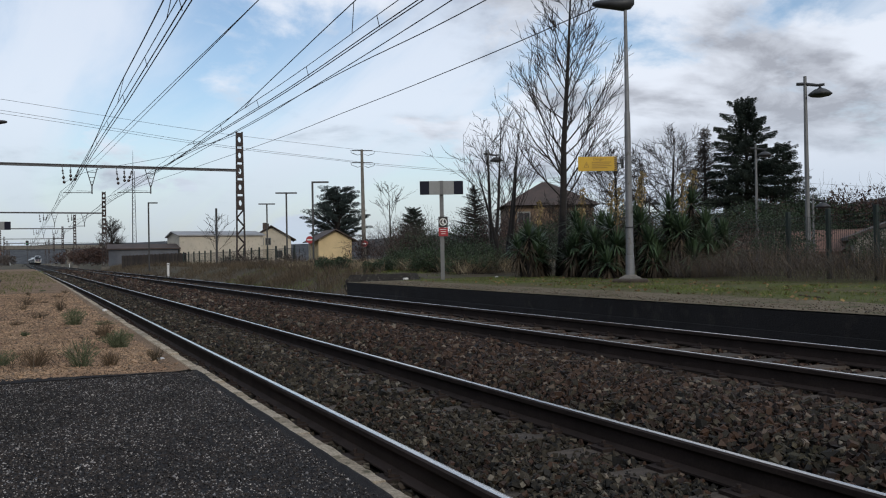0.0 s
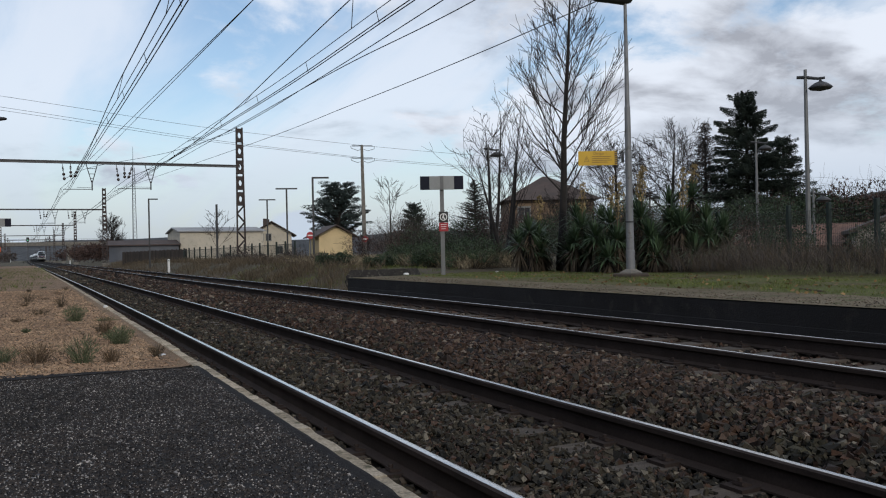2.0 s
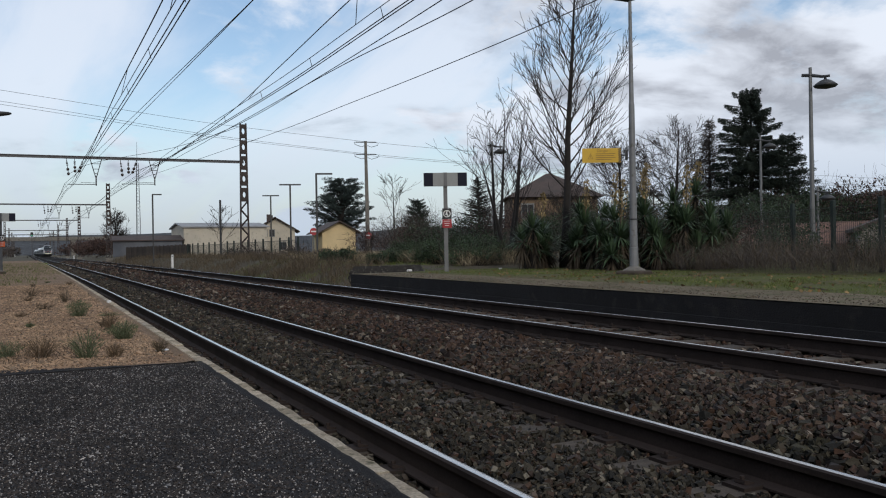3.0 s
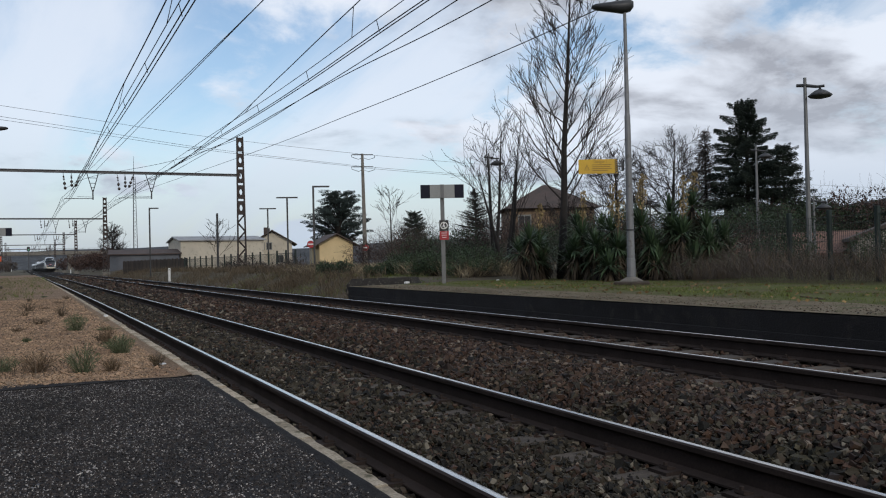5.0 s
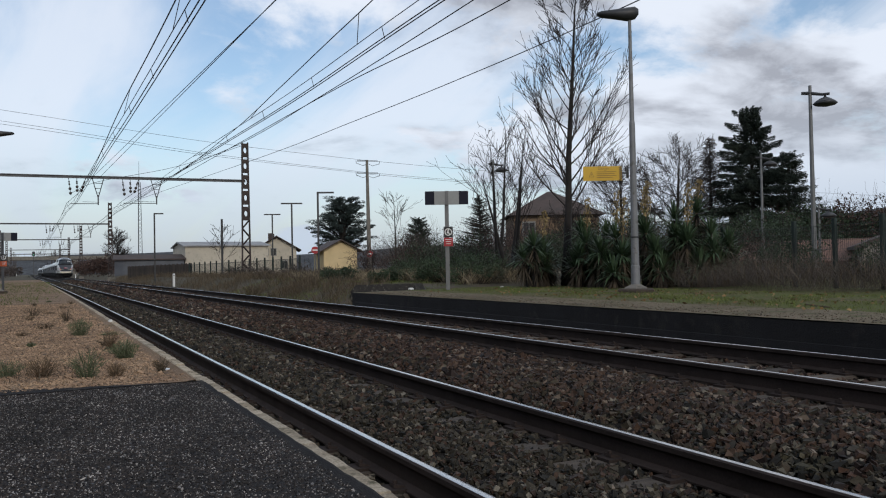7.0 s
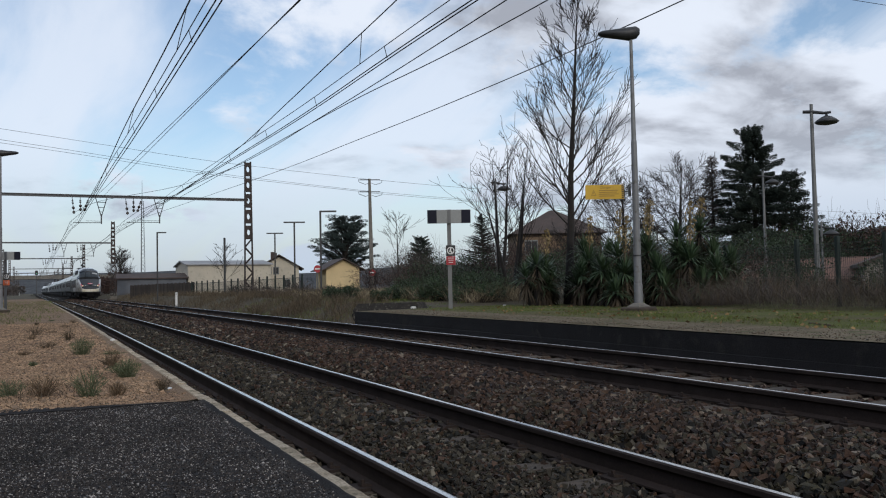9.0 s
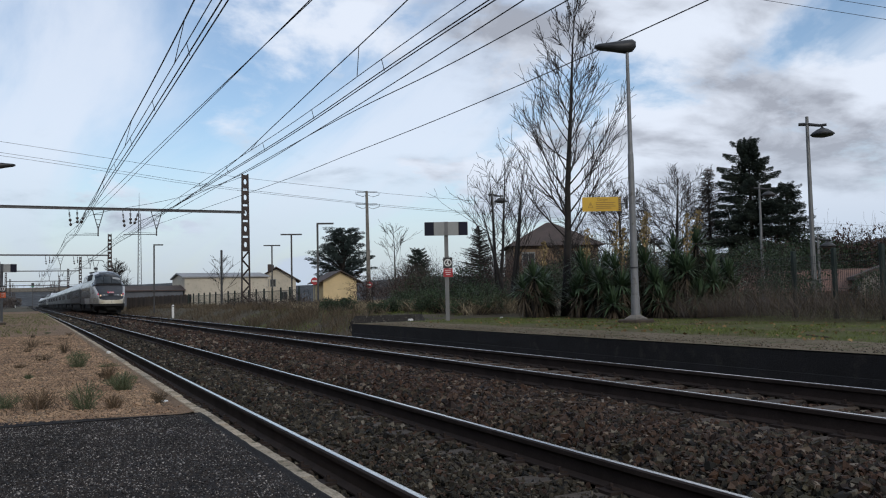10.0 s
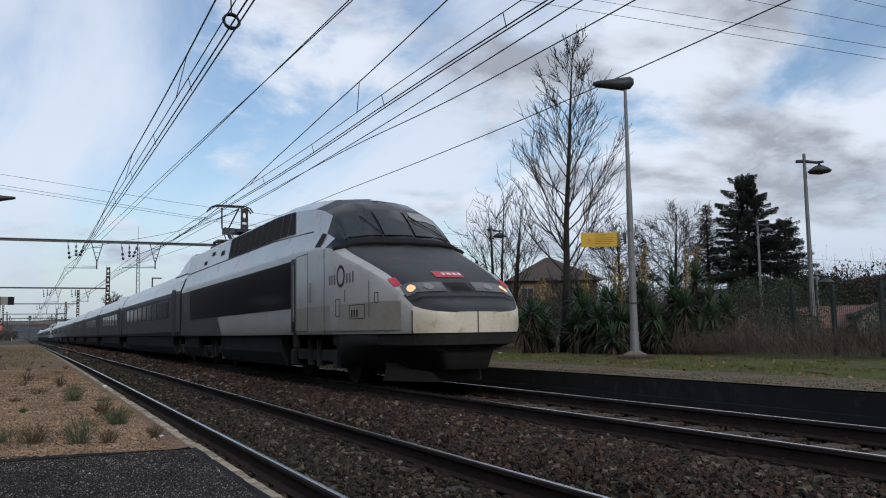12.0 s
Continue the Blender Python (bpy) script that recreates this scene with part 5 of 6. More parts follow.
# Added out of view: darkens reflections and blocks sky light from the -x side.
def wall_west():
    s = Shape()
    s.box((-8.4, 55.0, 3.6), (0.5, 200.0, 7.8))
    s.box((-11.5, 55.0, 7.6), (7.0, 201.0, 0.3))
    tagged(s.put("wall_west", M["soot"]), "unseen dark wall added to darken reflections and shade the line", "wall", kind="structure")


wall_west()


def bridge():
    t = thing("road_bridge", (0, 330, 0), "distant grey concrete road bridge over the tracks", "bridge")
    Shape().box((-4.0, 0, 6.4), (70, 9, 1.3)).put("deck", M["concrete"], t, "dark weathered concrete deck")
    r = Shape()
    r.box((-4.0, -4.4, 8.0), (70, 0.1, 0.08))
    for i in range(36):
        r.box((-38 + 2 * i, -4.4, 7.5), (0.08, 0.08, 1.0))
    r.put("railing", M["beam"], t)
    for x in (-14.0, 12.0):
        Shape().box((x, 0, 2.5), (1.6, 9, 7.0)).put("abutment", M["concrete"], t)


bridge()


def radio_mast():
    t = thing("radio_mast", (32.9, 317.6, 0), "tall thin lattice radio mast far beyond the line", "radio mast")
    for k in range(3):
        a = 2 * math.pi * k / 3
        Shape().tube([(1.0 * math.cos(a), 1.0 * math.sin(a), 0), (0.45 * math.cos(a), 0.45 * math.sin(a), 33)], 0.09, 4).put("leg", M["beam"], t)
    s = Shape()
    for i in range(24):
        z0, z1 = 1.35 * i, 1.35 * (i + 1)
        r0, r1 = 1.0 - 0.55 * z0 / 33, 1.0 - 0.55 * z1 / 33
        for k in range(3):
            a, b = 2 * math.pi * k / 3, 2 * math.pi * (k + 1) / 3
            s.tube([(r0 * math.cos(a), r0 * math.sin(a), z0), (r1 * math.cos(b), r1 * math.sin(b), z1)], 0.05, 3)
    s.put("bracing", M["beam"], t)
    Shape().tube([(0, 0, 32), (0, 0, 40.5)], [0.12, 0.04], 4).put("aerial", M["beam"], t)


radio_mast()


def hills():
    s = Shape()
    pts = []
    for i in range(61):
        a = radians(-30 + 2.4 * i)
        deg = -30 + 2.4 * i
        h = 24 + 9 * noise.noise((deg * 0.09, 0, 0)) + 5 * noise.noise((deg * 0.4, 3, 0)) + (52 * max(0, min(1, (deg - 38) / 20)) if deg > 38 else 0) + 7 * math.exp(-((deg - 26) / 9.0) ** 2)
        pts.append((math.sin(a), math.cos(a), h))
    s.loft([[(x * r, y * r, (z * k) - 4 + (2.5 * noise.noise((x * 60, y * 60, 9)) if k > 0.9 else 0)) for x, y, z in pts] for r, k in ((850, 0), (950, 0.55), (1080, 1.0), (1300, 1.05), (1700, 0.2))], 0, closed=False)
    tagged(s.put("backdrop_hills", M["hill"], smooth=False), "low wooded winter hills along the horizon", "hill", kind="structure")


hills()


# ---- lamps of the car park and the crossing ----
def park_lamp(at, turn, label, height=6.05):
    t = thing("park_lamp", pose(*at, 0, 0, turn), label, "street lamp", "car park lamps")
    Shape().tube([(0, 0, -0.3), (0, 0, 3.0), (0, 0, height)], [0.09, 0.07, 0.05], 10).put("pole", M["galv"], t)
    Shape().tube([(-0.25, 0, height - 0.22), (0.0, 0, height - 0.24), (0.35, 0, height - 0.31), (0.55, 0, height - 0.30)], [0.05, 0.055, 0.045, 0.04], 8).put("arm", M["darkmetal"], t)
    h = Shape()
    n = 18
    h.loft([[(0.42 + r * math.cos(2 * math.pi * j / n), r * math.sin(2 * math.pi * j / n), height - 0.56 + z) for j in range(n)] for r, z in ((0.02, 0.24), (0.05, 0.16), (0.16, 0.12), (0.28, 0.04), (0.36, -0.03), (0.30, -0.08), (0.12, -0.12), (0.01, -0.125))], 0, True)
    head = h.put("lamp_head", M["darkmetal"], t, "dark dish-shaped lamp head", smooth=True)
    return t


for _p, _h in (((21.55, 18.4, 0.40), 6.05), ((32.5, 30.8, 0.40), 6.0), ((21.5, 38.4, 0.5), 6.1), ((39.6, 47.4, -0.4), 5.5), ((33.4, 28.2, -1.3), 5.0)):
    park_lamp(_p, face_to_eye(_p[0], _p[1]), "slim grey car park lamp with a dish head", _h)


def square_lamp(at, turn, left, right, label):
    t = thing("crossing_lamp", pose(*at, 0, 0, turn), label, "street lamp", "lamps by the crossing")
    top = 5.6
    Shape().block((0, 0, top / 2 - 0.2), (0.13, 0.13, top + 0.4), 0.01).put("pole", M["darkmetal"], t)
    Shape().block(((right - left) / 2, 0, top + 0.04), (left + right, 0.2, 0.10), 0.01).put("lamp_bar", M["darkmetal"], t)


square_lamp((16.55, 53.1, 0.4), face_to_eye(16.5, 53), 0.06, 1.05, "square dark lamp post with a single flat arm")
square_lamp((17.75, 63.7, 0.5), face_to_eye(17.7, 63.7), 0.82, 0.82, "square dark lamp post with a flat double arm")
square_lamp((19.4, 76.2, 0.45), face_to_eye(19.4, 76.2), 0.75, 0.75, "square dark lamp post with a flat double arm, farther off")
square_lamp((9.05, 75.7, 0.4), face_to_eye(9, 75.7), 0.06, 0.75, "square dark lamp post beside the line")
_t = thing("bare_post", (13.85, 71.1, 0.3), "plain dark steel post near the fence", "post")
Shape().block((0, 0, 2.5), (0.16, 0.16, 5.1), 0.02).put("shaft", M["darkmetal"], _t)


def no_entry(at):
    t = thing("road_sign", pose(*at, 0, 0, face_to_eye(at[0], at[1])), "round red no-entry road sign on a thin post", "road sign", "road signs")
    Shape().tube([(0, 0, -2.4), (0, 0, 0.3)], 0.04, 6).put("post", M["galv"], t)
    n = 16
    d = Shape()
    d.loft([[(r * math.cos(2 * math.pi * j / n), y, r * math.sin(2 * math.pi * j / n)) for j in range(n)] for r, y in ((0.31, -0.03), (0.31, -0.06), (0.001, -0.062))], 0, True)
    d.put("disc", M["signred"], t)
    Shape().box((0, -0.068, 0), (0.42, 0.006, 0.11)).put("bar", M["signwhite"], t)


no_entry((20.8, 67.7, 2.6))
no_entry((28.25, 74.6, 2.35))


def marker_post(at, label):
    t = thing("marker_post", at, label, "marker post", "white marker posts")
    Shape().block((0, 0, 0.42), (0.16, 0.12, 0.95), 0.03).put("post_body", M["signwhite"], t)
    Shape().box((0, -0.063, 0.78), (0.1, 0.006, 0.05)).put("post_plate", M["ink"], t)


marker_post((8.73, 62.4, 0.02), "short white kilometre post beside the track")
marker_post((6.3, 170, -0.1), "short white post far along the track")
marker_post((-6.5, 320.0, 0.3), "white post far along the gravel platform")


def signal():
    t = thing("line_signal", (-1.2, 318, 0), "distant railway signal showing green", "railway signal")
    Shape().tube([(0, 0, 0), (0, 0, 8.6)], 0.12, 6).put("post", M["beam"], t)
    Shape().block((0, -0.2, 7.8), (0.9, 0.3, 1.5), 0.1).put("signal_head", M["ink"], t)
    Shape().tube([(0, -0.36, 7.6), (0, -0.42, 7.6)], 0.16, 10).put("green_lamp", material("green_signal_glass", (0.02, 0.3, 0.15), 0.3, glow=(0.1, 1.0, 0.5, 1.5)), t)


signal()


# ---- fences ----
def mesh_fence():
    t = thing("mesh_fence", (0, 0, 0), "dark green welded mesh fence on square posts", "fence")
    pts = [Vector((16.6, 19.2, 0.42)), Vector((16.1, 16.6, 0.42)), Vector((15.75, 14.0, 0.42)), Vector((15.5, 12.7, 0.42)), Vector((15.3, 11.4, 0.42)), Vector((15.0, 8.9, 0.42)), Vector((14.7, 6.4, 0.42))]
    for p in pts:
        Shape().block((p.x, p.y, p.z + 0.75), (0.09, 0.09, 1.62), 0.01).put("post", M["greenmetal"], t)
    for a, b in zip(pts, pts[1:]):
        s = Shape()
        n = int((b - a).length / 0.055)
        for i in range(n + 1):
            p = a.lerp(b, i / n)
            s.tube([p + Vector((0, 0, 0.05)), p + Vector((0, 0, 1.42))], 0.0035, 3, caps=False)
        for h in (0.08, 0.28, 0.48, 0.68, 0.88, 1.08, 1.25, 1.40):
            s.tube([a + Vector((0, 0, h)), b + Vector((0, 0, h))], 0.005, 3, caps=False)
        s.put("mesh_panel", M["greenmetal"], t)


mesh_fence()


def paling_fence():
    t = thing("paling_fence", (0, 0, 0), "dark wooden paling fence along the line", "fence")
    a, b = Vector((9.2, 101.0, 0.15)), Vector((13.4, 84.0, 0.25))
    pm = Shape().block((0, 0, 0.75), (0.30, 0.05, 1.6), 0.01).mesh("board", M["wood"])
    for i in range(46):
        p = a.lerp(b, i / 45)
        share("board", pm, t, pose(p.x, p.y, p.z + 0.05 * math.sin(i * 2.3), 0, 0, -76))
    Shape().tube([a + Vector((0.06, 0.02, 1.0)), b + Vector((0.06, 0.02, 1.0))], 0.04, 4).put("rail", M["wood"], t)
    u = thing("post_fence", (0, 0, 0), "green mesh panels on dark posts before the sheds", "fence")
    a, b = Vector((13.2, 84.0, 0.2)), Vector((16.4, 57.0, 0.35))
    qm = Shape().block((0, 0, 0.8), (0.12, 0.12, 1.75), 0.02).mesh("post", M["greenmetal"])
    for i in range(17):
        p = a.lerp(b, i / 16)
        share("post", qm, u, pose(p.x, p.y, p.z))
        if i < 16:
            q = a.lerp(b, (i + 1) / 16)
            s = Shape()
            for k in range(9):
                c = p.lerp(q, k / 9)
                s.tube([c + Vector((0, 0, 0.1)), c + Vector((0, 0, 1.45))], 0.014, 3, caps=False)
            for h in (0.15, 0.8, 1.45):
                s.tube([p + Vector((0, 0, h)), q + Vector((0, 0, h))], 0.02, 3, caps=False)
            s.put("mesh_panel", M["greenmetal"], u)


paling_fence()


def end_blocks():
    t = thing("stone_ramp", pose(9.9, 24.6, 0.05, 0, 0, -50), "weathered dark stone block at the platform end", "stone block")
    s = Shape()
    s.loft([[(x, y, z) for x, y in ((-1.15, -0.35), (1.15, -0.35), (1.1, 0.45), (-1.1, 0.45))] for z in (-0.4, 0.30)] + [[(-1.0, -0.28, 0.50), (1.08, -0.28, 0.53), (1.0, 0.4, 0.52), (-0.9, 0.4, 0.49)]], 0, True)
    s.put("block", material("dark_mossy_stone", (0.040, 0.036, 0.032), 0.95, 0, (0.024, 0.022, 0.020), 3.5, 30, 0.8, third=(0.17, 0.155, 0.13), spread=0.4, depth=0.03), t)
    u = thing("stone_ramp", pose(10.9, 27.0, -0.05, 0, 0, -45), "low dark stone ramp beside the platform end", "stone block")
    s = Shape()
    s.loft([[(-1.3, -0.4, z), (1.3, -0.4, z), (1.3, 0.6, z), (-1.3, 0.6, z)] for z in (-0.4, 0.2)] + [[(-0.3, -0.35, 0.48), (1.25, -0.35, 0.54), (1.25, 0.5, 0.52), (-0.3, 0.5, 0.46)]], 0, True)
    s.put("block", M["soot"], u)


end_blocks()


# ---- plants ----
def plant_material(name, color, second, rough=0.8, tint=0.35):
    return material(name, color, rough, 0, second, 0.8, 25, 0.0, random_tint=tint, island=True, spread=0.15, spec=0.25)


# Bark and twig are darkened in colour to stand for trees against the light.
M["bark"] = material("backlit_dark_bark", (0.024, 0.020, 0.018), 0.95, 0, (0.016, 0.014, 0.013), 3, 30, 0.5, spread=0.25)
M["twig"] = material("backlit_grey_brown_twig", (0.036, 0.029, 0.025), 0.95, 0, (0.025, 0.021, 0.019), 2, 30, 0)
M["needle"] = plant_material("fir_needles", (0.030, 0.042, 0.032), (0.020, 0.030, 0.024))
# Cedar needles are lightened for distance haze, which is put into this colour.
M["cedar"] = plant_material("hazed_cedar_needles", (0.042, 0.058, 0.054), (0.029, 0.042, 0.039))
M["yucca"] = plant_material("yucca_leaf", (0.062, 0.10, 0.052), (0.040, 0.070, 0.040), 0.5)
M["yuccadead"] = plant_material("yucca_dead_leaf", (0.085, 0.068, 0.048), (0.05, 0.04, 0.03))
M["capsule"] = plant_material("yucca_dry_flower", (0.26, 0.20, 0.10), (0.16, 0.12, 0.06))
M["ivy"] = plant_material("dark_evergreen_leaf", (0.040, 0.062, 0.034), (0.025, 0.041, 0.023), 0.6)
M["juniper"] = plant_material("juniper_spray", (0.052, 0.082, 0.042), (0.034, 0.056, 0.030), 0.6)
M["brush"] = plant_material("brown_brush", (0.112, 0.096, 0.084), (0.072, 0.061, 0.056))
M["straw"] = plant_material("dry_grass", (0.125, 0.10, 0.066), (0.075, 0.060, 0.042))
M["grass"] = plant_material("short_grass", (0.135, 0.168, 0.042), (0.10, 0.115, 0.038))
M["weed"] = plant_material("grey_green_weed", (0.125, 0.150, 0.085), (0.085, 0.105, 0.058))
M["redweed"] = plant_material("reddish_dry_weed", (0.17, 0.125, 0.08), (0.11, 0.08, 0.054))
M["russet"] = plant_material("russet_shrub_leaf", (0.085, 0.055, 0.046), (0.056, 0.038, 0.034))
M["litter"] = plant_material("fallen_leaf", (0.25, 0.17, 0.08), (0.15, 0.10, 0.05))


def quads_mesh(name, P, mat):
    """P: (n, 4, 3) corners of single leaves."""
    n = len(P)
    me = bpy.data.meshes.new(name)
    me.vertices.add(n * 4)
    me.vertices.foreach_set("co", P.astype(np.float32).ravel())
    me.loops.add(n * 4)
    me.loops.foreach_set("vertex_index", np.arange(n * 4, dtype=np.int32))
    me.polygons.add(n)
    me.polygons.foreach_set("loop_start", np.arange(0, n * 4, 4, dtype=np.int32))
    me.polygons.foreach_set("loop_total", np.full(n, 4, np.int32))
    me.update(calc_edges=True)
    me.materials.append(mat)
    return me


def leaves(C, A, length, width, rng):
    """One pointed leaf for each centre C along direction A."""
    n = len(C)
    A = A / np.maximum(np.linalg.norm(A, axis=1, keepdims=True), 1e-6)
    S = np.cross(A, rng.normal(size=(n, 3)))
    S /= np.maximum(np.linalg.norm(S, axis=1, keepdims=True), 1e-6)
    L = length * rng.uniform(0.6, 1.3, (n, 1))
    W = width * rng.uniform(0.6, 1.3, (n, 1))
    return np.stack([C - A * L / 2, C + S * W / 2 - A * L * 0.05, C + A * L / 2, C - S * W / 2 - A * L * 0.05], 1)


def blades(B, height, width, lean, rng):
    """Upright grass blades from the foot points B."""
    n = len(B)
    a = rng.uniform(0, 2 * math.pi, n)
    S = np.stack([np.cos(a), np.sin(a), 0 * a], 1)
    H = height * rng.uniform(0.45, 1.25, (n, 1))
    D = np.concatenate([rng.normal(0, lean, (n, 2)), np.ones((n, 1))], 1)
    mid, top = B + D * H * 0.5, B + D * np.array([1.35, 1.35, 1.0]) * H
    return np.stack([B - S * width / 2, mid - S * width * 0.4, top, mid + S * width * 0.4], 1)


def grow(s, p, d, length, r, level, rng, bend_up, kids, spread, ratio, side=6, curve=0.12, rmin=0.006, span=(0.35, 0.95)):
    n = 5 if level == 0 else (4 if level == 1 else 3)
    pts, q, v = [Vector(p)], Vector(p), Vector(d).normalized()
    for i in range(n):
        v = (v + Vector(rng.normal(0, curve, 3)) + Vector((0, 0, bend_up))).normalized()
        q = q + v * (length / n)
        pts.append(q.copy())
    s.tube(pts, [max(r * (1 - 0.75 * i / n), rmin) for i in range(n + 1)], side, caps=False)
    if level >= len(kids):
        return
    for i in range(kids[level]):
        t = rng.uniform(*span) if level else span[0] + (span[1] - span[0]) * ((i + rng.uniform(0, 0.9)) / kids[level])
        k = min(int(t * n), n - 1)
        c = pts[k].lerp(pts[k + 1], t * n - k)
        ax = (pts[k + 1] - pts[k]).normalized()
        a = rng.uniform(0, 2 * math.pi) if level else i * 2.4 + rng.uniform(-0.4, 0.4)
        o = ax.orthogonal().normalized()
        o = Matrix.Rotation(a, 3, ax) @ o
        g = rng.uniform(0.7, 1.25) * spread[level]
        cd = ax * math.cos(g) + o * math.sin(g)
        grow(s, c, cd, length * ratio[level] * rng.uniform(0.7, 1.15) * (1.15 - 0.55 * t if level == 0 else 1.0), max(r * (1 - 0.75 * t) * 0.6, rmin), level + 1, rng, bend_up, kids, spread, ratio, max(side - 1, 3), curve * 1.2, rmin, (0.15, 0.95))


def bare_tree(at, height, r, seed, label, kids=(26, 7, 4), spread=(0.75, 0.55, 0.6), ratio=(0.42, 0.45, 0.5), up=0.06, rmin=0.006, span=(0.25, 0.97), stems=1, lean=0.0):
    rng = np.random.default_rng(seed)
    t = thing("bare_tree", at, label, "tree", "bare winter trees")
    for i in range(stems):
        s = Shape()
        a = 2 * math.pi * i / max(stems, 1) + 0.4
        d = (lean * math.cos(a), lean * math.sin(a), 1)
        n = 7
        pts, q, v = [Vector((0.1 * i, 0, -0.15))], Vector((0.1 * i, 0, -0.15)), Vector(d).normalized()
        h = height * (1.0 if i == 0 else rng.uniform(0.75, 0.95))
        for k in range(n):
            v = (v + Vector(rng.normal(0, 0.02, 3)) + Vector((0, 0, 0.06))).normalized()
            q = q + v * (h / n)
            pts.append(q.copy())
        trunk = Shape().tube(pts, [max(r * (1 - 0.93 * k / n) * (1.25 if k == 0 else 1), rmin) for k in range(n + 1)], 8)
        trunk.put("trunk", M["bark"], t, smooth=True)
        for j in range(kids[0]):
            f = span[0] + (span[1] - span[0]) * (j + rng.uniform(0, 0.9)) / kids[0]
            k = min(int(f * n), n - 1)
            c = pts[k].lerp(pts[k + 1], f * n - k)
            az = j * 2.4 + rng.uniform(-0.5, 0.5)
            g = spread[0] * rng.uniform(0.75, 1.2)
            cd = Vector((math.sin(g) * math.cos(az), math.sin(g) * math.sin(az), math.cos(g)))
            ln = h * ratio[0] * rng.uniform(0.75, 1.15) * (1.2 - 0.85 * max(f - 0.25, 0) / 0.75)
            grow(s, c, cd, ln, max(r * (1 - 0.9 * f) * 0.28, rmin * 1.3), 1, rng, up, kids, spread, ratio, 5, 0.10, rmin, (0.15, 0.95))
        s.put("crown", M["twig"], t, "leafless crown of fine twigs")
    return t


bare_tree((14.1, 20.95, 0.40), 9.3, 0.14, 3, "tall leafless tree with steep slender branches", (40, 9, 3), (0.82, 0.42, 0.5), (0.255, 0.44, 0.5), 0.12, 0.0063, (0.24, 0.985))
bare_tree((15.1, 26.0, 0.40), 5.6, 0.10, 7, "slender leafless tree with several stems", (10, 4, 2), (0.6, 0.5, 0.5), (0.40, 0.5, 0.5), 0.08, 0.006, (0.35, 0.97), 3, 0.28)
bare_tree((16.7, 29.6, 0.40), 6.6, 0.10, 11, "leafless tree with thin spreading twigs", (12, 4, 2), (0.75, 0.5, 0.5), (0.42, 0.5, 0.5), 0.07, 0.0065, (0.35, 0.97), 2, 0.2)
bare_tree((40.8, 46.8, 0.2), 9.0, 0.26, 13, "broad leafless tree with a rounded crown", (26, 11, 7), (1.05, 0.6, 0.6), (0.46, 0.46, 0.5), 0.04, 0.010, (0.2, 0.95))
bare_tree((37.8, 49.0, 0.2), 8.2, 0.22, 17, "broad leafless tree behind the shrubs", (26, 11, 7), (1.05, 0.6, 0.6), (0.48, 0.46, 0.5), 0.04, 0.010, (0.2, 0.95))
bare_tree((36.0, 53.0, 0.2), 5.2, 0.12, 19, "low leafless tree beside the brick house", (16, 7, 4), (0.9, 0.6, 0.6), (0.5, 0.5, 0.5), 0.05, 0.012, (0.15, 0.95), 2, 0.3)
bare_tree((28.8, 69.4, 0.3), 7.2, 0.12, 23, "thin crooked leafless tree", (9, 4, 3), (0.75, 0.5, 0.5), (0.5, 0.5, 0.5), 0.05, 0.012, (0.4, 0.95))
bare_tree((12.9, 160.5, 0.0), 8.2, 0.25, 29, "dense leafless tree beside the far masts", (28, 10, 6), (0.7, 0.55, 0.6), (0.38, 0.46, 0.5), 0.06, 0.016, (0.15, 0.95))
bare_tree((13.95, 71.6, 0.3), 4.6, 0.06, 31, "small leafless tree by the bare post", (14, 5), (0.8, 0.5), (0.42, 0.5), 0.04, 0.012, (0.3, 0.95))


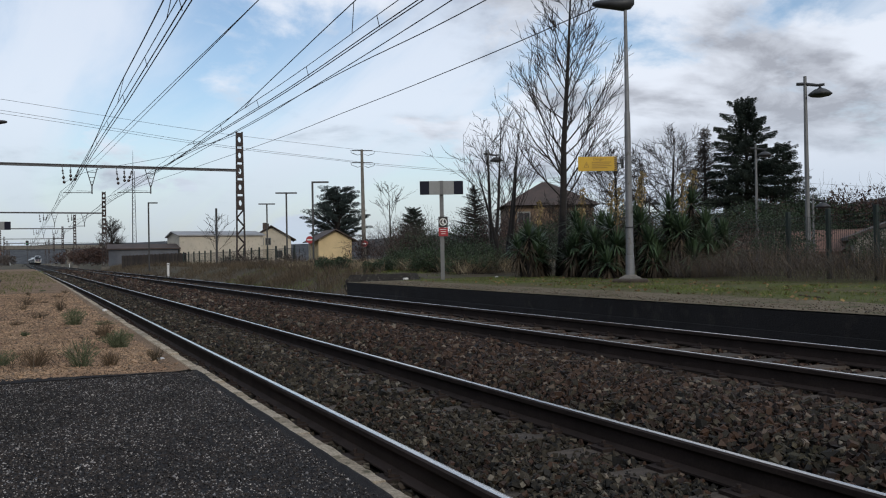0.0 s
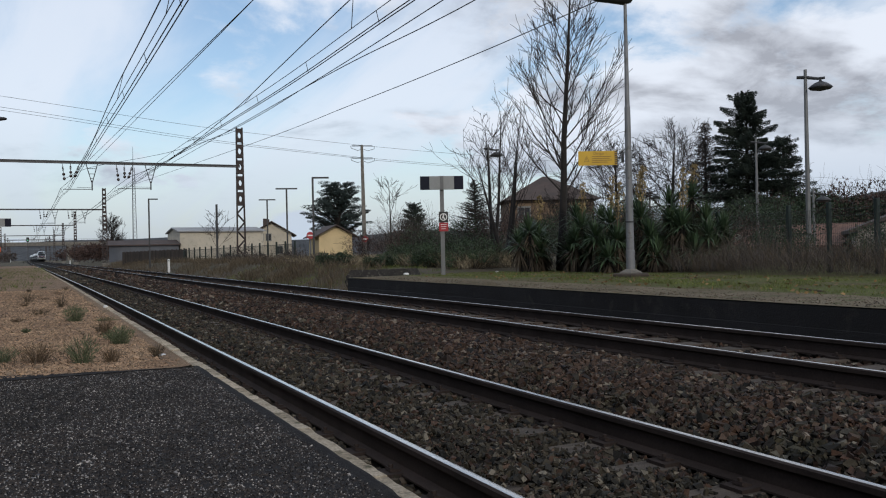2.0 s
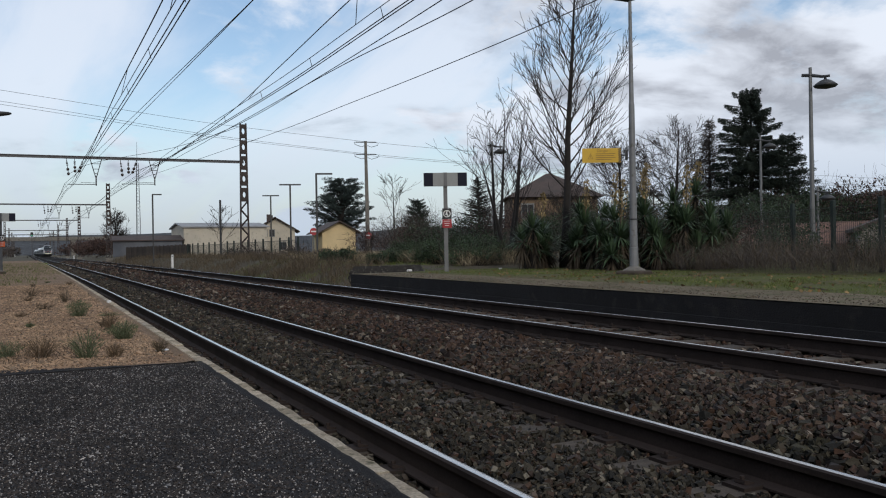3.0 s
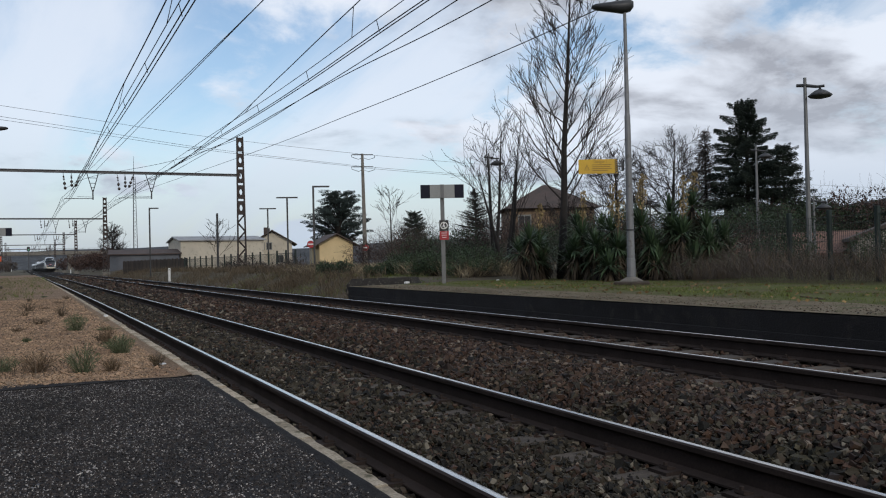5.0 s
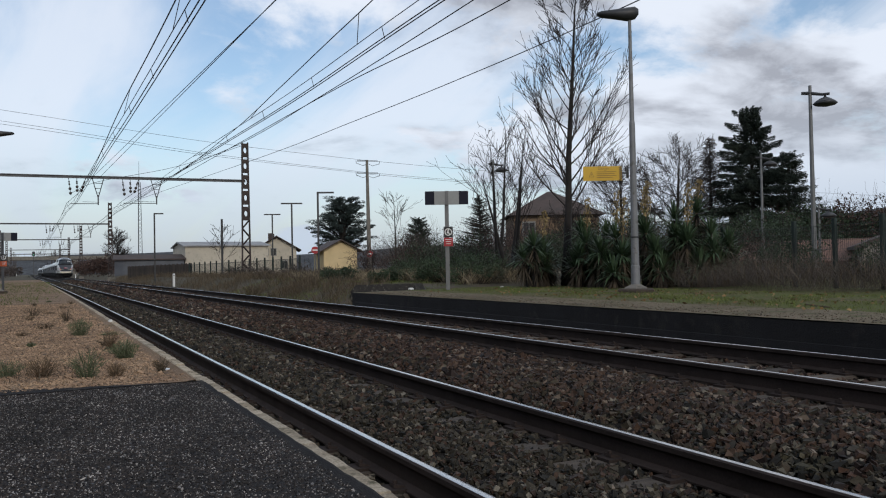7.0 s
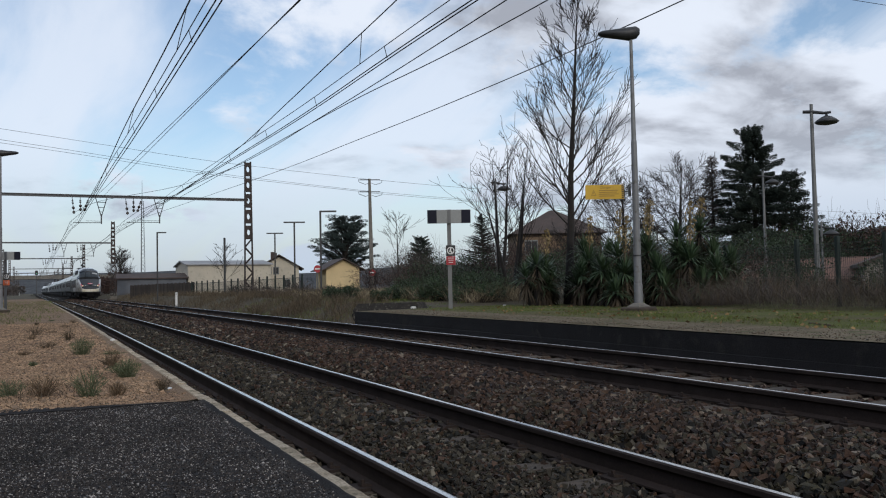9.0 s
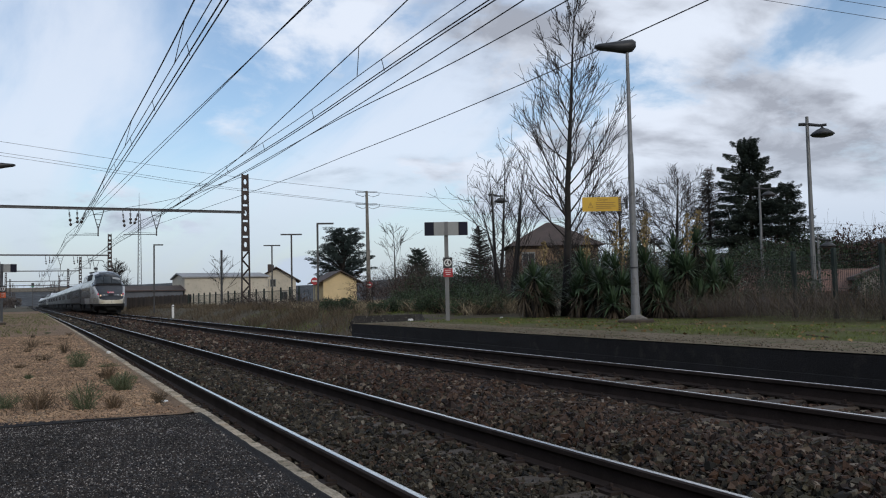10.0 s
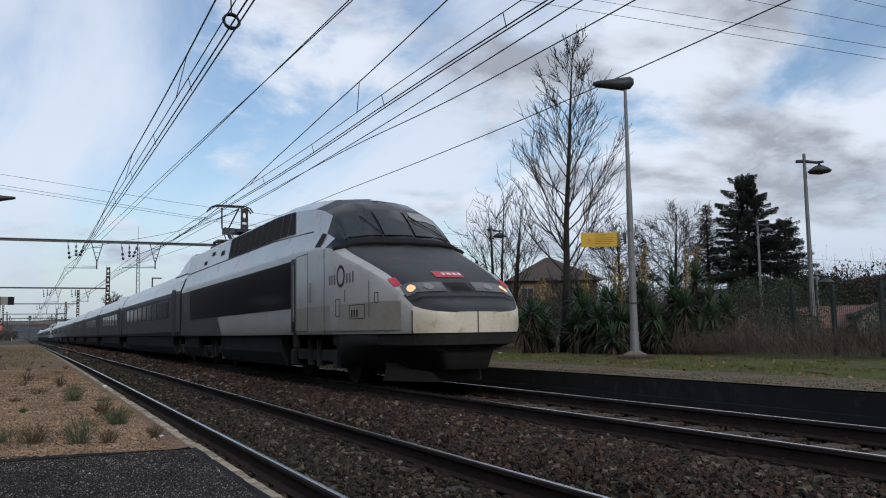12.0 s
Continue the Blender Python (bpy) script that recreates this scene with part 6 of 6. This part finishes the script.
def fir(at, height, radius, seed, label, mat="needle", dense=1.0, base=0.08, power=0.55, droop=0.30):
    """A conifer in whorls: each bough hangs a fringe of needle sprays, with air between the whorls."""
    rng = np.random.default_rng(seed)
    t = thing("fir_tree", at, label, "tree", "evergreen trees")
    Shape().tube([(0, 0, -0.3), (0, 0, height * 0.5), (0, 0, height)], [height * 0.022, height * 0.013, 0.02], 8).put("trunk", M["bark"], t)
    C, A = [], []
    limbs = Shape()
    z0 = height * base
    while z0 < height * 0.985:
        f = z0 / height
        R0 = radius * ((1 - f) ** power) * (0.75 + 0.25 * min(1, f / 0.2)) + 0.10
        for k in range(int(8 * (1 - f) + 7)):
            a = rng.uniform(0, 2 * math.pi)
            R = R0 * (rng.uniform(0.45, 0.95) if rng.random() < 0.7 else rng.uniform(0.95, 1.2))
            z = min(z0 + rng.uniform(-0.035, 0.035) * height, height * 0.985)
            out, side = np.array([math.cos(a), math.sin(a), 0]), np.array([-math.sin(a), math.cos(a), 0])
            fall = lambda u: R * (0.42 * f * u - droop * u * u * (1.15 - f) + 0.10 * np.maximum(u - 0.75, 0))
            limbs.tube([tuple(out * R * u + np.array([0, 0, z + float(fall(u))])) for u in (0.0, 0.5, 0.95)], [0.035, 0.02, 0.008], 3, caps=False)
            q = int((R * 74 + 14) * dense)
            u = rng.uniform(0.12, 1.0, q) ** 0.75
            lat = rng.uniform(-1, 1, q) * (0.26 * R * (1.02 - u) + 0.05)
            hang = rng.uniform(0, 1, q) ** 1.5 * (0.050 * height * (1 - 0.55 * u))
            C.append(np.array([0, 0, z]) + out * (R * u)[:, None] + side * lat[:, None] + np.array([0, 0, 1]) * (fall(u) - 0.15 * np.abs(lat) - hang)[:, None])
            A.append(out * 1.0 + side * (np.sign(lat) * 0.55)[:, None] + np.array([0, 0, -0.40]) + rng.normal(0, 0.32, (q, 3)))
        z0 += height * (0.020 + 0.016 * (1 - f)) * rng.uniform(0.85, 1.2)
    limbs.put("branchwork", M["bark"], t)
    C, A = np.concatenate(C), np.concatenate(A)
    ob = new("crown", quads_mesh("crown", leaves(C, A, 0.20 * height / 11, 0.042 * height / 11, rng), M[mat]))
    ob.parent = t
    return t


fir((44.4, 42.9, 0.2), 11.4, 4.0, 1, "large dark fir tree with drooping boughs", dense=2.3, power=0.52)
fir((46.5, 41.7, 0.2), 8.2, 3.0, 2, "smaller dark fir beside the large one", dense=1.7)
fir((44.6, 47.1, 0.3), 9.8, 2.3, 3, "thin dark larch with a sparse crown", mat="brush", dense=0.55, droop=0.12)
fir((36.7, 82.2, 0.3), 5.9, 1.9, 4, "small rounded dark pine", dense=2.4, power=0.33, base=0.25, droop=0.05)
fir((21.5, 40.0, 0.3), 4.6, 1.9, 6, "sparse young fir among the shrubs", dense=0.55, power=0.8, droop=0.0)


def cedar(at, height, seed):
    rng = np.random.default_rng(seed)
    t = thing("cedar_tree", at, "large dark cedar with flat layered boughs", "tree", "evergreen trees")
    Shape().tube([(0, 0, -1), (0.3, 0, height * 0.5), (0, 0, height * 0.97)], [0.7, 0.45, 0.08], 8).put("trunk", M["bark"], t)
    C, A = [], []
    limbs = Shape()
    for j in range(54):
        f = 0.34 + 0.64 * ((j + rng.uniform(0, 1)) / 54) ** 0.9
        reach = 8.6 * max(1 - (max(f - 0.46, 0) / 0.56) ** 2, 0.03) ** 0.5 * (0.72 if f < 0.42 else 1.0)
        a = j * 2.39996 + rng.uniform(-0.5, 0.5)
        R = reach * rng.uniform(0.5, 0.98)
        z = height * f
        root = Vector((0, 0, height * max(f * 0.80 - 0.10, 0.14)))
        tip = Vector((R * math.cos(a), R * math.sin(a), z - 0.03 * R))
        limbs.tube([root, root.lerp(tip, 0.5) + Vector((0, 0, 0.6)), tip], [0.22, 0.12, 0.04], 4, caps=False)
        for k in range(6):
            u = 0.40 + 0.125 * k
            c = np.array([tip.x * u, tip.y * u, root.z + (tip.z - root.z) * (1 - (1 - u) ** 1.6) + 0.15]) + rng.normal(0, 0.45, 3) * np.array([1, 1, 0.35])
            q = 170
            d = rng.normal(size=(q, 3))
            d /= np.linalg.norm(d, axis=1, keepdims=True)
            C.append(c + d * rng.uniform(0.1, 1, (q, 1)) ** 0.5 * np.array([1.3, 1.3, 0.40]) * rng.uniform(0.6, 1.25))
            A.append(d * np.array([1, 1, 0.15]) + rng.normal(0, 0.2, (q, 3)))
    limbs.put("branchwork", M["bark"], t)
    ob = new("crown", quads_mesh("crown", leaves(np.concatenate(C), np.concatenate(A), 0.36, 0.12, rng), M["cedar"]))
    ob.parent = t


cedar((65.4, 190.5, 0.0), 18.3, 5)


def shrub(at, size, seed, mat, label, count=900, leaf=0.07, stems=14, stem_mat="twig", twiggy=False):
    """A shrub: a fan of stems and an uneven crown of single leaves in several clumps."""
    rng = np.random.default_rng(seed)
    t = thing("shrub", at, label, "shrub", "shrubs behind the platform")
    w, d, h = size
    s = Shape()
    C, A = [], []
    for i in range(stems):
        a, k = rng.uniform(0, 2 * math.pi), rng.uniform(0.2, 1.0) ** 0.6
        tip = Vector((w / 2 * k * math.cos(a), d / 2 * k * math.sin(a), h * rng.uniform(0.55, 1.0) * (1.05 - 0.35 * k)))
        base = Vector((tip.x * 0.25, tip.y * 0.25, -0.1))
        grow(s, base, tip - base, (tip - base).length, 0.018, 1, rng, 0.03, (0, 5, 2) if twiggy else (0, 3), (0.5, 0.55, 0.6), (0.5, 0.5, 0.5), 4, 0.12, 0.006, (0.2, 0.95))
        q = int(count / stems)
        r = rng.uniform(0.16, 0.30) * min(w, d, h * 1.4)
        n = rng.normal(size=(q, 3))
        n /= np.linalg.norm(n, axis=1, keepdims=True)
        C.append(np.array(tip) * np.array([0.9, 0.9, 0.85]) + n * r * rng.uniform(0.3, 1, (q, 1)) ** 0.4 * np.array([1, 1, 0.85]))
        A.append(n + rng.normal(0, 0.5, (q, 3)))
    s.put("stem_tangle", M[stem_mat], t)
    if count:
        C = np.concatenate(C)
        C[:, 2] = np.abs(C[:, 2])
        ob = new("foliage", quads_mesh("foliage", leaves(C, np.concatenate(A), leaf, leaf * 0.55, rng), M[mat]))
        ob.parent = t
    return t


_rng = np.random.default_rng(77)
# evergreen and bramble thicket behind the platform's end
for _i, (_x, _y, _w, _h, _m) in enumerate(((14.6, 37.6, 3.0, 1.9, "russet"), (16.5, 36.0, 3.2, 2.3, "russet"), (15.8, 33.0, 3.2, 2.0, "ivy"), (14.0, 31.0, 2.2, 1.2, "ivy"), (16.0, 29.5, 3.0, 2.2, "ivy"), (14.3, 27.6, 2.0, 1.3, "ivy"),
                                        (12.9, 27.2, 1.6, 0.75, "ivy"), (17.5, 31.5, 3.0, 2.8, "russet"), (18.5, 28.0, 3.5, 2.6, "ivy"), (19.5, 34.0, 4.0, 3.1, "russet"), (11.6, 34.3, 1.6, 0.9, "ivy"), (12.0, 30.0, 1.3, 0.6, "ivy"),
                                        (16.9, 25.4, 2.2, 2.2, "ivy"), (18.2, 24.0, 2.6, 2.6, "ivy"), (17.0, 22.0, 2.4, 2.4, "russet"), (22.0, 40.0, 5.0, 3.2, "russet"), (20.5, 45.0, 5.0, 3.0, "ivy"))):
    shrub((_x, _y, 0.42), (_w, _w * 0.9, _h), 100 + _i, _m, "dense dark evergreen shrub behind the platform" if _m == "ivy" else "tangled russet-brown shrub behind the platform", 2600 if _m == "ivy" else 1300, 0.075, 16, twiggy=_m != "ivy")
# dark hedge behind the mesh fence
for _i in range(13):
    _x, _y = 19.6 + 0.9 * math.sin(_i * 2.1) + 0.35 * _i, 24.0 - 1.05 * _i
    shrub((_x, _y, 0.35), (3.0, 2.6, 2.5 + 0.45 * math.sin(_i * 1.7) - (1.5 if _i > 4 else 0)), 140 + _i, "ivy" if _i % 3 else "russet", "tall dark hedge shrub behind the fence", 2600, 0.08, 16)
for _i in range(9):
    shrub((31.0 + 2.3 * _i + (6 if _i > 2 else 0), 41.0 - 2.6 * _i + 2 * math.sin(_i * 2.0) + (5 if _i > 2 else 0), 0.2), (4.6, 4.0, 4.2 + 0.7 * math.sin(_i * 1.3) - 0.12 * _i), 170 + _i, "ivy", "big dark shrub at the car park's far side", 4500, 0.11, 20)
for _i in range(9):
    _a = radians(47.0 + 1.35 * _i)
    shrub((62 * math.sin(_a), 62 * math.cos(_a), -0.4), (6.2, 6.0, 5.6 + 0.8 * math.sin(_i * 2.2)), 260 + _i, "ivy" if _i % 2 else "russet", "tall dark thicket far behind the fence", 6500, 0.20, 30, twiggy=True)
# scrub along the line towards the crossing
for _i in range(9):
    _y = 41 + 4.4 * _i
    shrub((12.6 + 0.35 * _i + 0.9 * math.sin(_i * 2.7), _y, 0.35), (2.4, 2.2, 1.0 + 0.3 * math.sin(_i * 1.9)), 190 + _i, "brush", "low brown scrub beside the line", 500, 0.10, 10, twiggy=True)
for _i in range(10):
    shrub((25.6 + 2.6 * _i, 60.0 + 4.0 * math.sin(_i * 1.3) - 0.6 * _i, 0.3), (5.5, 4.5, 3.7 + 0.7 * math.sin(_i * 2.3)), 210 + _i, "russet" if _i % 2 else "brush", "tangled brown shrub before the houses", 6000, 0.075, 24, twiggy=True)
for _i in range(9):
    shrub((37.5 + 3.2 * _i, 92.0 + 3.0 * math.sin(_i * 2.1), 0.1), (6.5, 5.0, 3.3 + 0.5 * math.sin(_i * 1.4)), 340 + _i, "brush" if _i % 3 else "russet", "brown leafless hedge shrub before the far houses", 4200, 0.11, 20, twiggy=True)
for _i in range(8):
    shrub((12.9 + 0.9 * (_i % 3) + 0.3 * math.sin(_i * 3.1), 24.6 + 1.0 * _i, 0.42), (2.1, 1.8, 0.8 + 0.35 * (_i % 2)), 280 + _i, "juniper", "low spreading green shrub in the dry grass", 2200, 0.06, 14)
for _i in range(5):
    shrub((10.6 - 0.3 * _i, 150.0 + 16 * _i, -0.1), (5.5, 6.0, 4.6), 230 + _i, "russet", "dark hedge along the line far off", 1300, 0.35, 10)
for _i in range(5):
    shrub((-6.5 - 1.2 * _i, 120.0 + 30 * _i, 0.1), (6.0, 6.0, 4.2), 240 + _i, "brush", "dark brown shrub behind the gravel platform", 1200, 0.35, 10)


# Thickets added to stand for the dark haze seen under the bridge.
for _i, _x in enumerate((-40, -31, -23, -16, -11, 13, 20, 28)):
    shrub((_x, 352.0 + 6 * math.sin(_i * 2.0), -0.8), (11.0, 9.0, 5.6 + math.sin(_i * 1.7)), 320 + _i, "russet" if _i % 2 else "brush", "leafless thicket added for the dark haze beyond the bridge", 1100, 0.7, 12)


def yucca(at, seed, heads, stalk):
    rng = np.random.default_rng(seed)
    t = thing("yucca", at, "spiky green yucca clump with hanging dead leaves", "yucca", "yuccas on the far platform")
    for hx, hy, hz in heads:
        Shape().tube([(hx * 0.4, hy * 0.4, -0.1), (hx, hy, hz)], [0.09, 0.07], 6).put("stem", M["bark"], t)
        for dead, count, mt in ((False, 120, "yucca"), (True, 55, "yuccadead")):
            s = Shape()
            for i in range(count):
                a = rng.uniform(0, 2 * math.pi)
                e = rng.uniform(-0.25, 1.45) if not dead else rng.uniform(-1.35, -0.45)
                ln = rng.uniform(0.45, 0.75) * (0.9 if dead else 1.0)
                d = Vector((math.cos(a) * math.cos(e), math.sin(a) * math.cos(e), math.sin(e)))
                side = Vector((-math.sin(a), math.cos(a), 0)) * 0.02
                b = Vector((hx, hy, hz - (rng.uniform(0, 0.3) if dead else 0)))
                sag = Vector((0, 0, -0.10 - 0.12 * max(0, math.cos(e)))) * rng.uniform(0.2, 1.3)
                p1, p2, p3 = b + d * ln * 0.12, b + d * ln * 0.6 + sag * 0.3, b + d * ln + sag
                s.add([p1 - side * 0.7, p1 + side * 0.7, p2 + side, p2 - side, p3], [(0, 1, 2, 3), (3, 2, 4)])
            s.put("dead_leaf_skirt" if dead else "leaf_rosette", M[mt], t, "hanging tan dead leaves" if dead else "", smooth=False)
    if stalk:
        hx, hy, hz = heads[0]
        top = Vector((hx + 0.1, hy, hz + stalk))
        Shape().tube([(hx, hy, hz), top], [0.02, 0.008], 5).put("flower_stalk", M["straw"], t)
        n = 130
        f = rng.uniform(0.35, 1.0, n)
        a = rng.uniform(0, 2 * math.pi, n)
        r = rng.uniform(0.02, 0.17, n) * np.sin(np.clip((1.12 - f) / 0.75, 0, 1) * 2.6)
        C = np.stack([hx + 0.1 * f + r * np.cos(a), hy + r * np.sin(a), hz + stalk * f], 1)
        ob = new("seed_head", quads_mesh("seed_head", leaves(C, rng.normal(0, 0.5, (n, 3)) + np.array([0, 0, -1.0]), 0.085, 0.05, rng), M["capsule"]))
        ob.parent = t
        tagged(ob, "dry yellowish seed head", kind="stuff")


for _i, (_x, _y, _hh, _st) in enumerate(((12.75, 20.5, 1.15, 0.0), (13.3, 20.9, 1.0, 1.25), (14.0, 19.9, 1.5, 0.0), (13.7, 19.3, 1.2, 1.3), (13.5, 18.4, 0.95, 0.0), (14.1, 18.5, 1.3, 1.35), (13.6, 17.6, 0.85, 1.5), (14.4, 17.6, 1.4, 1.4), (14.1, 16.9, 0.9, 0.0),
                                         (15.0, 17.2, 1.75, 0.0), (14.7, 16.4, 1.15, 1.5), (15.5, 16.9, 1.9, 0.9), (15.2, 16.0, 0.9, 0.0), (15.9, 16.2, 1.0, 0.0), (14.9, 18.3, 1.6, 1.2), (14.9, 20.0, 1.4, 0.0), (13.2, 21.6, 1.0, 0.0))):
    _r = np.random.default_rng(300 + _i)
    yucca((_x, _y, 0.42), 400 + _i, [(0, 0, _hh)] + [(_r.uniform(-0.45, 0.45), _r.uniform(-0.4, 0.4), _hh * _r.uniform(0.4, 0.75)) for _ in range(2)], _st)


def scatter_stuff(name, mat, label, category, regions, height, width, lean, seed, zfun=lambda x, y: 0.42, dense_noise=0.0):
    rng = np.random.default_rng(seed)
    out = []
    for n, x0, x1, y0, y1 in regions:
        x, y = rng.uniform(x0, x1, n), rng.uniform(y0, y1, n)
        if dense_noise:
            keep = np.array([noise.noise((a * dense_noise, b * dense_noise, seed)) > -0.05 for a, b in zip(x, y)])
            x, y = x[keep], y[keep]
        B = np.stack([x, y, np.array([zfun(a, b) for a, b in zip(x, y)])], 1)
        out.append(blades(B, height, width, lean, rng))
    return tagged(new(name, quads_mesh(name, np.concatenate(out), M[mat])), label, category, kind="stuff")


_near = lambda x, y: 0.43
scatter_stuff("brown_brush", "brush", "tangle of brown dead stems along the fence", "brush", [(7200, 13.7, 15.6, 5.0, 16.0), (1800, 14.2, 16.6, 15.0, 18.0)], 0.66, 0.008, 0.6, 1, _near, 1.1)
scatter_stuff("bramble_canes", "brush", "tall thin bare canes along the fence", "brush", [(1500, 13.9, 15.8, 5.0, 17.0)], 1.15, 0.008, 0.32, 12, _near, 0.7)
scatter_stuff("dry_stems", "straw", "pale dry stems among the brush", "dry grass", [(1500, 13.6, 15.5, 5.0, 16.0), (500, 12.6, 15.0, 21.5, 30.0)], 0.75, 0.010, 0.35, 2, _near)
scatter_stuff("turf_grass", "grass", "short green winter grass on the platform", "grass", [(26000, 10.2, 13.8, 4.0, 22.0), (2500, 9.4, 10.4, 4.0, 22.0)], 0.055, 0.012, 0.45, 3, lambda x, y: 0.415, 0.9)
scatter_stuff("dry_grass", "straw", "pale dry grass clumps behind the platform end", "dry grass", [(6000, 12.4, 15.5, 24.5, 33.0), (16000, 8.6, 17.0, 33.0, 62.0), (13000, 7.7, 14.5, 62.0, 115.0), (3000, 8.6, 11.0, 24.0, 40.0)], 0.5, 0.022, 0.4, 4, lambda x, y: ground_height(x, y) if y > 23 else 0.42, 0.45)
M["palestraw"] = plant_material("bleached_grass", (0.36, 0.31, 0.205), (0.24, 0.20, 0.13))
scatter_stuff("bleached_grass", "palestraw", "bleached dry grass tussocks behind the platform", "dry grass", [(9500, 12.3, 15.6, 23.6, 33.0), (5000, 12.0, 16.0, 33.0, 45.0)], 0.46, 0.018, 0.6, 9, lambda x, y: ground_height(x, y) if y > 23 else 0.42, 0.9)
scatter_stuff("bank_grass", "grass", "thin green grass on the bank by the line", "grass", [(6000, 8.7, 12.0, 23.5, 45.0), (5000, -3.0, 0.9, 26.0, 90.0)], 0.12, 0.02, 0.5, 5, lambda x, y: max(ground_height(x, y), 0.22 if x < 1.2 else -1), 0.4)
scatter_stuff("platform_straw", "straw", "sparse dry weeds on the gravel platform", "dry grass", [(700, -0.6, 1.1, 7.3, 9.0), (1500, -1.4, 1.0, 9.0, 26.0), (4000, -3.2, 0.7, 26.0, 80.0)], 0.085, 0.007, 0.5, 6, lambda x, y: 0.225, 0.8)


def litter():
    rng = np.random.default_rng(8)
    n = 420
    x, y = rng.uniform(9.0, 14.0, n), rng.uniform(4.0, 21.0, n)
    C = np.stack([x, y, np.full(n, 0.45)], 1)
    tagged(new("fallen_leaves", quads_mesh("fallen_leaves", leaves(C, np.concatenate([rng.normal(size=(n, 2)), rng.normal(0, 0.15, (n, 1))], 1), 0.07, 0.05, rng), M["litter"])), "scattered pale fallen leaves on the turf", "leaves", kind="stuff")


litter()


def scrap(at, size, turn, mat, label, category):
    s = Shape().block((0, 0, size[2] / 2), size, min(size) * 0.3)
    tagged(s.put("scrap", M[mat], at=pose(*at, 0, 0, turn)), label, category, "scraps on the platforms")


scrap((9.95, 22.9, 0.41), (0.16, 0.10, 0.06), 20, "signwhite", "white scrap of paper on the far platform", "litter")
scrap((12.3, 21.6, 0.42), (0.14, 0.09, 0.05), 50, "signwhite", "crumpled white wrapper by the yuccas", "litter")
scrap((10.1, 8.6, 0.41), (0.85, 0.03, 0.03), 62, "straw", "thin dry stick lying on the grit", "stick")
scrap((1.12, 15.6, 0.24), (0.07, 0.05, 0.05), 10, "signwhite", "small white stone on the kerb", "stone")
scrap((0.98, 7.7, 0.228), (0.12, 0.05, 0.03), 30, "signwhite", "pale stone chip at the kerb", "stone")


def weed(at, radius, height, seed, mat, label, count=260):
    height, count = height * 0.82, int(count * 1.7)
    rng = np.random.default_rng(seed)
    t = thing("weed", at, label, "weed", "weeds on the gravel platform")
    s = Shape()
    for i in range(26):
        a, k = rng.uniform(0, 2 * math.pi), rng.uniform(0.15, 1.0)
        tip = Vector((radius * k * math.cos(a), radius * k * math.sin(a), height * rng.uniform(0.6, 1.05) * (1.1 - 0.45 * k)))
        s.tube([(tip.x * 0.15, tip.y * 0.15, -0.02), (tip.x * 0.5, tip.y * 0.5, tip.z * 0.6), tip], [0.0035, 0.0028, 0.0015], 3, caps=False)
    s.put("stem_tuft", M[mat], t)
    a, k = rng.uniform(0, 2 * math.pi, count), rng.uniform(0.02, 1.0, count) ** 0.6
    z = height * rng.uniform(0.05, 1.0, count) * (1.08 - 0.45 * k)
    C = np.stack([radius * k * np.cos(a) * (0.35 + 0.65 * z / height), radius * k * np.sin(a) * (0.35 + 0.65 * z / height), z], 1)
    A = np.stack([np.cos(a) * 0.6, np.sin(a) * 0.6, np.full(count, 0.9)], 1) + rng.normal(0, 0.45, (count, 3))
    ob = new("foliage", quads_mesh("foliage", leaves(C, A, 0.045 * (1 + height), 0.0048, rng), M[mat]))
    ob.parent = t


weed((0.51, 12.6, 0.238), 0.24, 0.30, 1, "weed", "bushy grey-green weed in the gravel", 500)
weed((0.78, 9.0, 0.238), 0.20, 0.24, 2, "weed", "low bushy green weed near the platform edge", 520)
weed((0.74, 10.2, 0.238), 0.14, 0.26, 3, "redweed", "thin greenish-brown weed in the gravel", 160)
weed((0.36, 7.55, 0.238), 0.20, 0.30, 4, "weed", "upright thin green weed at the asphalt's end", 260)
weed((0.58, 7.5, 0.238), 0.12, 0.16, 5, "redweed", "small reddish dry weed at the asphalt's end", 140)
weed((0.02, 7.8, 0.238), 0.22, 0.22, 6, "redweed", "spreading reddish weed at the asphalt's end", 220)
weed((-0.25, 8.0, 0.238), 0.22, 0.18, 7, "weed", "low green weed at the asphalt's end", 240)
weed((0.95, 7.6, 0.238), 0.10, 0.17, 8, "straw", "thin dry straw weed beside the kerb", 90)
weed((0.1, 14.5, 0.238), 0.2, 0.14, 9, "straw", "flat dry weed in the gravel", 120)
weed((0.45, 16.5, 0.238), 0.18, 0.3, 10, "straw", "pale dry flowering weed in the gravel", 130)
weed((-0.1, 19.0, 0.238), 0.3, 0.3, 11, "straw", "dry flowering weed far along the gravel", 160)
# low straggling weeds scattered over the gravel
_rng = random.Random(77)
for _i in range(12):
    _y = 9.3 + 22 * _rng.random() ** 1.6
    weed((_rng.uniform(-0.02 * _y - 0.1, 0.95), _y, 0.238), _rng.uniform(0.07, 0.2), _rng.uniform(0.06, 0.15), 40 + _i, _rng.choice(("straw", "redweed", "weed")), "low straggling dry weed in the gravel", 90)


def motions():
    for car, offset, length, turned in TRAIN:
        walk(car, train_rows(offset, length, turned))


motions()
